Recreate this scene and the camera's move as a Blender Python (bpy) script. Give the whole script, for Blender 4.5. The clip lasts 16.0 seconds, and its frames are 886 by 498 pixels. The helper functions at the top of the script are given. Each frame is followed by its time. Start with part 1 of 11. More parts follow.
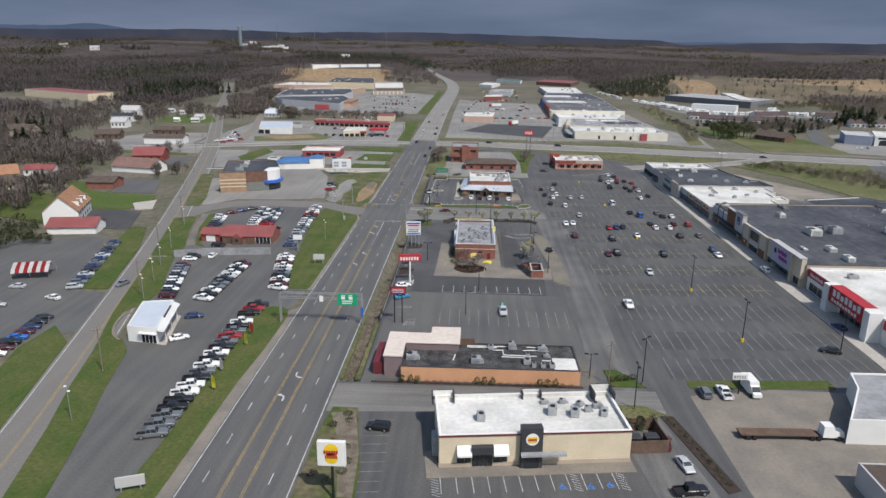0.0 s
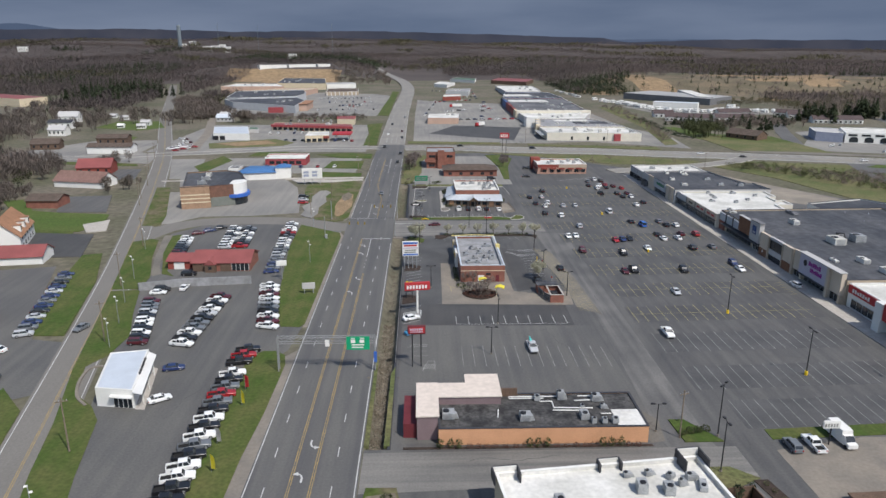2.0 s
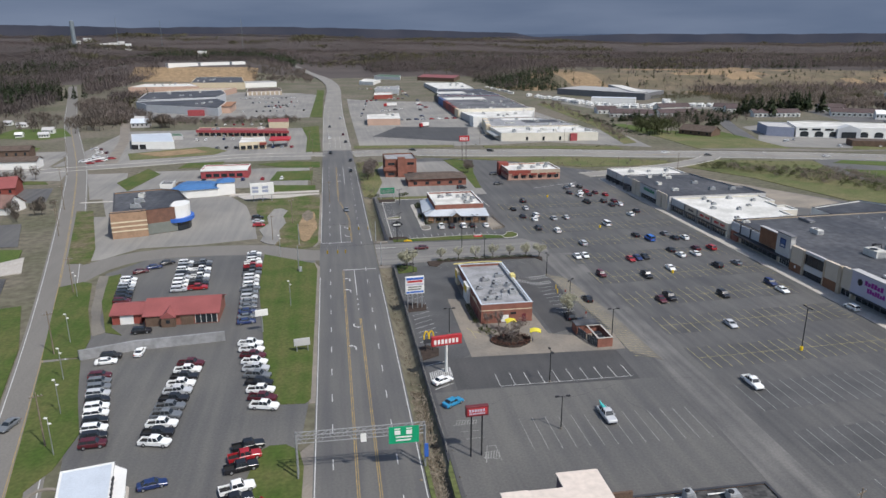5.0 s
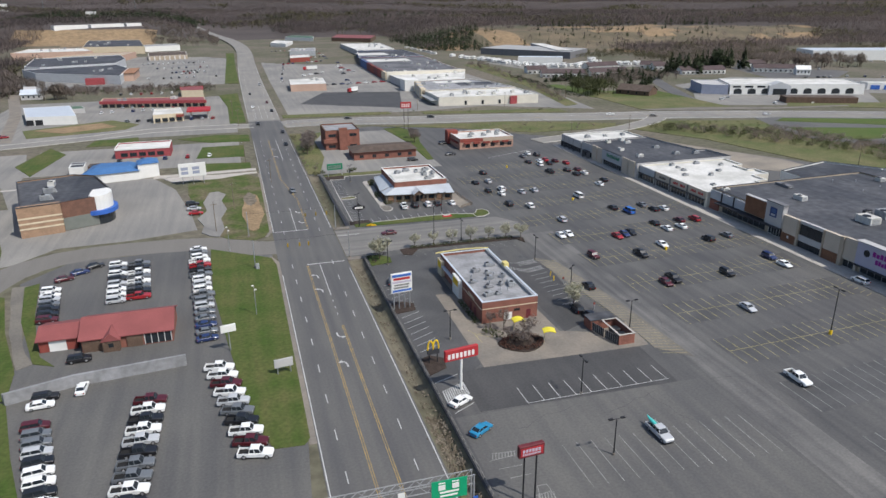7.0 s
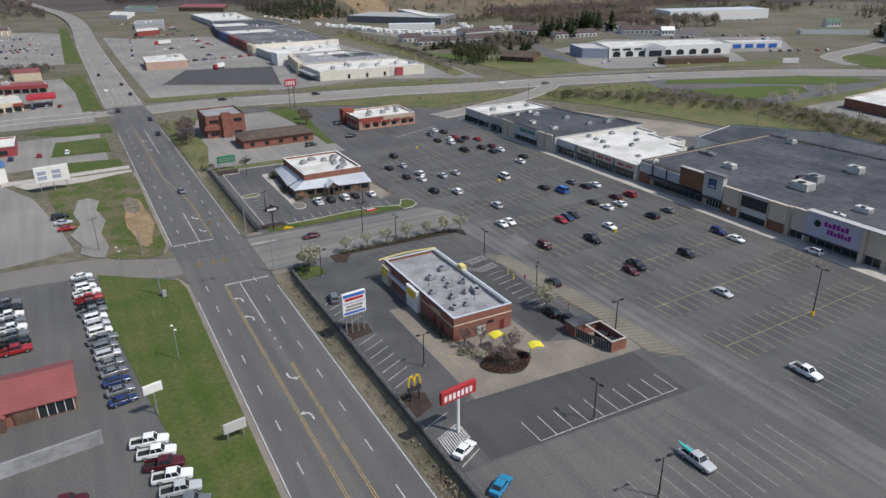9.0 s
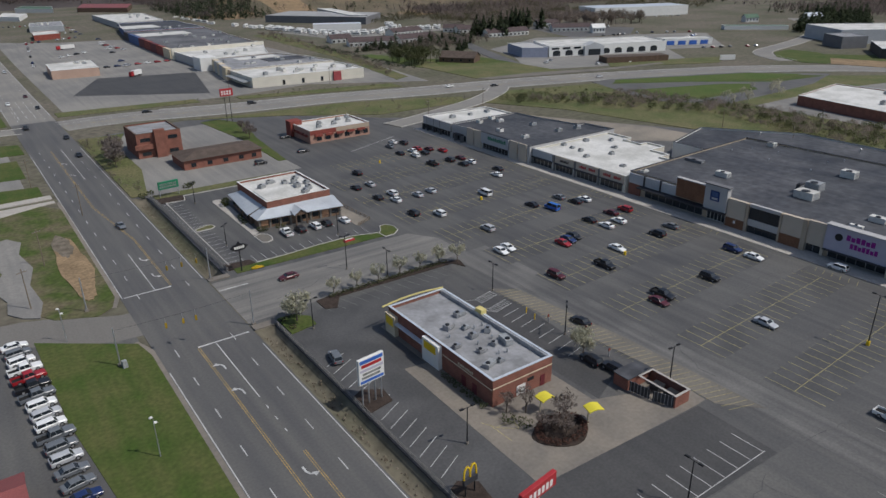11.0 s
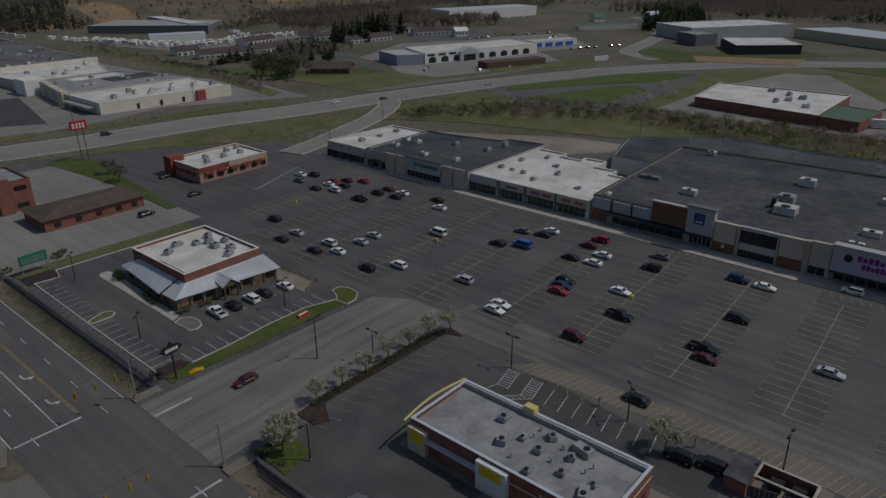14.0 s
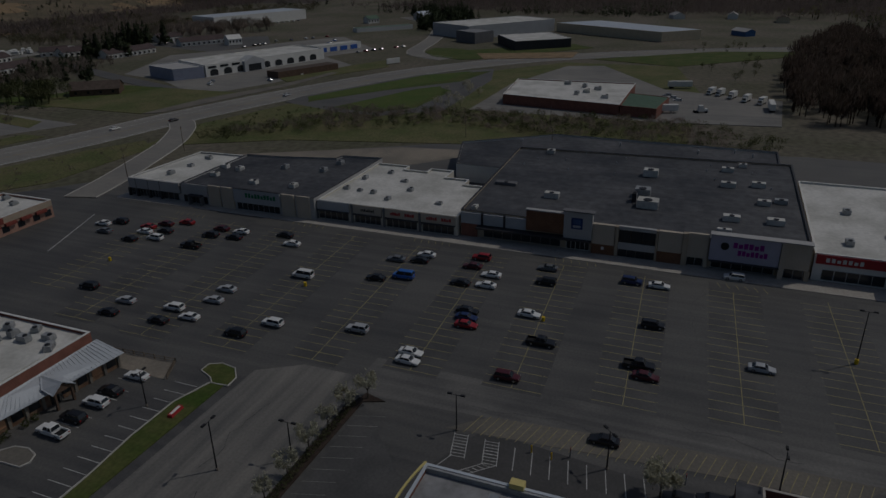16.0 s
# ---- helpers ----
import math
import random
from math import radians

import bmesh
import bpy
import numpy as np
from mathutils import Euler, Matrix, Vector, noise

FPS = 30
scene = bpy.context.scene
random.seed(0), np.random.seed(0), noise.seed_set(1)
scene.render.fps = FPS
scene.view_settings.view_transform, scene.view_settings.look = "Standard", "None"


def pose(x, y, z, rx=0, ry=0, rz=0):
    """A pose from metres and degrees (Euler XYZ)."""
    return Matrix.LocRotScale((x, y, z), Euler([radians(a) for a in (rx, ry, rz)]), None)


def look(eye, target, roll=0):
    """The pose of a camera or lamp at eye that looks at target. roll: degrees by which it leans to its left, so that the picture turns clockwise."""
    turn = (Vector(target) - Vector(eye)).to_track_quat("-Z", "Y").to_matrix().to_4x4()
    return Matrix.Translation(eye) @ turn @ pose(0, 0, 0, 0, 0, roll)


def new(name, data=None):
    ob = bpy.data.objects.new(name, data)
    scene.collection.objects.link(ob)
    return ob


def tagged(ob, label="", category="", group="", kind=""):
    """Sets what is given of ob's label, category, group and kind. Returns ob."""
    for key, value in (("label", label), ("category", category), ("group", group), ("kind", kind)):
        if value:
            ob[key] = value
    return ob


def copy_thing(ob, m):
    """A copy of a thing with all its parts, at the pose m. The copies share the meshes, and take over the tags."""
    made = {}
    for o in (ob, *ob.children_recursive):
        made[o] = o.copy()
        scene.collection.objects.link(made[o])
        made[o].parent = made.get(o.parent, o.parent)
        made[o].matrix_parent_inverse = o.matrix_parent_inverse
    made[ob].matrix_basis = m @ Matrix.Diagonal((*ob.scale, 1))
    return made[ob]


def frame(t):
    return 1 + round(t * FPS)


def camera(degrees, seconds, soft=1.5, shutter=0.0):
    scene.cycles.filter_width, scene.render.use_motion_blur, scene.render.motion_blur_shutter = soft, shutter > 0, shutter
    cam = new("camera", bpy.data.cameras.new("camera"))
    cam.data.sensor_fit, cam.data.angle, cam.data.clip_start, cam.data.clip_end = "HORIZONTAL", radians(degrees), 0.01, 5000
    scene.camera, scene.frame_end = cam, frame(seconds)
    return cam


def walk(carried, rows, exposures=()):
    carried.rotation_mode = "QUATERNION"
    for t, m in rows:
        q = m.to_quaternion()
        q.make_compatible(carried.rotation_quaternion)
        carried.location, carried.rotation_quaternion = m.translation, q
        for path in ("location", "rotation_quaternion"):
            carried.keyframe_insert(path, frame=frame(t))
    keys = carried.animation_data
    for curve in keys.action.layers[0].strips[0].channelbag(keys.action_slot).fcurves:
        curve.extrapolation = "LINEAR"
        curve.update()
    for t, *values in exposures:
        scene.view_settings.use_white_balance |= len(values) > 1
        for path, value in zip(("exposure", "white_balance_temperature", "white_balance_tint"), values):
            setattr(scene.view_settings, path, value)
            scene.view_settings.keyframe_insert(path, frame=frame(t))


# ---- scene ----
cam = camera(65.0, 16.0)
METRES, EYE, TILT, LEAN, TURN = 251.27, 72.0, 0.0, 0.0, 2.6
ROWS = [
    (0.0, 0.0, 0.0, 0.0, 0.15, -16.52, -0.5),
    (0.5, -0.0177, 0.0257, 0.0002, -1.03, -16.58, -0.41),
    (1.0, -0.0347, 0.0518, 0.0005, -2.15, -16.57, -0.3),
    (1.5, -0.0518, 0.0782, 0.0006, -3.37, -16.59, -0.21),
    (2.0, -0.0683, 0.1048, 0.0007, -4.4, -16.61, -0.15),
    (2.5, -0.0841, 0.1317, 0.001, -5.29, -16.62, -0.1),
    (3.0, -0.0995, 0.1585, 0.0009, -6.24, -16.64, -0.07),
    (3.5, -0.1143, 0.1858, 0.0011, -7.41, -16.65, -0.02),
    (6.0, -0.1831, 0.3244, 0.0008, -15.16, -17.78, 0.25),
    (6.5, -0.1947, 0.3533, 0.0005, -17.12, -18.68, 0.32),
    (7.0, -0.2059, 0.3824, 0.0004, -19.16, -20.12, 0.37),
    (7.5, -0.2158, 0.4116, 0.0004, -21.44, -21.58, 0.44),
    (8.0, -0.2243, 0.442, 0.0008, -24.18, -22.77, 0.49),
    (8.5, -0.2314, 0.4723, 0.0008, -27.89, -22.72, 0.62),
    (9.0, -0.2381, 0.5035, 0.0007, -30.91, -22.81, 0.7),
    (11.5, -0.2524, 0.6573, 0.0019, -39.82, -23.1, 0.61),
    (12.0, -0.2523, 0.6885, 0.0019, -41.73, -23.08, 0.59),
    (12.5, -0.2516, 0.7196, 0.0023, -43.28, -23.09, 0.57),
    (13.0, -0.2502, 0.7509, 0.0028, -45.1, -23.13, 0.5),
    (13.5, -0.2477, 0.7826, 0.0027, -47.95, -23.11, 0.58),
    (14.0, -0.2438, 0.8144, 0.0026, -51.73, -23.13, 0.67),
    (14.5, -0.2379, 0.8455, 0.0021, -56.13, -23.13, 0.78),
    (15.0, -0.2317, 0.8767, 0.0016, -61.0, -23.15, 0.85),
    (15.5, -0.2224, 0.9076, 0.0011, -65.71, -23.2, 0.93),
    (16.0, -0.2132, 0.9377, 0.0006, -71.1, -23.25, 0.98),
]
FADE = [(0, 0.13), (2, 0.15), (3.5, 0.19), (8, 0.18), (9.2, 0.02), (11.5, -0.53), (12.5, -0.92), (13.5, -1.28), (14.5, -1.65), (15.5, -2.2), (16.0, -2.5)]
walk(cam, [(t, pose(0, 0, EYE, TILT, LEAN, TURN) @ pose(METRES * x, METRES * y, METRES * z, 90 + pitch, roll, yaw)) for t, x, y, z, yaw, pitch, roll in ROWS], FADE)

# ---- light ----
SUN_EL, SUN_AZ = 53.0, 141.0      # azimuth clockwise from +y
world = bpy.data.worlds.new("sky")
scene.world = world
world.use_nodes = True
wn = world.node_tree.nodes
sky = wn.new("ShaderNodeTexSky")
sky.sky_type = "NISHITA"
sky.sun_disc = False
sky.sun_elevation, sky.sun_rotation = radians(SUN_EL), radians(SUN_AZ)
sky.air_density, sky.dust_density, sky.ozone_density = 1.0, 1.4, 1.45
wn["Background"].inputs[1].default_value = 0.13
world.node_tree.links.new(sky.outputs[0], wn["Background"].inputs[0])
sun = new("sun", bpy.data.lights.new("sun", "SUN"))
sun.data.energy, sun.data.angle, sun.data.color = 3.75, radians(0.6), (1.0, 0.965, 0.92)
sd = Vector((math.sin(radians(SUN_AZ)) * math.cos(radians(SUN_EL)), math.cos(radians(SUN_AZ)) * math.cos(radians(SUN_EL)), math.sin(radians(SUN_EL))))
sun.matrix_world = look(sd * 400, (0, 0, 0))


# ---- materials ----
def mat(name, col, rough=0.8, metal=0.0, var=0.25, scale=0.5, fine=6.0, bump=0.0, spec=0.3, tint=None, object_colour=False, island=0.0, streak=0.0, translucent=0.0, across=False):
    """Base colour varied at two scales in world metres; tint is a second colour for the broad stains."""
    m = bpy.data.materials.new(name)
    m.use_nodes = True
    nt = m.node_tree
    n, l = nt.nodes, nt.links
    b = n["Principled BSDF"]
    b.inputs["Roughness"].default_value, b.inputs["Metallic"].default_value = rough, metal
    b.inputs["Specular IOR Level"].default_value = spec
    geo = n.new("ShaderNodeNewGeometry")
    broad, grain = n.new("ShaderNodeTexNoise"), n.new("ShaderNodeTexNoise")
    broad.inputs["Scale"].default_value, broad.inputs["Detail"].default_value = scale, 5.0
    grain.inputs["Scale"].default_value, grain.inputs["Detail"].default_value = fine, 4.0
    for t in (broad, grain):
        l.new(geo.outputs["Position"], t.inputs["Vector"])
    mix = n.new("ShaderNodeMix")
    mix.data_type = "RGBA"
    c2 = tint or tuple(c * (1 - var) for c in col)
    mix.inputs["A"].default_value, mix.inputs["B"].default_value = (*col, 1), (*c2, 1)
    if object_colour:
        oi = n.new("ShaderNodeObjectInfo")
        l.new(oi.outputs["Color"], mix.inputs["A"])
        l.new(oi.outputs["Color"], mix.inputs["B"])
    fac_src = broad.outputs["Fac"]
    if streak:
        # long worn tracks along the lanes, mixed into the broad stains
        mp = n.new("ShaderNodeMapping")
        mp.inputs["Scale"].default_value = (0.018, 0.45, 1.0) if across else (0.45, 0.018, 1.0)
        tr = n.new("ShaderNodeTexNoise")
        tr.inputs["Scale"].default_value, tr.inputs["Detail"].default_value = 1.0, 4.0
        mx = n.new("ShaderNodeMix")
        mx.inputs["Factor"].default_value = streak
        l.new(geo.outputs["Position"], mp.inputs["Vector"])
        l.new(mp.outputs["Vector"], tr.inputs["Vector"])
        l.new(broad.outputs["Fac"], mx.inputs["A"])
        l.new(tr.outputs["Fac"], mx.inputs["B"])
        fac_src = mx.outputs["Result"]
    ramp = n.new("ShaderNodeMapRange")
    ramp.inputs["From Min"].default_value, ramp.inputs["From Max"].default_value = 0.38, 0.64
    l.new(fac_src, ramp.inputs["Value"])
    l.new(ramp.outputs["Result"], mix.inputs["Factor"])
    hsv = n.new("ShaderNodeHueSaturation")
    val = n.new("ShaderNodeMapRange")
    val.inputs["From Min"].default_value, val.inputs["From Max"].default_value = 0.3, 0.7
    val.inputs["To Min"].default_value, val.inputs["To Max"].default_value = 1 - var, 1 + var
    src = grain.outputs["Fac"]
    if island:
        add = n.new("ShaderNodeMath")
        add.operation = "MULTIPLY_ADD"
        l.new(geo.outputs["Random Per Island"], add.inputs[0])
        add.inputs[1].default_value = island
        sub = n.new("ShaderNodeMath")
        sub.operation = "SUBTRACT"
        l.new(grain.outputs["Fac"], sub.inputs[0])
        sub.inputs[1].default_value = island / 2
        l.new(sub.outputs[0], add.inputs[2])
        src = add.outputs[0]
    l.new(src, val.inputs["Value"])
    l.new(val.outputs["Result"], hsv.inputs["Value"])
    l.new(mix.outputs["Result"], hsv.inputs["Color"])
    l.new(hsv.outputs["Color"], b.inputs["Base Color"])
    if translucent:
        tl, ms = n.new("ShaderNodeBsdfTranslucent"), n.new("ShaderNodeMixShader")
        l.new(hsv.outputs["Color"], tl.inputs["Color"])
        ms.inputs["Fac"].default_value = translucent
        l.new(b.outputs[0], ms.inputs[1])
        l.new(tl.outputs[0], ms.inputs[2])
        l.new(ms.outputs[0], n["Material Output"].inputs["Surface"])
    if bump:
        bp = n.new("ShaderNodeBump")
        bp.inputs["Strength"].default_value, bp.inputs["Distance"].default_value = bump, 0.05
        l.new(grain.outputs["Fac"], bp.inputs["Height"])
        l.new(bp.outputs["Normal"], b.inputs["Normal"])
    return m


M_LOT = mat("lot_asphalt", (0.104, 0.100, 0.093), 0.72, var=0.14, scale=0.05, fine=2.2, bump=0.05, spec=0.5, tint=(0.056, 0.055, 0.055), streak=0.5)
M_LOTDARK = mat("sealed_asphalt", (0.046, 0.045, 0.044), 0.72, var=0.16, scale=0.09, fine=2.2, bump=0.05, spec=0.5, tint=(0.068, 0.065, 0.062), streak=0.4)
M_LOTOLD = mat("worn_asphalt", (0.114, 0.109, 0.099), 0.72, var=0.14, scale=0.045, fine=2.2, bump=0.05, spec=0.5, tint=(0.076, 0.074, 0.072), streak=0.5)
M_LANE = mat("trafficked_asphalt", (0.150, 0.143, 0.132), 0.72, var=0.14, scale=0.08, fine=2.2, bump=0.05, spec=0.5, tint=(0.072, 0.07, 0.068), streak=0.55)
M_STREET = mat("side_street_asphalt", (0.202, 0.190, 0.169), 0.72, var=0.12, scale=0.05, fine=2.2, bump=0.05, spec=0.5, tint=(0.092, 0.09, 0.086), streak=0.55, across=True)
M_BAYS = mat("oil_stained_asphalt", (0.058, 0.057, 0.056), 0.72, var=0.16, scale=0.12, fine=2.2, bump=0.05, spec=0.5, tint=(0.082, 0.08, 0.078))
M_ROAD = mat("road_asphalt", (0.114, 0.109, 0.100), 0.72, var=0.1, scale=0.05, fine=2.2, bump=0.05, spec=0.5, tint=(0.078, 0.076, 0.075), streak=0.7)
M_OLDROAD = mat("old_road_asphalt", (0.167, 0.157, 0.141), 0.9, var=0.1, scale=0.05, fine=2.3, bump=0.05, streak=0.5)
M_CONC = mat("concrete", (0.215, 0.188, 0.154), 0.85, var=0.1, scale=0.15, fine=1.5, bump=0.02, tint=(0.165, 0.148, 0.127))
M_KERB = mat("pale_kerb_concrete", (0.46, 0.44, 0.4), 0.85, var=0.12, scale=0.5, fine=3)
# pale far asphalt; grazing sheen and distance haze are put into its colour
M_FARLOT = mat("far_pale_asphalt", (0.245, 0.233, 0.210), 0.92, var=0.1, scale=0.035, fine=1.6, tint=(0.165, 0.16, 0.152), streak=0.4)
M_FARROAD = mat("far_pale_road", (0.236, 0.223, 0.198), 0.92, var=0.08, scale=0.05, fine=1.6, tint=(0.185, 0.177, 0.166), streak=0.4)
M_GALV = mat("weathered_galvanised_steel", (0.26, 0.265, 0.265), 0.65, metal=0.2, var=0.15, scale=0.6)
M_FENCE = mat("weathered_grey_rail", (0.19, 0.18, 0.165), 0.8, var=0.2, scale=0.8)
M_SIGNAL = mat("signal_yellow", (0.3, 0.2, 0.02), 0.6, var=0.15)
M_LIME = mat("lime_yellow_paint", (0.68, 0.58, 0.05), 0.5, var=0.08)
M_WHITEPAINT = mat("white_road_paint", (0.5, 0.5, 0.48), 0.75, var=0.25, scale=0.4, fine=4)
M_YELLOWPAINT = mat("yellow_road_paint", (0.36, 0.25, 0.09), 0.8, var=0.25, scale=0.5, fine=4, tint=(0.25, 0.19, 0.1))
M_FADEDYELLOW = mat("faded_yellow_paint", (0.36, 0.31, 0.15), 0.8, var=0.3, scale=0.3, fine=3)
M_FADEDWHITE = mat("faded_white_paint", (0.27, 0.27, 0.25), 0.8, var=0.35, scale=0.3, fine=3)
M_BLUEPAINT = mat("blue_road_paint", (0.06, 0.2, 0.5), 0.8, var=0.2)
M_GRASS = mat("mown_grass", (0.045, 0.076, 0.012), 0.95, var=0.22, scale=0.1, fine=1.3, bump=0.15, tint=(0.09, 0.094, 0.03), streak=0.35)
M_PATCHGRASS = mat("patchy_grass", (0.056, 0.08, 0.016), 0.95, var=0.3, scale=0.13, fine=0.9, bump=0.3, tint=(0.125, 0.105, 0.062))
M_DRYGRASS = mat("dry_grass", (0.13, 0.12, 0.055), 0.95, var=0.35, scale=0.06, fine=1.2, bump=0.6, tint=(0.085, 0.1, 0.035))
M_EARTH = mat("ground_cover", (0.135, 0.118, 0.09), 0.95, var=0.3, scale=0.02, fine=0.35, bump=0.5, tint=(0.092, 0.09, 0.056))
M_CLEAR = mat("tan_cleared_slope", (0.15, 0.118, 0.078), 0.95, var=0.3, scale=0.03, fine=0.5, bump=0.4, tint=(0.1, 0.086, 0.055))
M_DIRT = mat("bare_earth", (0.27, 0.19, 0.11), 0.95, var=0.3, scale=0.15, fine=1.5, bump=0.5)
M_ROCK = mat("ditch_stone", (0.155, 0.132, 0.102), 0.9, var=0.25, scale=0.5, fine=3, bump=0.2, tint=(0.095, 0.078, 0.055), island=0.5)
M_GRAVEL = mat("gravel", (0.27, 0.235, 0.19), 0.95, var=0.12, scale=0.07, fine=1.4, bump=0.03, tint=(0.19, 0.17, 0.142))
M_PATH = mat("worn_tan_strip", (0.17, 0.155, 0.13), 0.92, var=0.12, scale=0.1, fine=2.0, tint=(0.13, 0.12, 0.105))
M_LILAC = mat("pale_lilac_panel", (0.42, 0.4, 0.47), 0.7, var=0.05)
M_REDTWIG = mat("dark_red_brush", (0.085, 0.062, 0.052), 0.95, var=0.2, scale=0.05, fine=0.4, tint=(0.058, 0.047, 0.038), island=0.3, translucent=0.4)
M_REDSHRUB = mat("red_bedding_shrub", (0.13, 0.066, 0.05), 0.95, var=0.25, scale=1.0, fine=5, island=0.4, translucent=0.3)
M_MULCH = mat("mulch", (0.052, 0.037, 0.029), 0.95, var=0.4, scale=0.8, fine=6, bump=0.5)
M_ROOFWHITE = mat("white_membrane_roof", (0.63, 0.615, 0.575), 0.65, var=0.1, scale=0.12, fine=1.2, tint=(0.46, 0.45, 0.41))
M_ROOFGREY = mat("grey_membrane_roof", (0.29, 0.29, 0.295), 0.7, var=0.12, scale=0.25, fine=1.2, tint=(0.2, 0.2, 0.2))
M_ROOFDARK = mat("dark_rubber_roof", (0.038, 0.04, 0.046), 0.65, var=0.3, scale=0.06, fine=0.5, tint=(0.092, 0.092, 0.096), streak=0.3)
M_ROOFTAR = mat("patched_tar_roof", (0.026, 0.025, 0.025), 0.75, var=0.5, scale=0.4, fine=1.5, tint=(0.085, 0.082, 0.078), streak=0.3)
M_PLUMROOF = mat("plum_brown_shingle", (0.085, 0.062, 0.06), 0.85, var=0.2, scale=0.2, fine=2)
M_REDROOF = mat("red_metal_roof", (0.24, 0.075, 0.07), 0.55, var=0.15, scale=0.2)
M_BRICKROOF = mat("brown_shingle", (0.1, 0.075, 0.06), 0.85, var=0.25, scale=0.4, fine=3, bump=0.3)
M_ORANGEROOF = mat("orange_shingle", (0.31, 0.165, 0.095), 0.85, var=0.2, scale=0.4, fine=3, bump=0.3)
M_BLUEROOF = mat("blue_metal_roof", (0.06, 0.15, 0.32), 0.5, var=0.15)
M_METALROOF = mat("pale_metal_roof", (0.58, 0.62, 0.66), 0.4, metal=0.2, var=0.08, scale=0.3)
M_GREENROOF = mat("green_roof", (0.09, 0.15, 0.1), 0.7, var=0.2)
M_WHITE = mat("white_paint", (0.68, 0.67, 0.635), 0.6, var=0.06, scale=0.3)
M_OFFWHITE = mat("off_white_block", (0.62, 0.58, 0.49), 0.8, var=0.08, scale=0.2)
M_OLDMETAL = mat("dull_metal_roof", (0.36, 0.355, 0.34), 0.6, metal=0.1, var=0.1, scale=0.1)
M_CREAM = mat("cream_stucco", (0.58, 0.49, 0.35), 0.85, var=0.08, scale=0.3, bump=0.1)
M_TANPALE = mat("pale_tan_stucco", (0.5, 0.43, 0.345), 0.85, var=0.08, scale=0.25, bump=0.1)
M_RUST = mat("rust_brown_panel", (0.2, 0.098, 0.055), 0.8, var=0.2, scale=0.4, fine=3, bump=0.2)
M_NAVY = mat("navy_paint", (0.02, 0.045, 0.15), 0.5, var=0.1)
M_TAN = mat("tan_stucco", (0.4, 0.33, 0.25), 0.85, var=0.1, scale=0.3, bump=0.1)
M_STONEBROWN = mat("brown_stone", (0.13, 0.085, 0.06), 0.85, var=0.25, scale=0.6, fine=4, bump=0.3)
M_GREYWALL = mat("grey_stucco", (0.42, 0.41, 0.4), 0.85, var=0.07, scale=0.2)
M_DARKWALL = mat("charcoal_panel", (0.045, 0.045, 0.05), 0.6, var=0.15)
M_ORANGE = mat("orange_stucco", (0.56, 0.3, 0.165), 0.85, var=0.1, scale=0.25)
M_MAUVE = mat("mauve_stucco", (0.2, 0.145, 0.15), 0.8, var=0.1, scale=0.3)
M_PINKCREAM = mat("pinkish_cream_membrane", (0.6, 0.52, 0.45), 0.7, var=0.08, scale=0.2, fine=1.0)
M_MAROON = mat("maroon_panel", (0.13, 0.025, 0.03), 0.6, var=0.15)
M_RED = mat("red_paint", (0.38, 0.03, 0.035), 0.55, var=0.12)
M_BRICKRED = mat("brick_red_paint", (0.24, 0.06, 0.045), 0.7, var=0.15)
M_PALEBLUE = mat("pale_lavender_brick", (0.3, 0.32, 0.4), 0.7, var=0.1)
M_DARKGREY = mat("dark_grey_metal", (0.16, 0.16, 0.165), 0.7, var=0.12, scale=0.3)
M_SLATE = mat("slate_grey_steel", (0.16, 0.19, 0.21), 0.7, var=0.08)
M_SALMON = mat("salmon_stucco", (0.45, 0.31, 0.24), 0.85, var=0.08, scale=0.2)
M_PALEWALL = mat("pale_grey_block", (0.42, 0.43, 0.44), 0.8, var=0.08, scale=0.2)
# far-front red and blue: distance haze put into the colour as dulling
M_REDDULL = mat("haze_dulled_red", (0.3, 0.06, 0.065), 0.7, var=0.15)
M_BLUEDULL = mat("haze_dulled_blue", (0.07, 0.12, 0.26), 0.7, var=0.15)
M_ROOFOLD = mat("weathered_grey_roof", (0.15, 0.15, 0.155), 0.8, var=0.2, scale=0.06, fine=0.5, tint=(0.08, 0.08, 0.085))
M_PINKROOF = mat("dusty_pink_shingle", (0.2, 0.12, 0.1), 0.85, var=0.2, scale=0.4, fine=3)
M_SIDEWALK = mat("sidewalk_concrete", (0.4, 0.37, 0.33), 0.85, var=0.12, scale=0.3, fine=2.0)
M_LAWN = mat("lawn_grass", (0.06, 0.095, 0.018), 0.95, var=0.25, scale=0.06, fine=1.5, bump=0.4, tint=(0.08, 0.1, 0.026))
M_YELLOW = mat("yellow_paint", (0.75, 0.5, 0.02), 0.5, var=0.1)
M_PALEYELLOW = mat("pale_yellow_paint", (0.62, 0.52, 0.2), 0.6, var=0.08)
M_GREEN = mat("green_sign", (0.01, 0.3, 0.14), 0.4, var=0.06)
M_BLUE = mat("blue_paint", (0.04, 0.12, 0.42), 0.5, var=0.1)
M_PURPLE = mat("purple_letters", (0.25, 0.02, 0.22), 0.5, var=0.05)
M_BLACK = mat("black_paint", (0.02, 0.02, 0.022), 0.5, var=0.2)
M_STEEL = mat("galvanised_steel", (0.4, 0.41, 0.42), 0.45, metal=0.6, var=0.15)
M_GREYMETAL = mat("painted_duct_metal", (0.36, 0.37, 0.37), 0.5, metal=0.2, var=0.2, scale=1.0)
M_WOOD = mat("weathered_wood", (0.2, 0.16, 0.12), 0.85, var=0.25, scale=1.0)
M_GLASS = mat("dark_window_glass", (0.02, 0.025, 0.03), 0.2, var=0.1, spec=0.6)
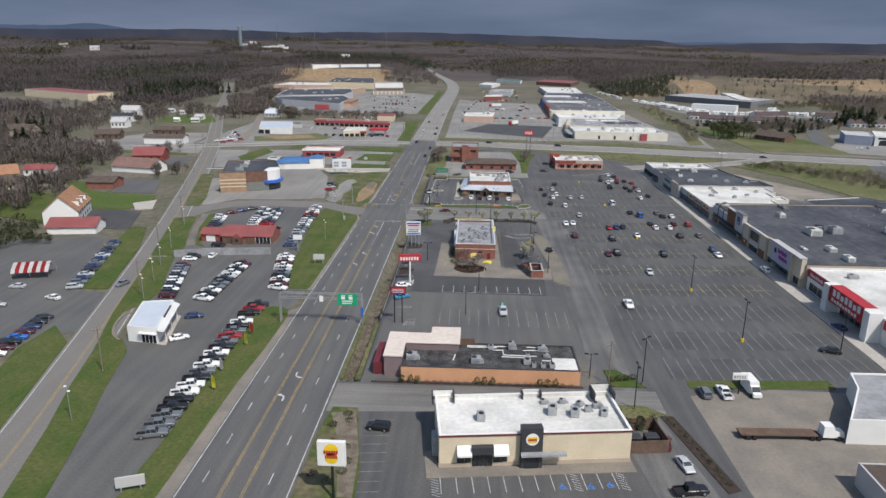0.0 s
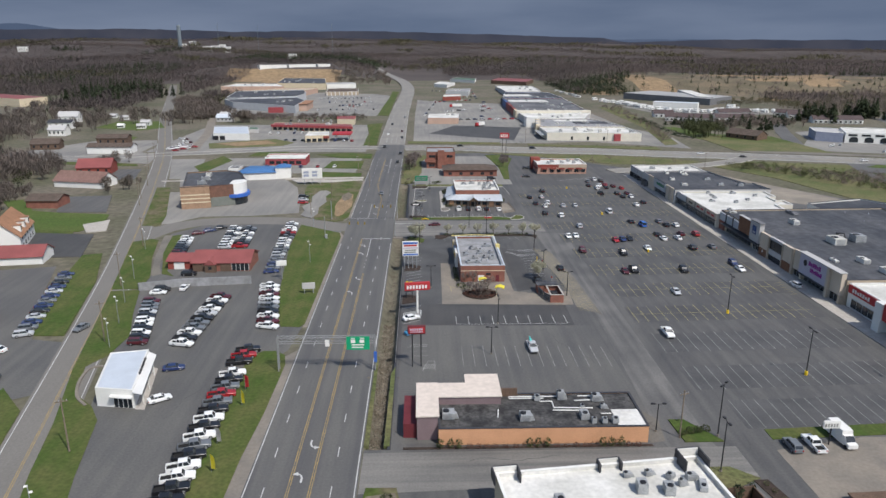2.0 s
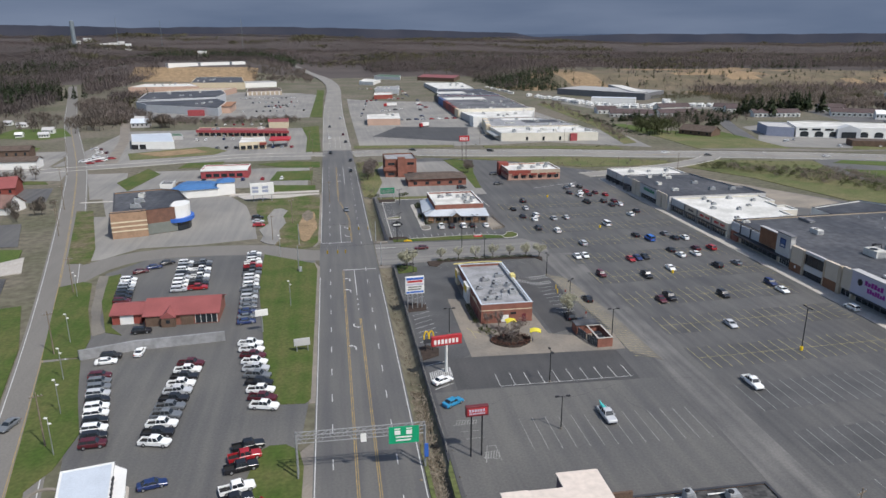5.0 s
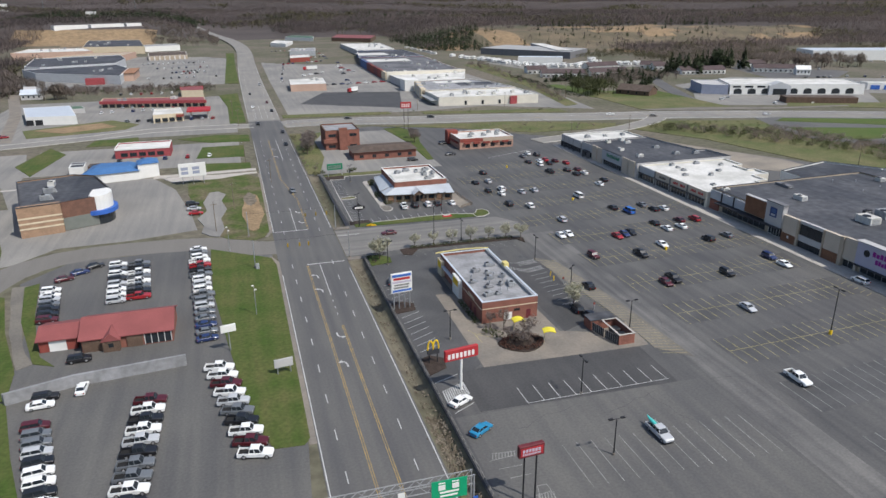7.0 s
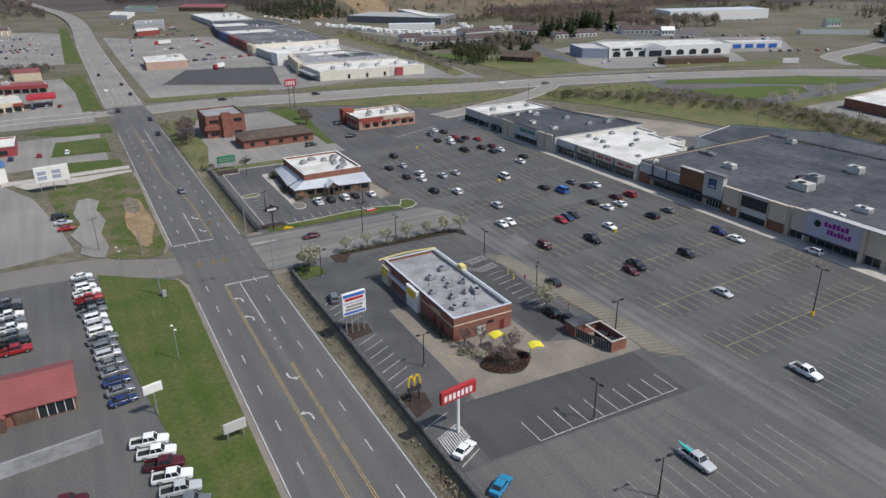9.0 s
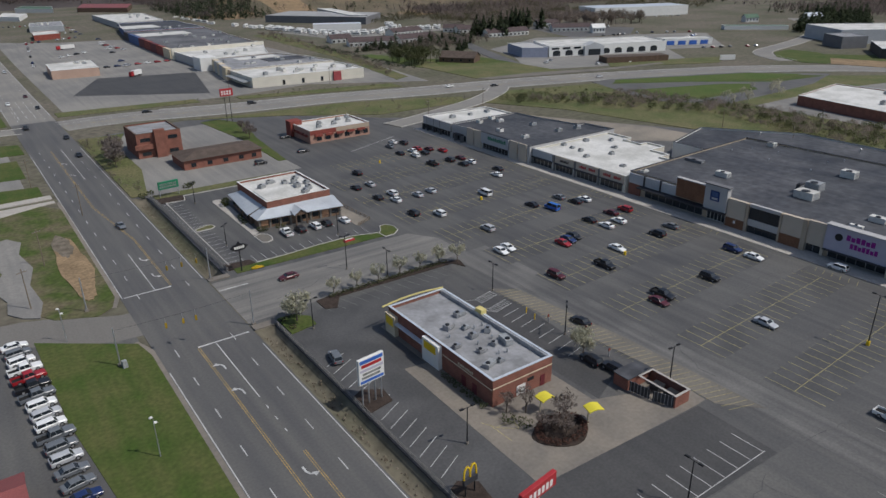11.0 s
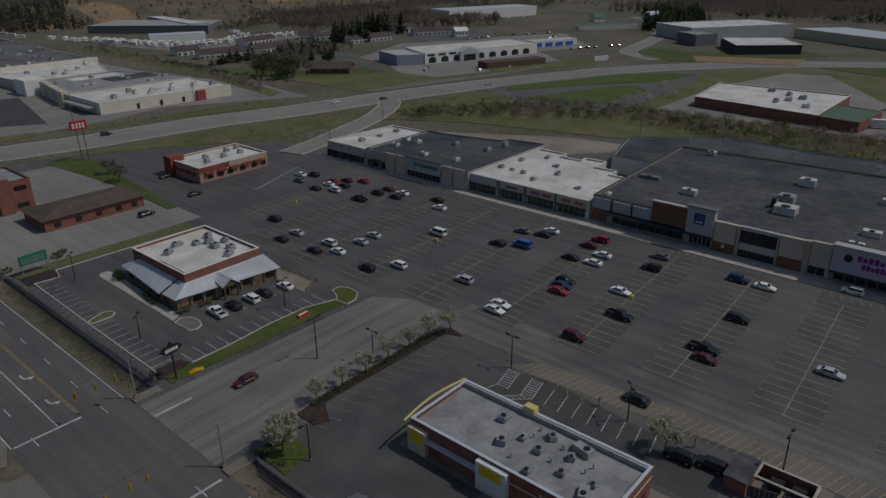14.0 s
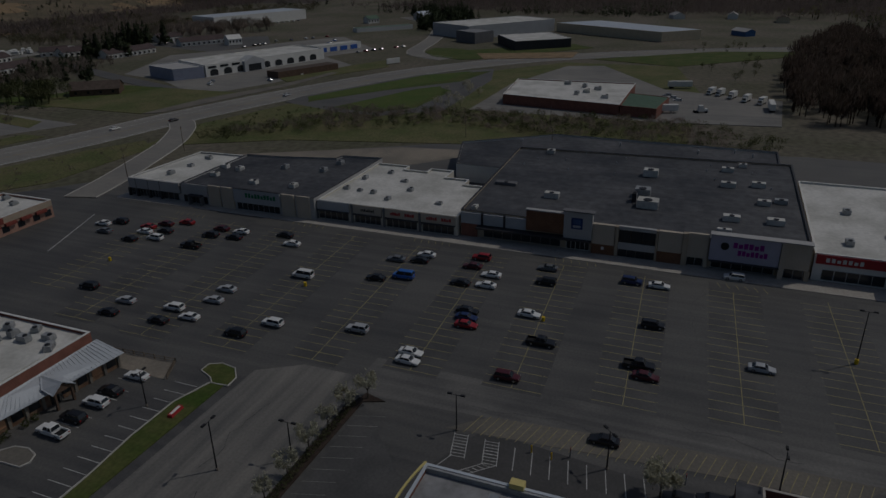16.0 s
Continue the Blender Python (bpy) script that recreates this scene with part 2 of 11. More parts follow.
M_RUBBER = mat("tyre_rubber", (0.018, 0.018, 0.018), 0.85, var=0.2)
M_RIM = mat("alloy", (0.45, 0.45, 0.46), 0.35, metal=0.7, var=0.1)
M_LAMPGLASS = mat("headlight_glass", (0.7, 0.7, 0.68), 0.15, var=0.05, spec=0.6)
M_TAIL = mat("tail_light", (0.35, 0.012, 0.012), 0.2, var=0.05, spec=0.6)
M_PAINT = mat("car_paint", (0.5, 0.5, 0.5), 0.3, var=0.02, spec=0.6, object_colour=True)
M_BARK = mat("bark", (0.11, 0.085, 0.065), 0.95, var=0.3, scale=2, fine=9)
M_TWIG = mat("bare_twigs", (0.23, 0.19, 0.168), 0.95, var=0.12, scale=0.01, fine=0.05, tint=(0.165, 0.142, 0.118), island=0.2, translucent=0.5)
M_WOODS = mat("bare_hill_woods", (0.165, 0.134, 0.126), 0.95, var=0.05, scale=0.004, fine=0.02, tint=(0.115, 0.097, 0.091), island=0.12, translucent=0.5)
M_PORCH = mat("porch_metal", (0.46, 0.49, 0.52), 0.5, metal=0.1, var=0.08, scale=0.4)
M_WOODWALL = mat("brown_timber", (0.15, 0.085, 0.055), 0.85, var=0.3, scale=1.2, fine=6, tint=(0.21, 0.14, 0.09))
M_SIGNGREEN = mat("dark_green_sign", (0.015, 0.17, 0.085), 0.5, var=0.08)
M_LITTER = mat("leaf_litter", (0.082, 0.067, 0.061), 0.95, var=0.12, scale=0.01, fine=0.1, bump=0.3, tint=(0.062, 0.052, 0.047))
M_BUDS = mat("budding_crown", (0.135, 0.125, 0.075), 0.95, var=0.15, scale=0.02, fine=0.1, island=0.3, translucent=0.5)
M_PINE = mat("pine_needles", (0.055, 0.072, 0.038), 0.95, var=0.2, scale=0.02, fine=0.1, island=0.35, translucent=0.3)
M_BLOSSOM = mat("pale_blossom", (0.5, 0.48, 0.36), 0.9, var=0.2, scale=1, fine=5, island=0.35, translucent=0.5)
M_SHRUB = mat("shrub_leaves", (0.098, 0.11, 0.05), 0.95, var=0.3, scale=0.6, fine=4, island=0.45, translucent=0.45)


def brick(name, col, mortar):
    """Fine brick courses, far too small to be told apart one by one."""
    m = mat(name, col, 0.85, var=0.18, scale=0.5, fine=5, bump=0.2, tint=mortar)
    return m


M_BRICK = brick("red_brick", (0.24, 0.1, 0.072), (0.185, 0.08, 0.058))
M_BRICKPINK = brick("pinkish_brick", (0.4, 0.24, 0.18), (0.34, 0.2, 0.15))
M_BRICKDARK = brick("dark_brown_brick", (0.16, 0.085, 0.06), (0.12, 0.065, 0.048))
M_GREENGREY = mat("grey_green_shutter", (0.16, 0.17, 0.15), 0.7, var=0.1)
M_BRICKTAN = brick("tan_brick", (0.33, 0.215, 0.14), (0.26, 0.17, 0.11))


# ---- mesh helpers ----
def mesh_ob(name, bm, material, parent=None, label="", smooth=False):
    me = bpy.data.meshes.new(name)
    bm.normal_update()
    bm.to_mesh(me)
    bm.free()
    for m in material if isinstance(material, (list, tuple)) else [material]:
        me.materials.append(m)
    if smooth:
        me.polygons.foreach_set("use_smooth", [True] * len(me.polygons))
    ob = new(name, me)
    ob.parent = parent
    if parent is not None and parent.name in PLACED:
        ob.matrix_parent_inverse = parent.matrix_basis.inverted()
    if label:
        tagged(ob, label)
    return ob


def part(name, bm, material, parent, label="", smooth=False):
    return mesh_ob(name, bm, material, parent, label, smooth)


def box(bm, x0, x1, y0, y1, z0, z1, mi=0):
    v = [bm.verts.new((x, y, z)) for z in (z0, z1) for x, y in ((x0, y0), (x1, y0), (x1, y1), (x0, y1))]
    fs = [(0, 3, 2, 1), (4, 5, 6, 7), (0, 1, 5, 4), (1, 2, 6, 5), (2, 3, 7, 6), (3, 0, 4, 7)]
    for f in fs:
        bm.faces.new([v[i] for i in f]).material_index = mi
    return v


def prism(bm, pts, z0, z1, top=None):
    """Upright prism over a plan outline; top: offset outline for sloped sides."""
    a = sum(p[0] * q[1] - q[0] * p[1] for p, q in zip(pts, pts[1:] + pts[:1]))
    if a < 0:
        pts = pts[::-1]
        top = top[::-1] if top else None
    lo = [bm.verts.new((x, y, z0)) for x, y in pts]
    hi = [bm.verts.new((x, y, z1)) for x, y in (top or pts)]
    n = len(pts)
    bm.faces.new(hi)
    bm.faces.new(lo[::-1])
    for i in range(n):
        bm.faces.new((lo[i], lo[(i + 1) % n], hi[(i + 1) % n], hi[i]))


def hexa(bm, lo, hi, z0, z1):
    """Box with different plan rectangles (x0,x1,y0,y1) below and above."""
    r = lambda q: [(q[0], q[2]), (q[1], q[2]), (q[1], q[3]), (q[0], q[3])]
    prism(bm, r(lo), z0, z1, r(hi))


def tube(bm, p, q, r0, r1=None, n=8):
    p, q = Vector(p), Vector(q)
    r1 = r0 if r1 is None else r1
    d = (q - p).normalized()
    a = d.orthogonal().normalized()
    b = d.cross(a)
    ring = lambda c, r: [bm.verts.new(c + r * (math.cos(2 * math.pi * i / n) * a + math.sin(2 * math.pi * i / n) * b)) for i in range(n)]
    lo, hi = ring(p, r0), ring(q, r1)
    for i in range(n):
        bm.faces.new((lo[i], lo[(i + 1) % n], hi[(i + 1) % n], hi[i]))
    bm.faces.new(hi)
    bm.faces.new(lo[::-1])


PLACED = set()


def thing(name, label, category, at=(0, 0, 0), rz=0, group="", kind="", local=False):
    """An Empty at a thing's base; its parts are written in world coordinates unless local."""
    e = new(name)
    if not local:
        PLACED.add(e.name)
    e.matrix_basis = pose(*at, 0, 0, rz)
    e.empty_display_size = 0.3
    return tagged(e, label, category, group, kind)


def slab(name, pts, z, material, label, category="pavement", z0=-0.3):
    bm = bmesh.new()
    prism(bm, list(pts), z0, z)
    bm.normal_update()
    bmesh.ops.triangulate(bm, faces=[f for f in bm.faces if len(f.verts) > 4])
    return tagged(mesh_ob(name, bm, material), label, category, kind="structure")


def rect(x0, y0, x1, y1):
    return [(x0, y0), (x1, y0), (x1, y1), (x0, y1)]


def smooth_line(pts, step=12.0):
    """Catmull-Rom through plan points."""
    out = []
    P = [pts[0]] + list(pts) + [pts[-1]]
    for i in range(1, len(P) - 2):
        a, b, c, d = (np.array(p, float) for p in P[i - 1:i + 3])
        n = max(2, int(np.linalg.norm(c - b) / step))
        for k in range(n):
            t = k / n
            out.append(0.5 * (2 * b + (c - a) * t + (2 * a - 5 * b + 4 * c - d) * t * t + (3 * b - a - 3 * c + d) * t ** 3))
    out.append(np.array(P[-1], float))
    return out


def offset(line, d):
    out = []
    for i, p in enumerate(line):
        t = line[min(i + 1, len(line) - 1)] - line[max(i - 1, 0)]
        t = t / np.linalg.norm(t)
        out.append(p + d * np.array((t[1], -t[0])))
    return out


def ribbon(bm, line, d0, d1, z, thick=0.0, lift=None):
    """Strip between two offsets (to the right) of a line, with a thickness below."""
    a, b = offset(line, d0), offset(line, d1)
    h = lift or (lambda x, y: 0.0)
    rows = []
    for p, q in zip(a, b):
        hp, hq = h(*p) + z, h(*q) + z
        rows.append([bm.verts.new((p[0], p[1], hp)), bm.verts.new((q[0], q[1], hq))] + ([bm.verts.new((q[0], q[1], hq - thick)), bm.verts.new((p[0], p[1], hp - thick))] if thick else []))
    for r, s in zip(rows, rows[1:]):
        bm.faces.new((r[0], r[1], s[1], s[0]))
        if thick:
            bm.faces.new((r[1], r[2], s[2], s[1]))
            bm.faces.new((r[3], r[0], s[0], s[3]))


def stripe(bm, x0, y0, x1, y1, w, z):
    d = Vector((x1 - x0, y1 - y0, 0))
    n = Vector((-d.y, d.x, 0)).normalized() * w / 2
    c = [Vector((x0, y0, z)) - n, Vector((x1, y1, z)) - n, Vector((x1, y1, z)) + n, Vector((x0, y0, z)) + n]
    bm.faces.new([bm.verts.new(p) for p in c])


# ---- terrain ----
def sstep(a, b, v):
    t = min(1.0, max(0.0, (v - a) / (b - a)))
    return t * t * (3 - 2 * t)


def ground_z(x, y):
    """Flat valley floor, wooded hills all round; a stony drain beside the main road."""
    r = math.hypot(x - 40, y - 330)
    az = math.degrees(math.atan2(x, max(y, 1e-3)))
    top = 106 + 14 * sstep(12, 30, -az) - 1.25 * max(0.0, min(35.0, az + 5))
    n = noise.noise(Vector((x / 700, y / 700, 3.1))) * 0.5 + noise.noise(Vector((x / 260, y / 260, 7.7))) * 0.16
    h = sstep(900, 3300, r) * top * (0.82 + 0.5 * n)
    ridge = noise.noise(Vector((x / 900 + 4.2, y / 520, 1.3))) + 0.4 * noise.noise(Vector((x / 350, y / 300, 5.5)))
    h += sstep(1150, 2000, r) * 34 * max(-0.6, ridge)
    h += sstep(520, 1000, r) * max(0.0, n + 0.15) * 14
    h *= 0.68 - 0.2 * sstep(4, 24, az)
    h *= 1 - 0.75 * sstep(-160, 0, -abs(x + 40)) * sstep(-2600, -1500, -y)
    h += 21 * sstep(1300, 1400, y) * sstep(-520, -380, x) * (1 - sstep(-190, -60, x)) * (1 - sstep(1700, 2200, y))
    h += 17 * sstep(1015, 1120, y) * sstep(215, 320, x) * (1 - sstep(1300, 1900, y))
    if -29.2 < x < -24.8 and (137.5 < y < 280 or 312.5 < y < 385):
        h -= 1.6 if -27.9 < x < -26.1 else 0.9
    return h


def axis(lo, hi, fine, extra, far=900):
    v = {lo, hi, *extra}
    x = lo
    while x < hi:
        v.add(round(x, 2))
        x += fine if -700 < x < far else 110
    return sorted(v)


xs = axis(-4400, 4400, 26, (-29.3, -28.6, -27.8, -27, -26.2, -25.5, -24.7))
ys = axis(-1500, 4850, 26, (137, 138.5, 279, 281, 312, 313.5, 384, 386), 1900)
bm = bmesh.new()
grid = [[bm.verts.new((x, y, ground_z(x, y))) for x in xs] for y in ys]
for j in range(len(ys) - 1):
    for i in range(len(xs) - 1):
        fc = bm.faces.new((grid[j][i], grid[j][i + 1], grid[j + 1][i + 1], grid[j + 1][i]))
        cx, cy = (xs[i] + xs[i + 1]) / 2, (ys[j] + ys[j + 1]) / 2
        nz = noise.noise(Vector((cx / 90, cy / 90, 2.2)))
        if ((cx - 560) / 330) ** 2 + ((cy - 1080) / 170) ** 2 < 1 + 0.6 * nz:
            fc.material_index = 2 if nz > 0.22 else 1
        elif -370 < cx < -165 and 1290 < cy < 1390:
            fc.material_index = 2 if nz > -0.1 else 1
        elif math.hypot(cx - 40, cy - 330) > 1050 or cx < -650:
            fc.material_index = 3
ground = tagged(mesh_ob("ground", bm, (M_EARTH, M_CLEAR, M_DIRT, M_LITTER), smooth=True), "rough grass and brown spring ground reaching wooded hills", "ground", kind="structure")



# ---- sky at the horizon ----
bm = bmesh.new()
ringp = []
for k in range(49):
    a = radians(-75 + 200 * k / 48)
    ringp.append((4780 * math.sin(a), 4780 * math.cos(a)))
lo, hi = [bm.verts.new((*p, -150)) for p in ringp], [bm.verts.new((*p, 1150)) for p in ringp]
for k in range(48):
    bm.faces.new((lo[k], lo[k + 1], hi[k + 1], hi[k]))
m = bpy.data.materials.new("overcast_distance")
m.use_nodes = True
nn, ll = m.node_tree.nodes, m.node_tree.links
nn.remove(nn["Principled BSDF"])
em, tex, rampn, geo = nn.new("ShaderNodeEmission"), nn.new("ShaderNodeTexNoise"), nn.new("ShaderNodeValToRGB"), nn.new("ShaderNodeNewGeometry")
mp = nn.new("ShaderNodeMapping")
mp.inputs["Scale"].default_value = (0.0006, 0.0006, 0.004)
tex.inputs["Scale"].default_value, tex.inputs["Detail"].default_value = 1.0, 5.0
ll.new(geo.outputs["Position"], mp.inputs["Vector"])
ll.new(mp.outputs["Vector"], tex.inputs["Vector"])
ll.new(tex.outputs["Fac"], rampn.inputs["Fac"])
rampn.color_ramp.elements[0].position, rampn.color_ramp.elements[0].color = 0.3, (0.095, 0.13, 0.205, 1)
rampn.color_ramp.elements[1].position, rampn.color_ramp.elements[1].color = 0.72, (0.16, 0.2, 0.285, 1)
ll.new(rampn.outputs["Color"], em.inputs["Color"])
ll.new(em.outputs[0], nn["Material Output"].inputs["Surface"])
tagged(mesh_ob("backdrop", bm, m), "slate-blue clouded sky above the hills", "sky", kind="structure")


# far ridges before the sky: distance haze put into glowing slate-blue colours
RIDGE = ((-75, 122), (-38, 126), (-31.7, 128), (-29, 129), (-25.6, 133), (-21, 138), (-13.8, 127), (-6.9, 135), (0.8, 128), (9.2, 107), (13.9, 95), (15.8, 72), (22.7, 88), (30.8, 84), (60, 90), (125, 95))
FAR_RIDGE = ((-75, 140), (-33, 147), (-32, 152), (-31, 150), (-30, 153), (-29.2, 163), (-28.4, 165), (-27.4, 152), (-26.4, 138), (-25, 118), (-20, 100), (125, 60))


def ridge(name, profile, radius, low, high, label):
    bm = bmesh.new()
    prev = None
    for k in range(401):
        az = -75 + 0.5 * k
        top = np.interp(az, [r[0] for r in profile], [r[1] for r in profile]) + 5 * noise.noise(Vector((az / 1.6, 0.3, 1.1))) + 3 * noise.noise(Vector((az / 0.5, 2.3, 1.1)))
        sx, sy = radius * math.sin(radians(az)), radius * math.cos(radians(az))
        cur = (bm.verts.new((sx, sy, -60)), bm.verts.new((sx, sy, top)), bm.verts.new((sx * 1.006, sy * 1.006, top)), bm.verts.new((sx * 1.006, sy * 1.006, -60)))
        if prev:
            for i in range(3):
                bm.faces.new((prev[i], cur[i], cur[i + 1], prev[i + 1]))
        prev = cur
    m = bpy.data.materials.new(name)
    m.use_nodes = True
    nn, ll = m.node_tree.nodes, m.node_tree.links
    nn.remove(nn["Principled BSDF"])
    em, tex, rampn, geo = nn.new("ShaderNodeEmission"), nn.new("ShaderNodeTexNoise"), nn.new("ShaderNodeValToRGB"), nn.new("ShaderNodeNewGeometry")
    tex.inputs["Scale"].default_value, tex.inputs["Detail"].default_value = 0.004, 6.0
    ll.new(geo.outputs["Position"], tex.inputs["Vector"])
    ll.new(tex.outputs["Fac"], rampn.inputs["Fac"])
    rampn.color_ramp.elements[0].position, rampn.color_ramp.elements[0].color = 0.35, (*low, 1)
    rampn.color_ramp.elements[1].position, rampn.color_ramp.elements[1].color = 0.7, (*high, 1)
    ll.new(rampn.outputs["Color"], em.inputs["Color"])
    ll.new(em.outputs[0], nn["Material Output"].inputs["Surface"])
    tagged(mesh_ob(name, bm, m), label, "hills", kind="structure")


ridge("backdrop_ridge", RIDGE, 4690, (0.044, 0.05, 0.074), (0.066, 0.068, 0.09), "wooded horizon ridge with slate-blue haze in its glowing colour")
ridge("backdrop_mountain", FAR_RIDGE, 4735, (0.07, 0.098, 0.16), (0.085, 0.112, 0.175), "mountain beyond the ridge with pale blue haze in its glowing colour")


# ---- woods ----
def crowns(name, pts, material, kind, tris, label, seed, trunk=True):
    """Many trees as one woodland: pts holds x, y, ground height, tree height, crown width; a crown is a cloud of small twig or needle clumps."""
    rng = np.random.default_rng(seed)
    P = np.asarray(pts, float)
    n = len(P)
    flake = 1.0
    if kind == "bare" and tris > 40:
        tris, flake = tris * 2, 0.62
    k = np.repeat(np.arange(n), tris)
    h, w = P[k, 3], P[k, 4]
    a = rng.uniform(0, 2 * np.pi, n * tris)
    if kind == "pine":
        u = rng.uniform(0.0, 1.0, n * tris) ** 1.3
        rad = (1 - u) * (0.35 + 0.65 * rng.uniform(0, 1, n * tris)) * w * 0.5
        c = np.stack((rad * np.cos(a), rad * np.sin(a), h * (0.12 + 0.86 * u)), 1)
        size = w * (0.1 + 0.22 * (1 - u))
    else:
        d = rng.normal(size=(n * tris, 3))
        d /= np.linalg.norm(d, axis=1)[:, None]
        rr = rng.uniform(0.15, 1, n * tris) ** 0.5
        c = d * rr[:, None] * np.stack((w * 0.5, w * 0.5, h * 0.33), 1)
        c[:, 2] += h * 0.64
        size = w * rng.uniform(0.08, 0.17, n * tris) * flake
    base = P[k, :3] + c
    e1, e2 = rng.normal(size=(n * tris, 3)), rng.normal(size=(n * tris, 3))
    e1 /= np.linalg.norm(e1, axis=1)[:, None]
    e2 /= np.linalg.norm(e2, axis=1)[:, None]
    e1[:, 2] += 0.5 if kind != "pine" else -0.25
    if material in (M_WOODS, M_TWIG, M_REDTWIG):
        # bare crowns: thin upright sprays of twigs with gaps between
        e1 = e1 * np.array((0.45, 0.45, 0.0)) + np.array((0.0, 0.0, 1.0))
        e2 = e2 * np.array((0.34, 0.34, 0.1))
        size = (h * rng.uniform(0.12, 0.26, n * tris)) * (1.0 if flake == 1.0 else 0.7)
    v = np.stack((base - 0.6 * size[:, None] * e1, base + size[:, None] * e1, base + size[:, None] * e2 * 0.8), 1).reshape(-1, 3)
    f = np.arange(len(v)).reshape(-1, 3)
    if trunk:
        tw = P[:, 4] * 0.035
        lo = P[:, :3] - np.array((0, 0, 1.0))
        hi = P[:, :3] + np.stack((np.zeros(n), np.zeros(n), P[:, 3] * 0.8), 1)
        o = len(v)
        tv = np.stack((lo + np.stack((tw, tw * 0, tw * 0), 1), lo + np.stack((-tw, tw, tw * 0), 1), lo + np.stack((-tw, -tw, tw * 0), 1), hi), 1).reshape(-1, 3)
        q = o + 4 * np.arange(n)[:, None]
        tf = np.concatenate([q + np.array(t) for t in ((0, 1, 3), (1, 2, 3), (2, 0, 3))])
        v, f = np.concatenate((v, tv)), np.concatenate((f, tf))
    # leaves and twigs scatter light: each clump is shaded by its place in the crown
    mid = P[k, :3].copy()
    mid[:, 2] += h * 0.45
    nv = (base - mid) / np.stack((w, w, h), 1) + rng.normal(size=base.shape) * 0.06
    nv[:, 2] += 0.35 if kind == "pine" else (1.1 if material is M_WOODS else 0.6)
    nv = np.repeat(nv / np.linalg.norm(nv, axis=1)[:, None], 3, axis=0)
    if trunk:
        nv = np.concatenate((nv, np.tile(np.array((0.0, -1.0, 0.0)), (len(v) - len(nv), 1))))
    me = bpy.data.meshes.new(name)
    me.vertices.add(len(v))
    me.vertices.foreach_set("co", v.astype(np.float32).ravel())
    me.loops.add(len(f) * 3)
    me.loops.foreach_set("vertex_index", f.astype(np.int32).ravel())
    me.polygons.add(len(f))
    me.polygons.foreach_set("loop_start", np.arange(0, len(f) * 3, 3, dtype=np.int32))
    me.update(calc_edges=True)
    att = me.attributes.new("custom_normal", "FLOAT_VECTOR", "POINT")
    att.data.foreach_set("vector", nv.astype(np.float32).ravel())
    me.update()
    me.materials.append(material)
    return tagged(new(name, me), label, "trees", kind="stuff")


def far_from_roads(x, y):
    """True off the built-up valley floor and its roads."""
    if abs(x + 40) < 75 and y < 1750:
        return False
    if abs(x - np.interp(y, [100, 310, 513, 724, 953, 1200], [-82, -135, -196, -268, -341, -420])) < 16 and y < 1250:
        return False
    if -150 < x < 190 and y < 1440:
        return False
    if -330 < x < -150 and 980 < y < 1475:
        return False
    if -330 < x < 190 and y < 1180:
        return x < -255 and y > 760 and abs(x + 268 + (y - 724) * 0.31) > 40
    if -430 < x < -190 and y < 760:
        return False
    if 190 <= x < 760 and 120 < y < 830 + 0.1 * (x - 190):
        return False
    if 190 <= x < 420 and 800 <= y < 1010:
        return False
    if -650 < x < -420 and 700 < y < 935:
        return False
    return y > 260 or x > 250 or x < -260


rng = np.random.default_rng(5)
bare, bare_far, pines, green = [], [], [], []
# stands of pines: centre and half sizes
STANDS = ((-300, 1680, 260, 130, 0.8), (-620, 1500, 130, 260, 0.45), (-430, 1060, 60, 130, 0.6), (-560, 1180, 150, 70, 0.45), (250, 1130, 95, 130, 0.85), (-520, 820, 120, 60, 0.3), (-60, 1640, 120, 90, 0.5), (640, 1240, 200, 60, 0.25), (380, 1000, 60, 50, 0.4), (820, 620, 110, 80, 0.4))
r = 330.0
while r < 4600:
    step = max(7.6, r * 0.0064)
    a0, a1 = radians(-43), radians(112 if r < 1450 else 62)
    n = int((a1 - a0) * r / step)
    for a in np.linspace(a0, a1, n):
        rr, aa = r + rng.uniform(-0.5, 0.5) * step, a + rng.uniform(-0.5, 0.5) * step / r
        x, y = rr * math.sin(aa), rr * math.cos(aa)
        if not far_from_roads(x, y):
            continue
        nz = noise.noise(Vector((x / 180, y / 180, 1.7)))
        clear = ((x - 560) / 330) ** 2 + ((y - 1080) / 150) ** 2 < 1 + 0.5 * nz or ((x - 900) / 250) ** 2 + ((y - 760) / 130) ** 2 < 1
        if clear and rng.uniform() > 0.06:
            continue
        h = rng.uniform(10, 14)
        row = (x, y, ground_z(x, y), h, max(step * 1.9, h * 0.75) * rng.uniform(0.85, 1.15))
        odds = 0.0
        for cx, cy, wx, wy, p in STANDS:
            if ((x - cx) / wx) ** 2 + ((y - cy) / wy) ** 2 < 1 + 0.8 * nz:
                odds = max(odds, p)
        if noise.noise(Vector((x / 120, y / 120, 9.3))) > 0.36 and y < 2300:
            odds = max(odds, 0.5)
        if rng.uniform() < odds:
            pines.append((x, y, row[2], h * 1.2, max(step * 0.85, h * 0.4)))
        elif noise.noise(Vector((x / 240, y / 240, 4.9))) > 0.25 and rng.uniform() < 0.3:
            green.append(row)
        else:
            (bare if r < 2100 else bare_far).append(row)
    r += step * 0.95
crowns("bare_wood", bare, M_WOODS, "bare", 26, "grey-brown leafless spring woods on the hills", 1, False)
crowns("bare_wood", bare_far, M_WOODS, "bare", 18, "purple-grey leafless woods on the far hills", 4, False)
crowns("pine_wood", pines, M_PINE, "pine", 26, "dark green pines among bare woods", 2)
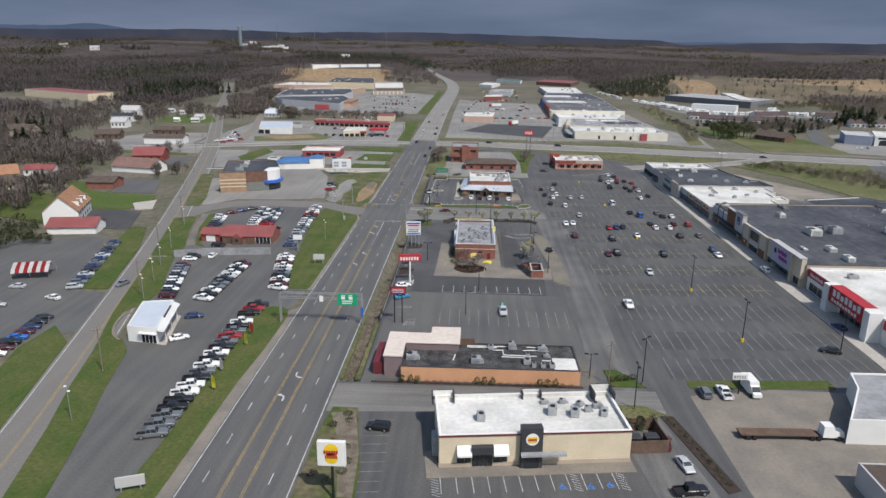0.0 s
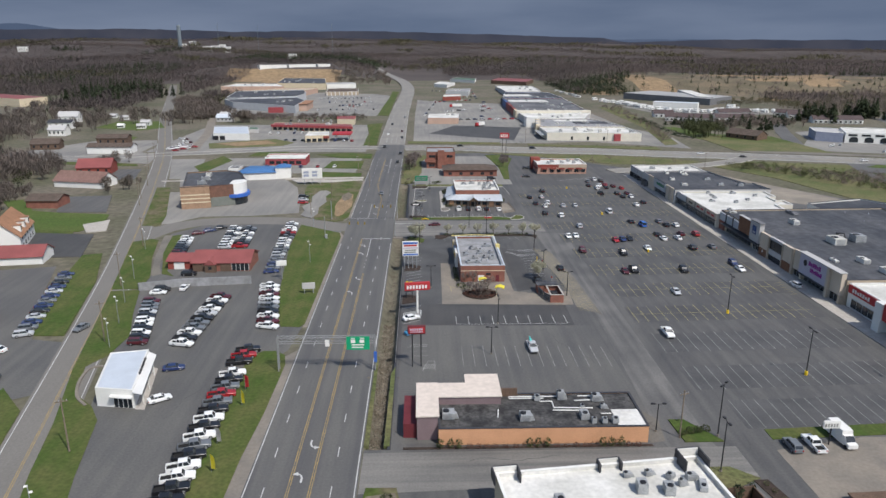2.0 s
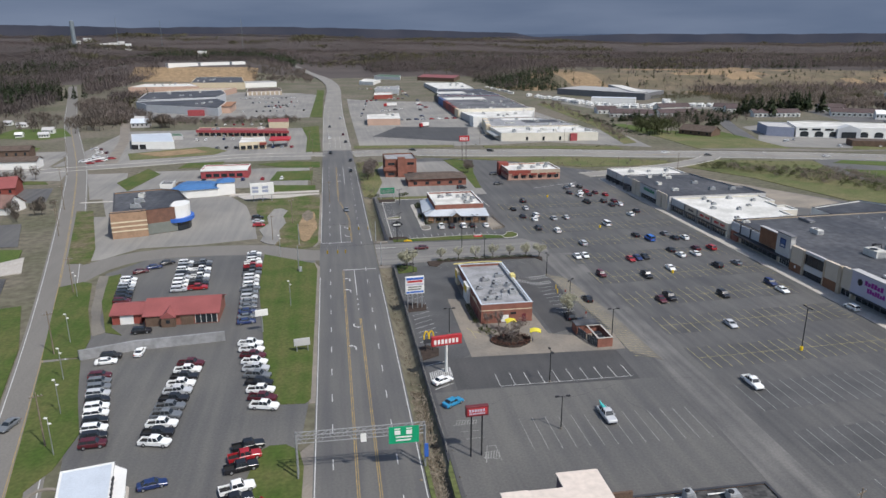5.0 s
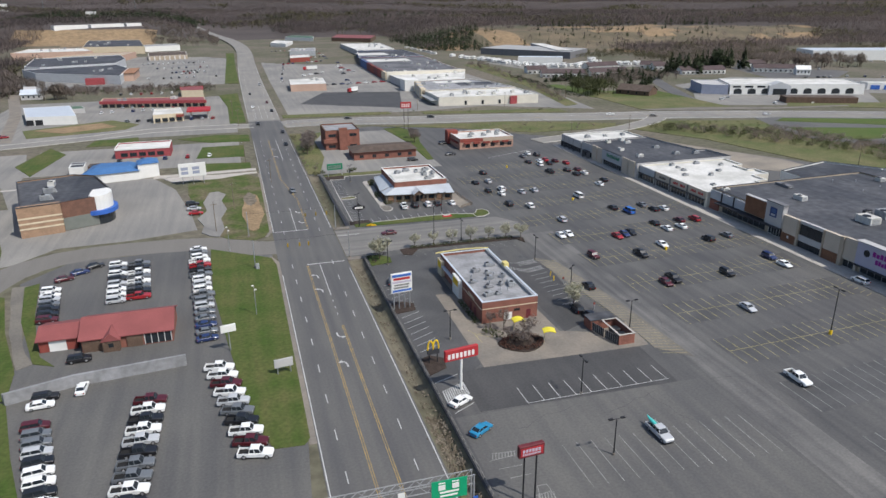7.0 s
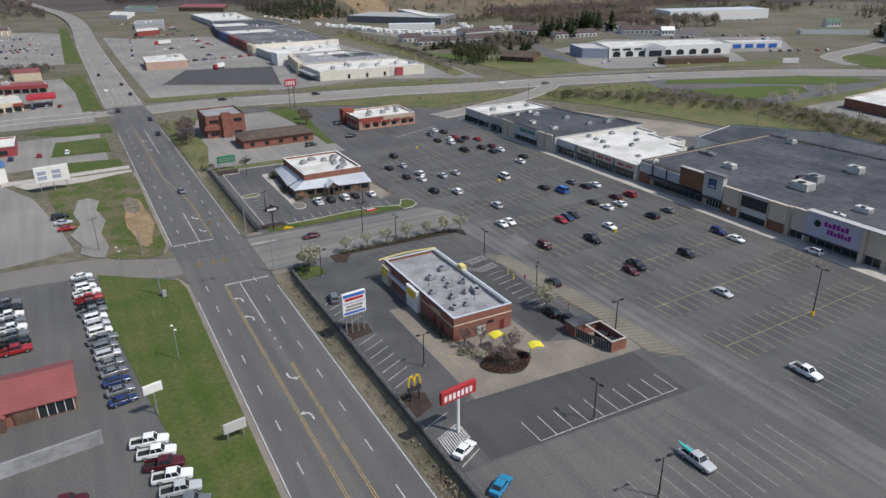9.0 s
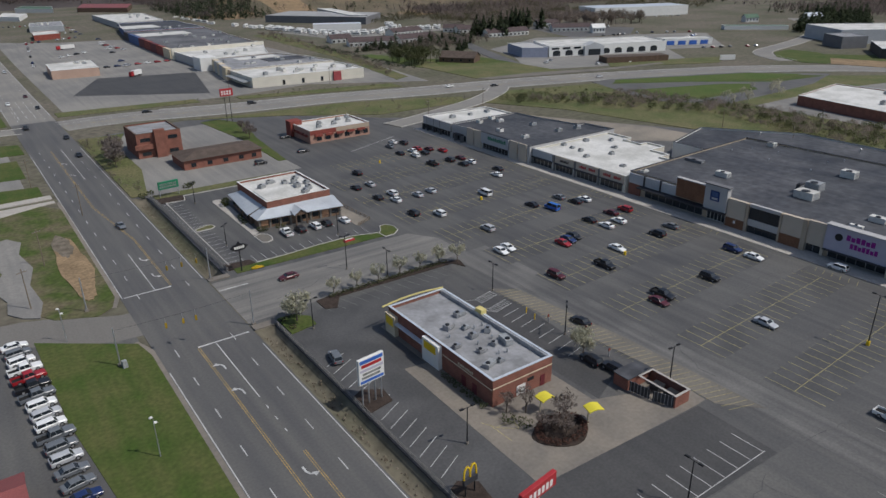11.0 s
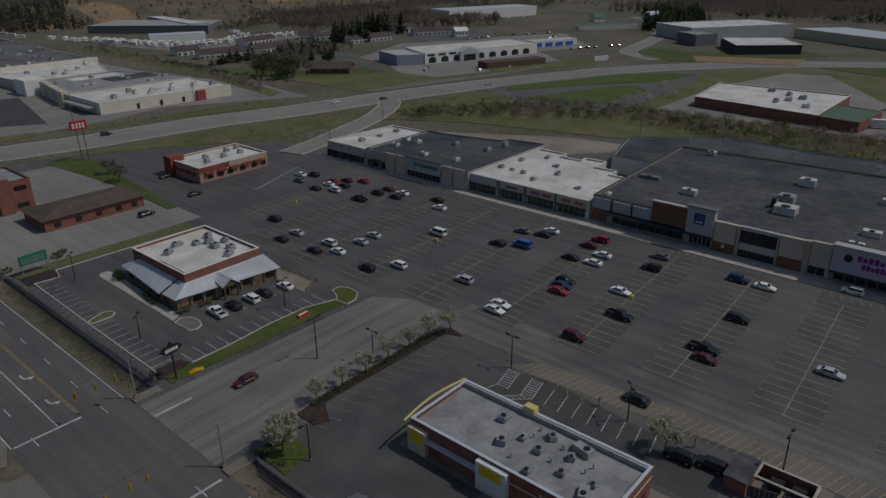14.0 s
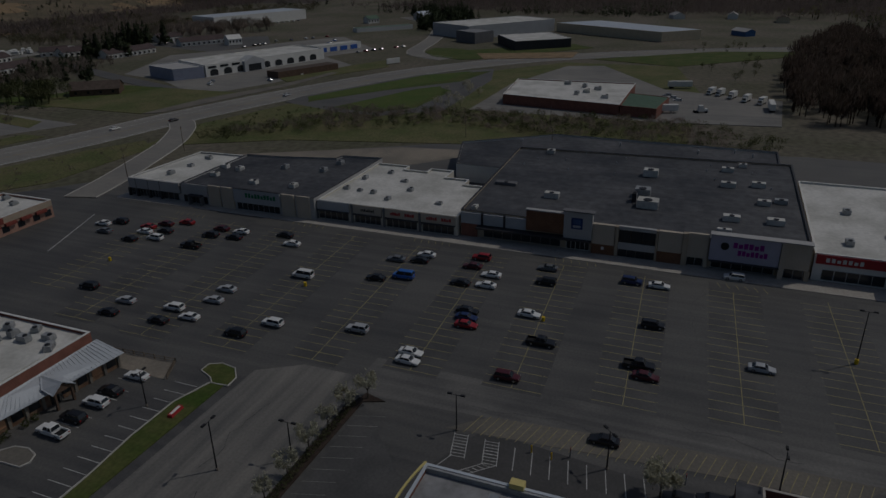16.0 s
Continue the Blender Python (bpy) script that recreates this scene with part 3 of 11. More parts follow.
crowns("budding_wood", green, M_BUDS, "bare", 22, "trees just turning yellow-green", 3)

# ---- roads and lots ----
MAIN = smooth_line([(-39, -260), (-39, 0), (-39, 250), (-39.4, 480), (-40, 650), (-40, 800), (-38.5, 950), (-37, 1080), (-42, 1230), (-62, 1420), (-110, 1640), (-210, 1930)])
OLD = smooth_line([(-58, -40), (-71.5, 40), (-81.5, 100), (-94, 154), (-113.5, 232), (-135, 310), (-164, 410), (-196, 513), (-268, 724), (-341, 953), (-420, 1200)])
CROSS = smooth_line([(-30, 518), (0, 519), (46, 508), (100, 500), (150, 486), (200, 476), (270, 455), (350, 422), (400, 388), (445, 342), (500, 250), (540, 130), (560, -60)])
WEST = smooth_line([(-46, 518), (-80, 521), (-106, 519), (-130, 508), (-160, 497), (-194, 489), (-240, 477), (-310, 486)])
SIDE_W = smooth_line([(-44, 299), (-52, 299.6), (-60, 303.6), (-70, 309), (-92, 311), (-110, 308), (-121, 298), (-126, 284)])


def road(name, line, half, z, material, label):
    bm = bmesh.new()
    ribbon(bm, line, -half, half, z, 0.35, lambda x, y: ground_z(x, y) + 1.4 * sstep(880, 1150, y))
    return tagged(mesh_ob(name, bm, material), label, "road", kind="structure")


road("road_main", [p for p in MAIN if p[1] < 545], 9.6, 0.05, M_ROAD, "five-lane grey asphalt highway with worn wheel tracks")
# same highway; the grazing view's paleness is put into this half's colour
road("road_main_far", [p for p in MAIN if p[1] > 530], 9.6, 0.047, M_FARROAD, "highway asphalt beyond the junction, paled for the grazing view")
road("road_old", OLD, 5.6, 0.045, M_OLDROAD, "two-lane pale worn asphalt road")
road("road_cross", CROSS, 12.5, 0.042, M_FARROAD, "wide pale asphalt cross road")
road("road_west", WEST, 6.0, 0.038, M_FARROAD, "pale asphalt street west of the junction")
road("road_side", SIDE_W, 6.0, 0.034, M_OLDROAD, "cracked pale asphalt side street")

for name, line, half, side in (("kerb_west", WEST, 6.0, 1), ("kerb_west", WEST, 6.0, -1)):
    bm = bmesh.new()
    ribbon(bm, line, *sorted((side * half, side * (half + 0.55))), 0.17, 0.3, lambda x, y: ground_z(x, y))
    tagged(mesh_ob(name, bm, M_KERB), "pale concrete kerb along the road", "kerb", kind="structure")

slab("pavement_lot_1", [(-24.3, 138), (-24.3, 282), (-29.2, 283), (-29.2, 310), (-24.3, 311), (-24.3, 385), (-29.2, 387), (-29.2, 484), (20, 494), (62, 474), (98, 440), (98, 138)], 0.03, M_LOT, "large grey asphalt parking lot with faint tyre marks")
slab("pavement_lot_2", [(-29.2, 20), (-29.2, 138), (98, 138), (98, 20)], 0.026, M_LOT, "grey asphalt restaurant lot")
slab("pavement_lot_3", [(98, 120), (98, 440), (118, 424), (150, 408), (178, 360), (196, 330), (215, 200), (215, 120)], 0.022, M_LOTOLD, "pale worn service yard behind the stores")
slab("pavement_sealed", [(-18.6, 196.9), (-18.3, 211), (-12.6, 212.2), (22.7, 210.4), (22.2, 195.6)], 0.05, M_LOTDARK, "freshly sealed black asphalt")
slab("pavement_drive", [(-23.8, 205), (-23.8, 281), (24, 284), (9, 270), (12.5, 226), (-12, 214)], 0.046, M_BAYS, "grey asphalt restaurant drive")
slab("pavement_sealed", [(10.5, 222), (10.5, 268), (24, 262), (20, 226)], 0.054, M_LOTDARK, "black sealed asphalt beside the restaurant")
slab("pavement_texas", rect(-23, 313, 25, 381), 0.05, M_LOT, "grey asphalt steakhouse lot")
slab("pavement_bank", rect(-24, 386, 30, 480), 0.044, M_FARLOT, "pale asphalt bank lot")
slab("pavement_dealer_1", [(-63.4, 40), (-71, 94), (-76.4, 115), (-81.5, 138), (-87, 157), (-98, 205), (-103.5, 226), (-71, 231.4), (-52, 231), (-50, 196), (-51, 182), (-57, 170), (-57.5, 146), (-55.5, 110), (-54, 60)], 0.03, M_LOTOLD, "grey asphalt dealer lot")
slab("pavement_dealer_2", [(-103.5, 226), (-108, 262), (-116, 290), (-106, 304), (-70, 305), (-50, 296), (-50, 231), (-71, 231.4)], 0.026, M_LOTOLD, "grey asphalt upper dealer lot")
slab("pavement_store", [(-122, 318), (-112, 318), (-92, 319), (-72, 324), (-75, 345), (-82, 380), (-92, 402), (-120, 412), (-150, 405)], 0.032, M_FARLOT, "pale concrete-grey lot in front of the store")
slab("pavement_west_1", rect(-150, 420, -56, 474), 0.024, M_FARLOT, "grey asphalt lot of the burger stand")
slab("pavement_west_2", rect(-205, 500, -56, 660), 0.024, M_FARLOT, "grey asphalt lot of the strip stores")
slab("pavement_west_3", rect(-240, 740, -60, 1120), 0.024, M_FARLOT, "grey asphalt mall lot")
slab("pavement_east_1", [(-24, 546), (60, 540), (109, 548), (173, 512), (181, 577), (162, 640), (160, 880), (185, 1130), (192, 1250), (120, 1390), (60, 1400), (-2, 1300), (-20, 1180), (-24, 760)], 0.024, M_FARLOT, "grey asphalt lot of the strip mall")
slab("pavement_east_2", [(-12, 597), (53, 557), (70, 640), (12, 655)], 0.034, M_LOTDARK, "dark repaved patch of the lot")
slab("pavement_carlot", [(-160, 130), (-112, 140), (-109.5, 156), (-100.8, 161), (-107.8, 188), (-116.6, 190), (-120, 200), (-128, 215), (-140, 250), (-185, 240), (-190, 150)], 0.028, M_LOTOLD, "grey asphalt used-car lot")
slab("pavement_dealer_far", [(247, 504), (297, 486), (330, 480), (372, 474), (404, 514), (450, 494), (526, 566), (464, 600), (428, 606), (380, 640), (296, 604), (283, 560)], 0.03, M_FARLOT, "pale lot round the arched showroom")
slab("pavement_trucks", [(404, 620), (464, 604), (540, 660), (690, 690), (700, 740), (560, 745), (430, 712)], 0.028, M_LOTOLD, "grey truck yard behind the showroom")
slab("bare_patch", [(200, 499), (243, 494), (288, 478), (340, 471), (338, 466), (286, 471), (206, 491)], 0.3, M_PATH, "tan strip along the cross road", "ground")
slab("pavement_corner", [(-176.8, 471), (-155.7, 471.5), (-146, 427), (-144, 404), (-155.5, 404)], 0.036, M_FARLOT, "pale asphalt corner lot")
slab("pavement_store_2", [(-143, 369), (-135, 369), (-124.5, 334), (-118.5, 319), (-112, 318.4), (-122, 306), (-125.4, 305)], 0.028, M_FARLOT, "pale asphalt beside the store")
slab("concrete_apron", [(-88, 399), (-84, 391.6), (-66, 392), (-52, 397.6), (-49.8, 398), (-50, 400), (-66, 399.4), (-80, 401)], 0.31, M_SIDEWALK, "pale concrete apron at the billboard")
slab("concrete_apron", [(-157.6, 396.6), (-142.9, 397.6), (-142.9, 400), (-157.4, 399)], 0.06, M_SIDEWALK, "pale concrete strip between lots")
slab("pavement_carlot_far", [(-206, 572), (-191, 568), (-175, 506), (-190, 512)], 0.034, M_FARLOT, "pale corner car lot")
slab("pavement_depot", [(256, 250), (262, 207), (319, 204), (336, 262), (411, 307), (404, 330), (330, 347), (256, 347)], 0.29, M_FARLOT, "grey asphalt depot yard with trucks")

verges = [0]


def verge(pts, m):
    """One strip of grass a little above its neighbours."""
    slab("verge", pts, 0.12 + 0.004 * verges[0], m, "bright mown grass verge" if m is M_GRASS else "dry mixed grass strip", "grass")
    verges[0] += 1


verge([(-67.6, 303.2), (-66.5, 270), (-63.2, 240.5), (-60.2, 216.5), (-57, 200), (-55.6, 196.6), (-50.6, 196.2), (-49.5, 198), (-49.4, 240), (-49.3, 284), (-50.4, 290.2), (-59.7, 297.2)], M_GRASS)
verge([(-58, 60), (-57.2, 116), (-57.9, 130), (-58.6, 148.5), (-60, 163), (-59.7, 172), (-58.6, 179.6), (-56.6, 181.5), (-53.6, 181.4), (-51.2, 179), (-50.2, 174), (-50.4, 152), (-51.2, 136), (-51.2, 118), (-51.2, 60)], M_GRASS)
verge([(-66.2, 40), (-75, 90), (-81.4, 115), (-86.6, 132), (-91, 149.4), (-98.4, 173), (-104.4, 197), (-111.6, 225), (-103.4, 226), (-98, 207), (-92.8, 191.4), (-93.5, 180), (-96, 174), (-92.3, 161), (-86.4, 155.6), (-82.8, 150), (-78.4, 131), (-74.4, 116.7), (-69, 94), (-62.2, 40)], M_GRASS)
verge([(-86, 98), (-94, 130), (-100, 154), (-109, 164), (-110, 150), (-105, 130), (-97, 98)], M_GRASS)
verge([(-103.6, 227), (-104.8, 238), (-111.8, 259), (-117.4, 281), (-120.5, 283), (-126.2, 279), (-122, 263), (-112.2, 226.5)], M_GRASS)
verge([(-102.2, 241), (-97.6, 238.6), (-101.5, 244), (-104.5, 255), (-107.6, 268), (-111, 289), (-114.2, 287), (-109.7, 264)], M_GRASS)
verge([(-69, 322), (-62.6, 311.4), (-54.6, 307.7), (-51, 310.4), (-49.5, 315.4), (-49.4, 390), (-55, 398), (-78, 404), (-77, 372)], M_PATCHGRASS)
verge([(-132, 303), (-124.4, 302), (-128, 320), (-146.6, 380), (-153.7, 381)], M_PATCHGRASS)
verge([(-52, 404), (-52, 420), (-75, 424), (-75, 408)], M_GRASS)
verge([(-54, 434), (-54, 462), (-74, 462), (-76, 436)], M_GRASS)
verge([(-87, 488), (-68, 494.5), (-50.5, 490), (-50.2, 471.5), (-70, 473)], M_GRASS)
verge([(-154, 443), (-147.5, 483), (-137, 465), (-143, 421)], M_GRASS)
verge([(-50.5, 532), (-52, 610), (-53, 673), (-67, 663), (-61, 600), (-60, 530)], M_GRASS)
verge([(-50.6, 738), (-51, 950), (-50, 1080), (-53, 1250), (-61, 1260), (-60, 1000), (-62.5, 743)], M_GRASS)
verge([(-131, 481.6), (-129, 498), (-108, 501), (-105.5, 481)], M_GRASS)
verge([(-174, 542), (-130, 566), (-112, 545), (-118, 529), (-140, 522), (-166, 516)], M_DRYGRASS)
verge([(-22, 310.9), (20, 310.2), (19.4, 313), (12.5, 315.2), (2.6, 315.2), (-7, 314.3), (-22, 313.8)], M_GRASS)
verge([(-23, 381.5), (24, 380), (24, 385), (-23, 386)], M_DRYGRASS)
verge([(-29, 388), (-24, 388), (-18, 420), (-18, 460), (-10, 484), (-29, 484)], M_DRYGRASS)
verge([(33, 486), (40, 470), (34, 440), (30, 400), (27, 400), (28, 440), (24, 484)], M_GRASS)
verge([(20, 494), (46, 488), (98, 484), (140, 468), (158, 458), (150, 446), (100, 447), (62, 474)], M_DRYGRASS)
verge([(-28, 540), (40, 534), (40, 544), (-28, 552)], M_DRYGRASS)
verge([(60, 528), (150, 506), (150, 519), (60, 537)], M_DRYGRASS)
verge([(150, 452), (190, 456), (260, 436), (330, 405), (420, 335), (420, 262), (330, 243), (215, 243), (200, 300), (178, 400)], M_DRYGRASS)
verge([(250, 434), (262, 441), (345, 406), (372, 372), (330, 378), (290, 410)], M_GRASS)
verge([(242, 415), (310, 385), (300, 372), (252, 374), (236, 390)], M_GRASS)
verge([(200, 500), (262, 478), (262, 560), (200, 590)], M_DRYGRASS)
verge([(215, 560), (262, 540), (262, 575), (225, 590)], M_GRASS)
verge([(300, 480), (370, 445), (400, 460), (372, 472), (310, 492)], M_DRYGRASS)
verge([(420, 400), (500, 330), (520, 350), (450, 440)], M_GRASS)
verge([(420, 262), (520, 150), (500, 240), (440, 320)], M_GRASS)
verge([(31, 139), (38.5, 139), (33.5, 147), (30.5, 147)], M_GRASS)
verge([(-29.3, 139), (-28.4, 139), (-28.6, 178), (-29.3, 176)], M_DRYGRASS)
verge([(-25.6, 139), (-24.5, 139), (-24.5, 172), (-25.4, 168)], M_DRYGRASS)
verge([(-29, 86), (-18.4, 86), (-18.6, 97), (-19.1, 105.5), (-22.8, 126.3), (-28, 126.4), (-29, 117)], M_PATCHGRASS)
verge([(-160, 260), (-145, 262), (-160, 310), (-190, 316), (-230, 330), (-235, 290)], M_GRASS)
verge([(-109.5, 192), (-120, 234), (-131, 264), (-137, 262), (-125, 205), (-117, 192)], M_GRASS)
def blob(cx, cy, rx, ry, seed, n=30):
    """Uneven rounded outline."""
    return [(cx + rx * math.cos(2 * math.pi * k / n) * (1 + 0.35 * noise.noise(Vector((k * 0.55, seed, 0.4)))), cy + ry * math.sin(2 * math.pi * k / n) * (1 + 0.3 * noise.noise(Vector((k * 0.55, seed, 2.4))))) for k in range(n)]


slab("bare_patch", blob(-54, 340, 3.2, 24, 1.3), 0.3, M_DIRT, "bare brown earth patch in the grass", "ground")
slab("bare_patch", blob(-54.2, 356, 2.4, 9, 4.3), 0.304, M_ROCK, "grey trodden patch in the grass", "ground")
slab("bare_patch", [(-69, 370), (-66, 371), (-63, 366), (-64.5, 357), (-62.6, 345), (-64.6, 334), (-63.4, 322), (-65, 314), (-68, 316), (-70.6, 320), (-70, 327), (-72.4, 336), (-69.4, 345), (-71, 356)], 0.3, M_FARLOT, "pale puddled gravel patch beside the lawn", "ground")
slab("gravel_yard", [(135, 410), (152, 408), (182, 350), (186, 322), (175, 322), (150, 345), (143, 372)], 0.05, M_GRAVEL, "pale gravel track behind the stores", "ground")
slab("sidewalk_plaza", [(96, 150), (96, 412), (102.6, 412), (102.6, 150)], 0.16, M_SIDEWALK, "pale concrete sidewalk along the storefronts")
slab("apron_mcd", [(-12.5, 212), (-11.9, 250.3), (-7.4, 249.6), (-7.2, 267), (8.8, 267), (9.2, 240), (9.4, 222.4), (16, 219.8), (26, 222), (25.2, 210.8), (22.7, 210.7)], 0.06, M_CONC, "tan concrete apron round the restaurant")
slab("apron_path", [(22.4, 268), (27.6, 262), (30.4, 234), (31.4, 203), (25.6, 209), (26, 223)], 0.058, M_PATH, "tan hatched strip beside the lot")
slab("pavement_street", [(-29.2, 285), (-29.2, 309), (26, 308), (31, 300), (31, 290), (26.5, 287.5)], 0.042, M_STREET, "pale worn asphalt side street to the plaza")
slab("pavement_lane", [(26, 288), (38, 288), (36, 140), (48, 60), (36, 60), (27, 140), (30, 210)], 0.036, M_LANE, "pale worn lane along the parking lot")
slab("pavement_drive_2", [(-29.2, 125), (-29.2, 137), (40, 137.5), (40, 128)], 0.04, M_STREET, "pale drive between two restaurants")
slab("concrete_yard", [(48, 60), (47, 136), (66, 140), (97, 139), (97, 60)], 0.038, M_CONC, "pale stained concrete yard")
slab("shoulder_main", [(-51.4, 40), (-51.4, 138), (-50.6, 152), (-50.4, 173), (-51.4, 178), (-48.4, 182), (-48.4, 40)], 0.044, M_CONC, "pale gravelly road shoulder")

slab("kerb_main", [(-49.8, 196), (-49.6, 285), (-51, 291), (-50.2, 291), (-48.5, 286), (-48.5, 196)], 0.1, M_CONC, "pale concrete gutter along the highway", "kerb")
slab("kerb_main", [(-51.4, 310.2), (-49.7, 315), (-49.6, 398), (-48.5, 398), (-48.5, 315), (-50.4, 309.6)], 0.1, M_CONC, "pale concrete gutter along the highway", "kerb")
slab("drive_curved", [(-104.8, 239), (-106.6, 244), (-108.8, 252), (-110.8, 258), (-113, 268.5), (-115.6, 279), (-117.4, 288), (-112.8, 288), (-113, 280), (-110.6, 269), (-108, 258), (-106.4, 251), (-104.6, 246), (-102, 241)], 0.1, M_PATH, "pale worn curving drive beside the dealer")
slab("bare_patch", [(-168, 540), (-134, 556), (-124, 540), (-150, 526)], 0.3, M_DIRT, "bare brown lot among weeds", "ground")
slab("lane_gravel", [(-177.5, 504), (-196, 605), (-227, 726), (-219, 726), (-189, 605), (-171, 506)], 0.05, M_CONC, "tan gravel lane past the corner lot")
slab("pavement_lot_4", [(-23.6, 140), (-23.6, 196.4), (27, 195.4), (27.5, 160), (25, 140)], 0.0345, M_LOTOLD, "pale worn asphalt of the closed restaurant lot")
ACCESS = smooth_line([(192, 468), (182, 458), (160, 445), (139, 437), (112, 428), (92, 423)], 5.0)
bm = bmesh.new()
ribbon(bm, ACCESS, -5.4, 5.4, 0.31, 0.35)
tagged(mesh_ob("road_access", bm, M_FARROAD), "pale access road from the cross road to the plaza", "road", kind="structure")
bm = bmesh.new()
for d in (-5.8, 5.4):
    ribbon(bm, ACCESS, d, d + 0.4, 0.42, 0.3)
tagged(mesh_ob("kerb_access", bm, M_KERB), "pale kerbs of the access road", "kerb", kind="structure")
slab("bare_patch", [(447, 408), (473, 337), (443, 335), (421, 394)], 0.3, M_DIRT, "bare building ground before a far hall", "ground")
slab("loop_drive", [(232, 404), (246, 446), (262, 446), (345, 412), (382, 374), (340, 362), (300, 360), (250, 358), (230, 384)], 0.215, M_LOTOLD, "pale loop drive beside the cross road")
slab("lawn_island", [(254, 436), (262, 442), (345, 408), (368, 384), (330, 388), (290, 412)], 0.24, M_LAWN, "bright green kerbed lawn island", "grass")
slab("lawn_island", [(244, 414), (300, 394), (312, 384), (296, 376), (254, 378), (240, 390)], 0.236, M_LAWN, "bright green kerbed lawn island", "grass")
slab("concrete_strip", [(-92, 400), (-50, 403), (-50, 407), (-92, 405)], 0.3, M_SIDEWALK, "pale concrete wall-like strip to the road")
slab("pavement_house", [(-169, 292), (-145.2, 289.4), (-136.6, 260), (-150, 260), (-166, 268)], 0.27, M_LOTDARK, "dark asphalt house lot")
slab("pavement_house", [(-190, 358), (-168.2, 361), (-156.2, 326.5), (-178, 327)], 0.3, M_LOTOLD, "pale asphalt driveway of a brick house")
slab("lawn_far", [(-300, 640), (-255, 620), (-240, 640), (-262, 690), (-300, 690)], 0.05, M_LAWN, "green lawn with small white sheds", "grass")
slab("lawn_far", [(-262, 560), (-236, 556), (-240, 580), (-264, 584)], 0.05, M_LAWN, "green lawn beside motels", "grass")
slab("lawn_house", [(-204, 353), (-190, 330), (-178, 326), (-153, 322), (-149.7, 310), (-153, 294), (-172, 297), (-190, 318), (-214, 350)], 0.285, M_LAWN, "bright green lawn round a brick house", "grass")
slab("drive_house", [(-156.5, 304.8), (-148.7, 312.4), (-142.9, 295), (-149.5, 292.4)], 0.3, M_SIDEWALK, "pale concrete driveway to the old road")
slab("pavement_house", [(-204, 434), (-182, 435), (-174, 403), (-186, 400)], 0.04, M_LOT, "grey asphalt lot beside a red-roofed house")
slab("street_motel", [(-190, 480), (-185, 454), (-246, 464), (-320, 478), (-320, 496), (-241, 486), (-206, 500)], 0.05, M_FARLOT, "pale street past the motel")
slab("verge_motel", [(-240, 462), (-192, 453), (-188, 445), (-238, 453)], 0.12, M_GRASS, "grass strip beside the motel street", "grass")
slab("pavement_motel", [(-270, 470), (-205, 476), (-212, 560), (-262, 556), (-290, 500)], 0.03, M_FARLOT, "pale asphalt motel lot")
slab("school_lot", [(-640, 760), (-500, 730), (-470, 800), (-540, 830), (-640, 880)], 0.1, M_LOTOLD, "pale school parking lot")
slab("lawn_far", [(198, 560), (225, 530), (262, 512), (262, 545), (236, 552), (206, 640), (196, 640)], 0.16, M_LAWN, "green lawn round a low house", "grass")
slab("drive_far", [(247, 518), (258, 514), (290, 600), (322, 676), (314, 682), (280, 606)], 0.18, M_LOTOLD, "pale curving driveway up to the apartments")
slab("embankment", [(160, 528), (172, 534), (190, 640), (210, 834), (186, 834), (178, 640)], 0.12, M_DRYGRASS, "brown grassy embankment behind the strip", "grass")
for k, yc in enumerate((149, 165, 184, 203, 222.35, 241.7, 261, 280.4, 299.8, 319.1, 338.4, 357.8)):
    x0 = (46, 42, 41, 40, 40, 38.5, 37, 36, 33, 31, 29, 30)[k]
    slab("worn_bays", [(x0 - 1, yc - 5.6), (93, yc - 3.4), (94, yc + 7.6), (x0 - 1, yc + 5.4)], 0.0375 + 0.0004 * k, M_BAYS, "darker oil-stained parking bays")
# crack sealing on the lot
bm = bmesh.new()
g3 = np.random.default_rng(21)
for x, y, a, n in ((28, 194.5, -0.3, 9), (34, 192, -1.4, 11), (38.9, 192.6, -1.6, 9), (14.2, 193.7, -1.15, 12), (2, 190, 0.1, 8), (-14, 190, 0.2, 7), (30, 240, 1.5, 14), (33, 214, 1.4, 10), (44, 158, 0.1, 12), (60, 176, -0.2, 12), (70, 195, 0.1, 9), (52, 212, 0.05, 14), (10, 131, 0.0, 12), (-10, 134, 0.1, 9), (40, 120, 1.3, 12), (36, 100, 1.4, 9), (-66, 190, 1.2, 9), (-80, 205, 1.5, 8), (-70, 150, 1.3, 12), (0, 300, 0.0, 10), (-20, 292, 0.2, 9), (60, 232, 0.0, 16), (45, 270, 0.05, 14), (70, 310, 0.0, 10), (28, 330, 1.5, 12)):
    for _ in range(n):
        a2 = a + g3.uniform(-0.5, 0.5)
        x2, y2 = x + 1.9 * math.cos(a2), y + 1.9 * math.sin(a2)
        stripe(bm, x, y, x2, y2, g3.uniform(0.07, 0.16), 0.063)
        x, y = x2, y2
tagged(mesh_ob("crack_sealing", bm, M_BAYS), "dark wandering sealed cracks in the asphalt", "cracks", kind="stuff")

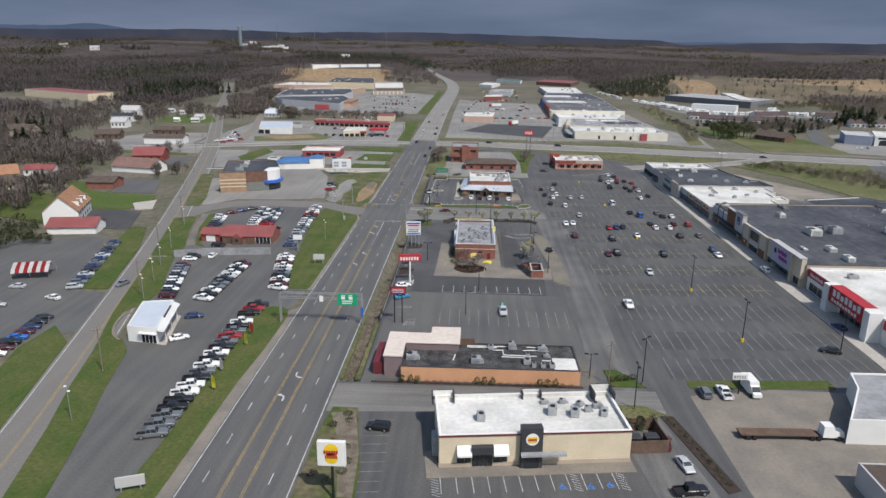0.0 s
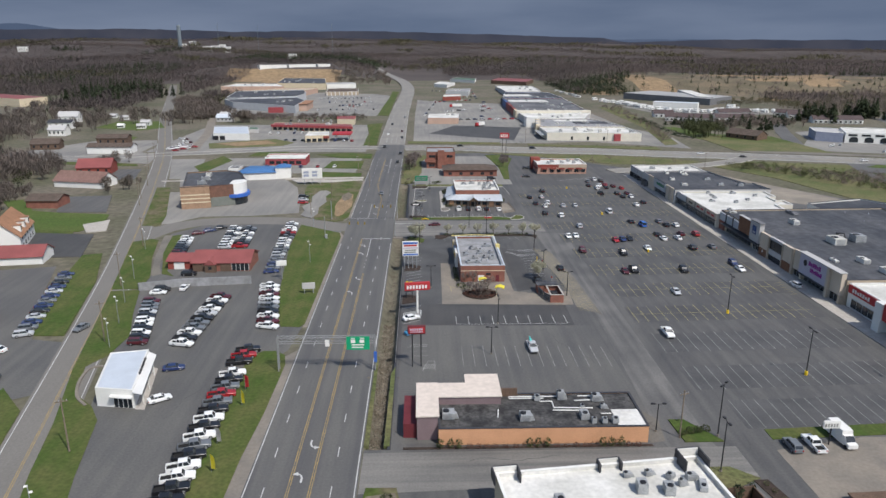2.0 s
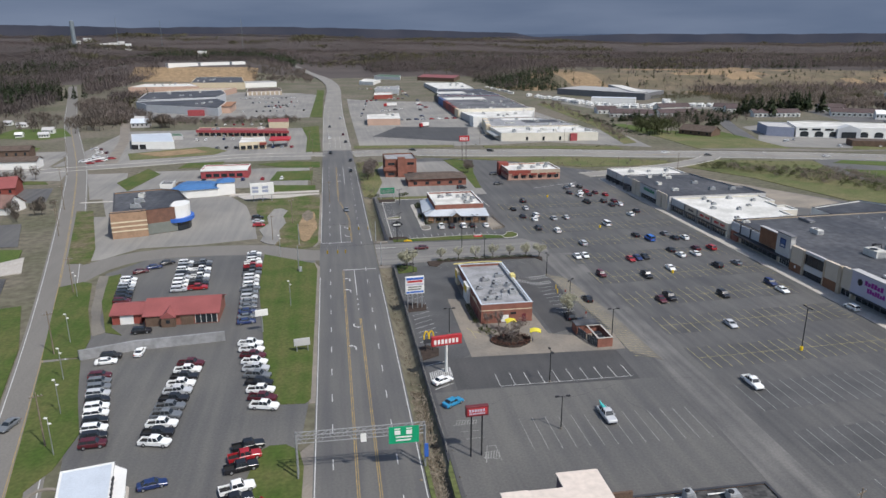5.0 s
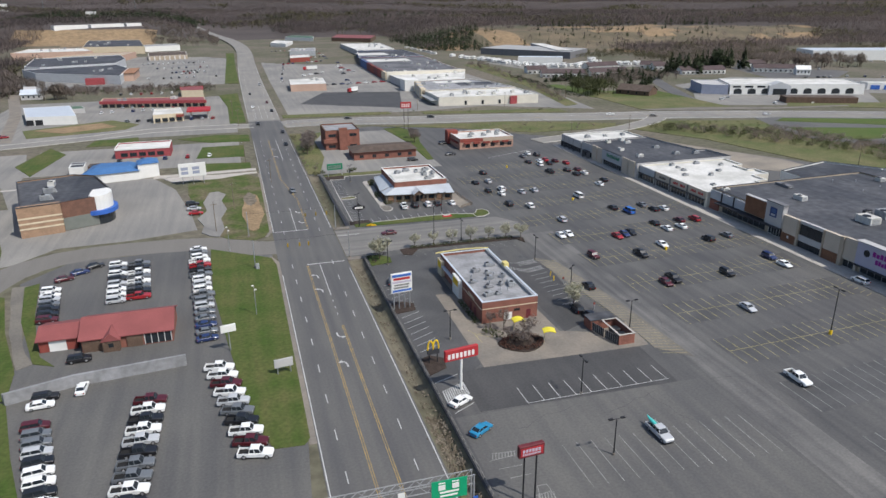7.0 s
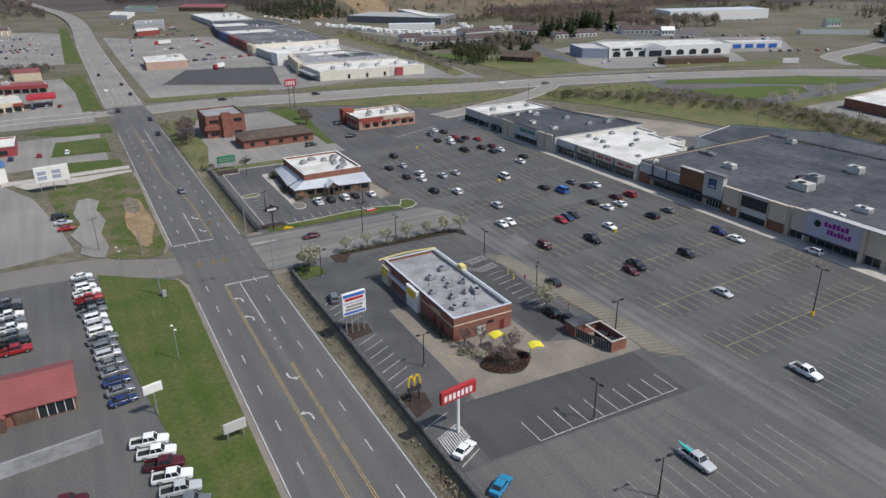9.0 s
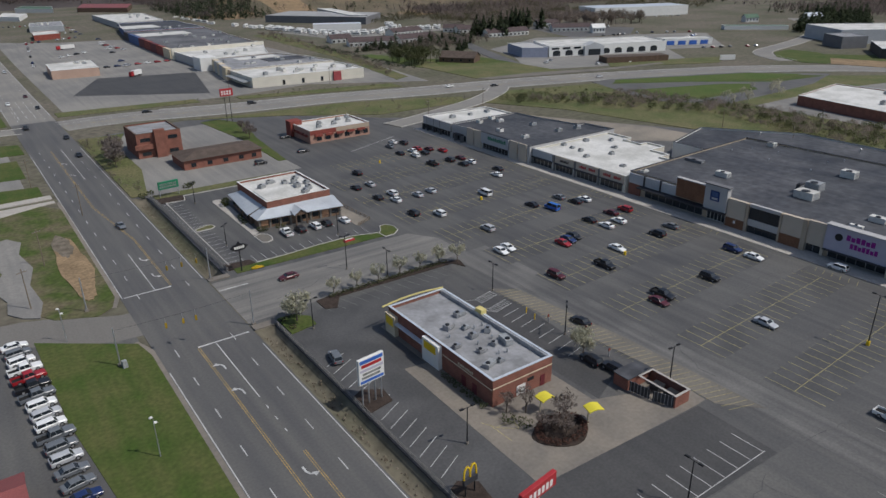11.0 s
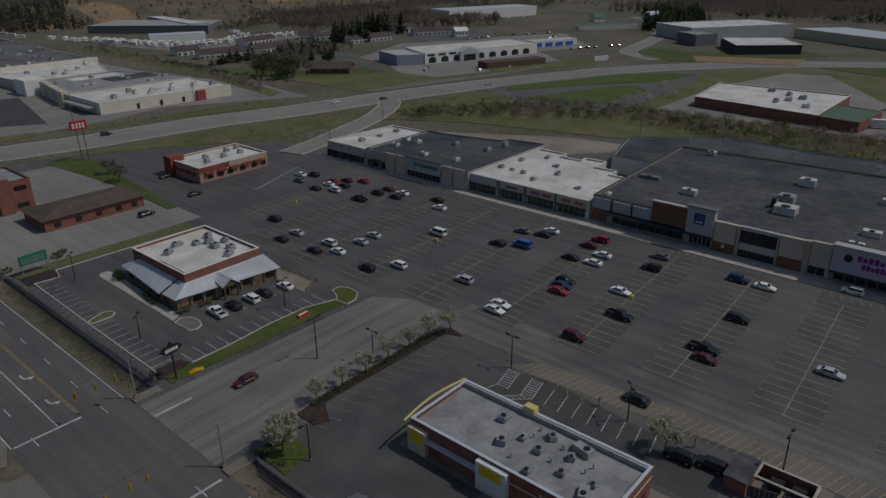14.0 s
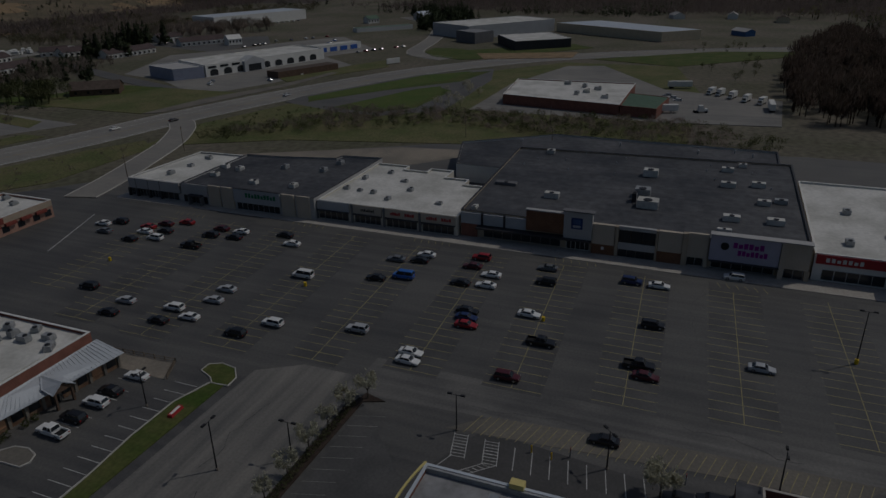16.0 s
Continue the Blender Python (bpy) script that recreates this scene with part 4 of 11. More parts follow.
# ---- road markings ----
Z = 0.075
bm = bmesh.new()
for a, b in ((-260, 287), (311, 470), (540, 950)):
    seg = [p for p in MAIN if a <= p[1] <= b]
    ribbon(bm, seg, -9.35, -9.17, Z - 0.02, 0, ground_z)
    ribbon(bm, seg, 9.1, 9.28, Z - 0.02, 0, ground_z)
    y = a
    while y < min(b, 800):
        for x in (-33.75, -45.1):
            stripe(bm, x, y, x, y + 3.2, 0.17, Z)
        y += 12.0
stripe(bm, -41, 281.5, -30.4, 281.5, 0.45, Z)
stripe(bm, -48, 313.5, -37.3, 313.5, 0.45, Z)
stripe(bm, -37.5, 281, -37.5, 258, 0.2, Z)
stripe(bm, -41, 314, -41, 340, 0.2, Z)
stripe(bm, -37.2, 420, -37.2, 470, 0.2, Z)
for y in range(246, 258, 4):
    stripe(bm, -37.5, y, -37.5, y + 1, 0.2, Z)
stripe(bm, -22, 304, -29, 304, 0.4, Z)
stripe(bm, 55.3, 394.9, 81.7, 405.9, 0.3, Z)
for x in (-44, -40.5, -37):
    for y in (545, 560, 575, 590):
        stripe(bm, x, y, x, y + 9, 0.2, Z)
tagged(mesh_ob("white_road_lines", bm, M_WHITEPAINT), "worn white lane lines and stop lines", "road marking", kind="stuff")
bm = bmesh.new()
for dx in (-0.18, 0.18):
    stripe(bm, -41 + dx, -200, -41 + dx, 281, 0.14, Z)
    stripe(bm, -37.3 + dx, -200, -37.3 + dx, 240, 0.14, Z)
    stripe(bm, -37.2 + dx, 314, -37.2 + dx, 350, 0.14, Z)
    stripe(bm, -37.2 + dx, 350, -41 + dx, 385, 0.14, Z)
    stripe(bm, -41 + dx, 385, -41 + dx, 470, 0.14, Z)
    ribbon(bm, OLD[:70], dx - 0.07, dx + 0.07, Z - 0.015, 0, ground_z)
    ribbon(bm, CROSS, 2 + dx - 0.07, 2 + dx + 0.07, Z - 0.02, 0, ground_z)
tagged(mesh_ob("yellow_road_lines", bm, M_YELLOWPAINT), "double yellow centre lines", "road marking", kind="stuff")
bm = bmesh.new()
for d in (-5.0, 4.85):
    ribbon(bm, OLD, d, d + 0.18, Z - 0.02, 0, ground_z)
for d in (-10.5, 10.3, -4.5):
    ribbon(bm, CROSS, d, d + 0.2, Z - 0.02, 0, ground_z)
for d in (-12.9, 12.5):
    ribbon(bm, CROSS[3:], d, d + 0.4, 0.16, 0.15, ground_z)
tagged(mesh_ob("white_edge_lines", bm, M_WHITEPAINT), "white edge lines of the side roads", "road marking", kind="stuff")


# ---- buildings ----
def inset(pts, d):
    n = len(pts)
    a = sum(p[0] * q[1] - q[0] * p[1] for p, q in zip(pts, pts[1:] + pts[:1]))
    sgn = 1 if a > 0 else -1
    out = []
    for i in range(n):
        p0, p1, p2 = Vector(pts[i - 1]), Vector(pts[i]), Vector(pts[(i + 1) % n])
        e0, e1 = (p1 - p0).normalized(), (p2 - p1).normalized()
        n0, n1 = Vector((-e0.y, e0.x)) * sgn, Vector((-e1.y, e1.x)) * sgn
        m = n0 + n1
        out.append(tuple(p1 + m * (d / max(0.3, 1 + n0.dot(n1)))))
    return out


def ring(bm, pts, z0, z1, d):
    """Wall of thickness d inside (or, negative, outside) an outline."""
    ins = inset(pts, d)
    n = len(pts)
    v = [[bm.verts.new((*p, z)) for p in q] for q, z in ((pts, z0), (pts, z1), (ins, z1), (ins, z0))]
    for i in range(n):
        j = (i + 1) % n
        for k in range(4):
            bm.faces.new((v[k][i], v[k][j], v[(k + 1) % 4][j], v[(k + 1) % 4][i]))
    bmesh.ops.recalc_face_normals(bm, faces=bm.faces)


def building(name, label, pts, h, wall, roof, parapet=0.5, coping=M_WHITE, category="building", base=0.0):
    pts = list(pts)
    e = thing(name, label, category, (*pts[0], base))
    bm = bmesh.new()
    ring(bm, pts, base - 0.2, h, 0.35)
    part("wall", bm, wall, e)
    bm = bmesh.new()
    prism(bm, inset(pts, 0.352), h - parapet - 0.3, h - parapet)
    part("roof", bm, roof, e)
    if coping:
        bm = bmesh.new()
        ring(bm, inset(pts, -0.06), h, h + 0.1, 0.5)
        part("coping", bm, coping, e)
    return e


def gable(name, label, x0, y0, x1, y1, h, rise, wall, roof, rz=0, along="x", eave=0.5):
    """House with a pitched roof, centred on its plan, turned by rz."""
    cx, cy, w, d = (x0 + x1) / 2, (y0 + y1) / 2, (x1 - x0) / 2, (y1 - y0) / 2
    e = thing(name, label, "house", (cx, cy, 0), rz, local=True)
    if along == "y":
        w, d = d, w
    turn = Matrix.Rotation(math.pi / 2 if along == "y" else 0, 4, "Z")
    bm = bmesh.new()
    box(bm, -w, w, -d, d, -0.2, h)
    for s in (-1, 1):
        v = [bm.verts.new((s * w, -d, h)), bm.verts.new((s * w, d, h)), bm.verts.new((s * w, 0, h + rise))]
        v2 = [bm.verts.new((s * (w - 0.2), -d, h)), bm.verts.new((s * (w - 0.2), d, h)), bm.verts.new((s * (w - 0.2), 0, h + rise))]
        bm.faces.new(v), bm.faces.new(v2[::-1])
    bm.transform(turn)
    part("wall", bm, wall, e)
    bm = bmesh.new()
    k = rise / d
    for s in (-1, 1):
        p = [(-w - eave, s * (d + eave), h - k * eave), (w + eave, s * (d + eave), h - k * eave), (w + eave, 0, h + rise), (-w - eave, 0, h + rise)]
        lo = [bm.verts.new(q) for q in p]
        hi = [bm.verts.new((q[0], q[1], q[2] + 0.22)) for q in p]
        bm.faces.new(hi), bm.faces.new(lo[::-1])
        for i in range(4):
            bm.faces.new((lo[i], lo[(i + 1) % 4], hi[(i + 1) % 4], hi[i]))
    bmesh.ops.recalc_face_normals(bm, faces=bm.faces)
    bm.transform(turn)
    part("roof", bm, roof, e)
    return e, w, d, turn


def panel(name, parent, material, x0, x1, y0, y1, z0, z1, label=""):
    bm = bmesh.new()
    box(bm, x0, x1, y0, y1, z0, z1)
    return part(name, bm, material, parent, label)


# plaza along the east side, fronts facing the lot
plaza_a = building("store", "white-roofed corner store with dark storefront glass", [(100, 387.6), (100, 408.6), (132.8, 406.6), (133.4, 387.6)], 6.2, M_GREYWALL, M_ROOFWHITE)
plaza_b = building("store", "dark-roofed discount store with grey pilasters", [(99.5, 339), (99.5, 387.2), (134, 387.2), (135, 375), (139.4, 354.2), (143, 353.6), (144.7, 339)], 6.6, M_GREYWALL, M_ROOFDARK, coping=M_DARKWALL)
plaza_c = building("store", "white-roofed row of small shops with awnings", [(101, 295), (101, 338.6), (141, 338.6), (141, 327), (137, 327), (137, 319), (140.5, 319), (140.5, 311), (133, 311), (133, 303), (128, 303), (128, 295)], 5.8, M_OFFWHITE, M_ROOFWHITE)
plaza_d = building("store", "large dark-roofed supermarket and gym block", [(102.5, 208.5), (102.5, 294.6), (170, 297), (175, 209)], 7.5, M_TAN, M_ROOFDARK, coping=M_DARKWALL)
plaza_e = building("store", "lower dark-roofed rear wing with white walls", [(175.4, 212), (170.5, 297), (148, 297.5), (148, 313), (176, 321), (198, 290), (196, 212)], 6.0, M_WHITE, M_ROOFDARK, coping=M_DARKWALL)
plaza_f = building("store", "white-roofed office supply store with red fascia", [(103, 152), (103, 208), (160, 208), (160, 152)], 6.8, M_WHITE, M_ROOFWHITE)

mcd = building("restaurant", "red brick hamburger restaurant with grey flat roof", rect(-6.2, 231, 7.6, 265), 5.4, M_BRICK, M_ROOFGREY, 0.7, M_METALROOF, "restaurant")
bk = building("restaurant", "cream burger restaurant with white membrane roof", rect(-6, 107.5, 28.3, 122), 6.4, M_CREAM, M_ROOFWHITE, 0.7, M_WHITE, "restaurant")
orange_a = building("restaurant", "closed orange stucco restaurant with patched tar roof", [(-15.4, 139.3), (24, 139.3), (24, 152.6), (-15.4, 152.6)], 3.4, M_ORANGE, M_ROOFTAR, 0.12, M_DARKWALL, "restaurant")
texas = building("steakhouse", "brick steakhouse with white flat roof and metal porch", rect(-2.5, 338, 17.5, 362), 7.0, M_BRICK, M_ROOFWHITE, 0.6, M_WHITE, "restaurant")
tower = building("office_building", "three-storey red brick office block", rect(-15, 435.5, 1.8, 455), 9.6, M_BRICK, M_ROOFGREY, 0.5, M_STONEBROWN)
lowbrick = building("office_building", "single-storey brown brick office with shingled hip roof", rect(-5.6, 409, 24, 424), 3.6, M_BRICK, M_BRICKROOF, 0.05, None)
bm = bmesh.new()
hexa(bm, (-6.4, 24.8, 408.2, 424.8), (0.5, 17.5, 414.4, 418.6), 3.66, 5.4)
part("hip_roof", bm, M_BRICKROOF, lowbrick, "brown shingled hip roof")
chilis = building("restaurant", "red and brick grill restaurant with white roof", rect(48, 416, 76, 436), 5.4, M_BRICKPINK, M_ROOFWHITE, 0.6, M_WHITE, "restaurant")

# west side
shed = building("sales_office", "small white flat-roofed sales office", [(-85.3, 155.8), (-77.2, 154.6), (-81.2, 174.2), (-89.2, 172.6)], 4.2, M_WHITE, M_METALROOF, 0.1, None)
redroof = gable("dealership", "brick dealership under a red metal roof", -93, 243.5, -74.5, 256, 3.0, 2.4, M_BRICK, M_REDROOF)
garage = gable("garage", "small red garage with a white door", -101.8, 246, -94.4, 255, 2.8, 1.4, M_BRICKRED, M_REDROOF)
black_b = building("store", "dark-roofed electronics store with banded tan brick", [(-124.5, 333), (-113.5, 336), (-104, 340.5), (-100, 344), (-100.6, 351), (-108.7, 372.7), (-116.7, 377), (-134.5, 371)], 9.6, M_BRICKTAN, M_ROOFDARK, 0.4, M_DARKWALL)
blue_b = building("store", "long white store with a blue metal roof", [(-119, 400.5), (-111.5, 399.5), (-97.2, 402.5), (-98.4, 417), (-117, 417)], 3.8, M_WHITE, M_BLUEROOF, 0.05, None)
ff = building("restaurant", "small red fast-food stand with white roof", rect(-112.5, 447, -88, 462), 4.8, M_REDDULL, M_ROOFWHITE, 0.5)
redstrip = building("store", "long low strip of shops with a red fascia", [(-144, 622), (-75, 606), (-76.5, 626), (-145, 640)], 4.6, M_CREAM, M_REDROOF, 0.3, None)
greyshed = building("warehouse", "white warehouse with a pale metal roof", [(-176, 562), (-148, 559), (-160, 606), (-187, 604)], 5.0, M_WHITE, M_METALROOF, 0.05, None)
greenshed = building("shed", "small shed with a green metal roof", [(-159, 604), (-151, 604), (-155, 618), (-162, 618)], 3.0, M_GREYWALL, M_GREENROOF, 0.05, None)
station = building("gas_station", "small cream gas station shop", [(-104, 546), (-87, 550), (-90, 574), (-105, 572)], 5.0, M_CREAM, M_ROOFWHITE, 0.3)
redshop = building("store", "low shop under a red canopy roof", [(-94, 665), (-78, 662), (-79, 688), (-96, 686)], 5.0, M_CREAM, M_REDROOF, 0.1, M_RED)
mall_a = building("mall", "long mall wing with salmon walls and a white roof", [(-307, 1066), (-218, 1074), (-239, 1136), (-304, 1143)], 9.0, M_SALMON, M_ROOFWHITE, 0.4, M_CREAM)
mall_tan = building("mall", "tan mall wing with a dark flat roof", [(-240, 1137), (-163, 1126), (-185, 1285), (-258, 1296)], 10.0, M_CREAM, M_ROOFDARK, 0.5, M_CREAM)
mall_link = building("mall", "low tan mall entrance wing", [(-262, 1004), (-178, 1006), (-168, 1070), (-217, 1066)], 7.0, M_SALMON, M_TAN, 0.5, M_CREAM)
mall_b = building("mall", "grey department store wing with dark roof", [(-248, 874), (-232, 864), (-168, 888), (-165, 942), (-178, 1003), (-262, 979)], 8.5, M_PALEWALL, M_ROOFDARK, 0.6, M_WHITE)
mall_c = building("mall", "pale blue-grey department store front with dark roof", [(-246, 857), (-226, 816), (-149, 766), (-150, 835), (-167.5, 886.5), (-232, 862.5)], 7.5, M_PALEWALL, M_ROOFDARK, 0.6, M_WHITE)
shop = building("store", "low brown shop with a colonnade", [(-149, 1014), (-105, 1024), (-110, 1080), (-154, 1076)], 5.0, M_TAN, M_BRICKROOF, 0.1)
backshop = building("store", "white shop behind the brown colonnade", [(-165, 1150), (-121, 1166), (-130, 1200), (-170, 1186)], 8.0, M_WHITE, M_ROOFGREY, 0.3)

# beyond the cross road
strip_a = building("strip_store", "white-roofed end store of the strip mall", [(78, 556), (148.5, 549), (147.5, 588), (78, 592)], 6.0, M_OFFWHITE, M_ROOFWHITE, 0.5)
strip_b = building("strip_store", "grey-roofed middle stores of the strip mall", [(77, 592.5), (147.5, 588.5), (143, 622), (130, 650), (86, 650)], 6.5, M_TAN, M_ROOFGREY, 0.4)
strip_c = building("strip_store", "white-roofed store of the strip mall", [(78, 657), (128, 651), (140, 690), (147, 708), (77, 711)], 6.0, M_GREYWALL, M_ROOFWHITE, 0.4)
strip_d = building("strip_store", "dark-roofed long store of the strip mall", [(77, 714), (147, 711), (155, 880), (82, 890)], 6.5, M_BRICKRED, M_ROOFOLD, 0.4)
strip_e = building("strip_store", "blue-fronted store of the strip", [(82.5, 891), (155, 881), (153, 975), (96, 982)], 7.0, M_BLUEDULL, M_ROOFDARK, 0.4)
strip_f = building("strip_store", "big white-roofed far store of the strip", [(98, 992), (147, 997), (153, 1115), (97, 1123)], 7.0, M_GREYWALL, M_ROOFWHITE, 0.4)
pad_a = building("store", "low pinkish shop with a white roof", [(-12, 668), (16, 666), (18.5, 708), (-10, 704)], 5.5, M_SALMON, M_ROOFWHITE, 0.1)
pad_b = building("store", "white-roofed shop with a red front", [(10, 928), (33, 935), (35, 972), (13, 966)], 5.0, M_BRICKRED, M_ROOFWHITE, 0.3)
pad_c = building("store", "long grey shop on the far lot", [(17, 1019), (48, 1008), (55, 1070), (23, 1066)], 6.0, M_PALEWALL, M_ROOFGREY, 0.3)
showroom = building("showroom", "white showroom with a row of arched windows", [(300, 540), (394, 509), (406, 540), (316, 575)], 7.5, M_WHITE, M_ROOFWHITE, 0.4)
bluehall = building("showroom", "pale blue showroom wing", [(284, 552), (299, 540.5), (312, 572), (294, 580)], 7.0, M_PALEBLUE, M_GREYWALL, 0.3)
brown_b = building("building", "long low brown building under a shingle roof", [(309, 492), (352, 473.5), (356, 484), (313, 503)], 4.0, M_STONEBROWN, M_BRICKROOF, 0.05, None)
wareh = building("warehouse", "white metal warehouse on a yard", [(564, 742), (681, 702), (695, 740), (578, 782)], 11.0, M_WHITE, M_METALROOF, 0.05, None)
depot = building("depot", "brick post depot with a big white roof", [(274, 335), (264, 276), (322, 276), (320, 340)], 5.2, M_BRICK, M_ROOFWHITE, 0.4)
depot_b = building("depot", "green-roofed loading wing of the depot", [(264, 275.6), (261, 259), (290, 256), (296, 275.6)], 5.0, M_BRICK, M_GREENROOF, 0.2, None)
ware_b = building("warehouse", "grey industrial hall with a pale roof", [(250, 957), (325, 856), (370, 900), (300, 1000)], 8.0, M_DARKGREY, M_OLDMETAL, 0.05, None)
complex_a = building("warehouse", "grey and tan hall with white roof", [(532, 445), (614, 388), (640, 430), (560, 490)], 11.0, M_PALEWALL, M_ROOFWHITE, 0.3)
complex_b = building("warehouse", "unfinished low hall with white roof", [(470, 385), (500, 348), (540, 375), (512, 412)], 7.0, M_DARKWALL, M_ROOFWHITE, 0.2)
complex_c = building("warehouse", "long cream metal hall", [(549, 284), (575, 255), (640, 350), (610, 385)], 8.0, M_CREAM, M_METALROOF, 0.05, None)
house_w = gable("house", "white house with an orange shingle roof and dormers", -182.5, 270.2, -158.5, 283.4, 5.5, 6.0, M_WHITE, M_ORANGEROOF, 108)
redhouse = gable("house", "low house with a long red roof", -164.5, 251.5, -146.5, 262, 2.8, 2.6, M_WHITE, M_REDROOF, 8)
brickhouse = gable("house", "small brown brick house", -195, 335, -181, 346, 3.5, 2.0, M_BRICK, M_BRICKROOF)
domehouse = gable("house", "white house with a dusty pink hipped roof", -206, 381, -179, 394, 3.2, 4.2, M_WHITE, M_PINKROOF, -12)
motel = gable("motel", "long white roadside motel block", -240, 494, -211, 504, 4.5, 2.0, M_WHITE, M_BRICKROOF)
school = building("school", "low red-roofed school far off", [(-595, 910), (-470, 838), (-455, 870), (-580, 945)], 9.0, M_CREAM, M_REDROOF, 0.1, None)


# ---- vehicles ----
def loft(bm, stations):
    """Closed body through cross-sections: x, half width, bottom, waist, top."""
    rows = []
    for x, w, zb, zw, zt in stations:
        half = [(w * 0.86, zb), (w, zb + 0.12), (w, zw), (w * 0.9, zt)]
        pts = [(-y, z) for y, z in half] + [(y, z) for y, z in half[::-1]]
        rows.append([bm.verts.new((x, y, z)) for y, z in pts])
    n = len(rows[0])
    for a, b in zip(rows, rows[1:]):
        for i in range(n):
            bm.faces.new((a[i], a[(i + 1) % n], b[(i + 1) % n], b[i]))
    bm.faces.new(rows[0][::-1])
    bm.faces.new(rows[-1])
    bmesh.ops.recalc_face_normals(bm, faces=bm.faces)


def vehicle(kind, label, category):
    """A car of that kind facing +x, with body, glass, wheels and lights."""
    e = thing(kind, label, category, local=True)
    truck, van, tall = kind == "pickup_truck", kind == "van", kind in ("suv", "van", "pickup_truck")
    L, W = {"sedan": (4.8, 0.91), "suv": (4.75, 0.95), "pickup_truck": (5.85, 1.0), "van": (5.3, 1.0)}[kind]
    f, r = L / 2, -L / 2
    zb = 0.3 if tall else 0.2
    belt = {"sedan": 0.95, "suv": 1.1, "pickup_truck": 1.15, "van": 1.2}[kind]
    hood = belt - (0.14 if kind == "sedan" else 0.06)
    roof = {"sedan": 1.45, "suv": 1.72, "pickup_truck": 1.9, "van": 2.1}[kind]
    # greenhouse: base front, roof front, roof rear, base rear
    g = {"sedan": (1.05, 0.35, -1.1, -1.85), "suv": (1.15, 0.55, -1.95, -2.28), "pickup_truck": (1.25, 0.7, -0.75, -0.9), "van": (1.75, 1.05, -2.45, -2.6)}[kind]
    back = g[3] - 0.05 if truck else r
    bm = bmesh.new()
    deck = belt + (0.04 if kind == "sedan" else 0.0)
    st = [(f, W * 0.8, zb + 0.12, hood - 0.32, hood - 0.22), (f - 0.18, W * 0.95, zb, hood - 0.16, hood - 0.08), (f - 0.9, W, zb, hood - 0.1, hood), (g[0], W, zb, belt - 0.1, belt), (g[3], W, zb, belt - 0.1, deck)]
    if truck:
        st += [(back, W, zb, belt - 0.1, deck)]
    else:
        st += [(r + 0.15, W * 0.97, zb, deck - 0.12, deck - 0.02), (r, W * 0.88, zb + 0.1, deck - 0.2, deck - 0.1)]
    loft(bm, st)
    t = W * 0.74
    hexa(bm, (g[2] - 0.06, g[1] + 0.06, -t - 0.03, t + 0.03), (g[2] + 0.12, g[1] - 0.12, -t + 0.12, t - 0.12), roof - 0.06, roof)
    for s in (-1, 1):
        for xb, xt in ((g[0], g[1]), (g[3], g[2]), ((g[0] + g[3]) / 2 - 0.1, (g[1] + g[2]) / 2 - 0.1)):
            tube(bm, (xb - 0.03, s * W * 0.89, belt - 0.03), (xt, s * (t + 0.01), roof - 0.03), 0.05, 0.05, 4)
    for s in (-1, 1):
        box(bm, g[0] - 0.35, g[0] - 0.15, s * (W + 0.02), s * (W + 0.2), belt - 0.02, belt + 0.14)
    if truck:
        z0, z1 = 0.72, belt - 0.04
        box(bm, r, back - 0.02, -W * 0.97, W * 0.97, zb + 0.1, z0)
        for y0, y1 in ((-W, -W + 0.12), (W - 0.12, W)):
            box(bm, r, back - 0.02, y0, y1, z0 - 0.2, z1)
        box(bm, r - 0.02, r + 0.08, -W + 0.13, W - 0.13, z0 - 0.2, z1 - 0.02)
    body = part("body", bm, M_PAINT, e)
    bm = bmesh.new()
    hexa(bm, (g[3] + 0.02, g[0] - 0.02, -W * 0.88, W * 0.88), (g[2], g[1], -t, t), belt - 0.02, roof - 0.05)
    part("window_glass", bm, M_GLASS, e, "dark tinted glass")
    if truck:
        bm = bmesh.new()
        box(bm, r + 0.1, back - 0.04, -W + 0.14, W - 0.14, 0.7, 0.735)
        part("bed_liner", bm, M_RUBBER, e, "black bed liner")
    wr = 0.4 if tall else 0.33
    for x in (f - 0.95, r + (1.15 if truck else 0.95)):
        for s in (-1, 1):
            bm = bmesh.new()
            tube(bm, (x, s * (W - 0.22), wr), (x, s * (W + 0.015), wr), wr, wr, 14)
            wheel = part("wheel", bm, M_RUBBER, e)
            bm = bmesh.new()
            tube(bm, (x, s * (W + 0.01), wr), (x, s * (W + 0.03), wr), wr * 0.62, wr * 0.58, 10)
            part("rim", bm, M_RIM, wheel)
    for s in (-1, 1):
        bm = bmesh.new()
        box(bm, f - 0.16, f - 0.02, s * W * 0.5, s * W * 0.84, hood - 0.36, hood - 0.2)
        bmesh.ops.recalc_face_normals(bm, faces=bm.faces)
        part("headlight", bm, M_LAMPGLASS, e)
        bm = bmesh.new()
        zt = belt - 0.28
        box(bm, r - 0.025, r + 0.06, s * W * 0.62, s * W * 0.9, zt - 0.12, zt + 0.1)
        bmesh.ops.recalc_face_normals(bm, faces=bm.faces)
        part("tail_light", bm, M_TAIL, e)
    bm = bmesh.new()
    box(bm, f - 0.07, f + 0.03, -W * 0.78, W * 0.78, zb + 0.06, zb + 0.24)
    part("bumper", bm, M_BLACK, e)
    return e


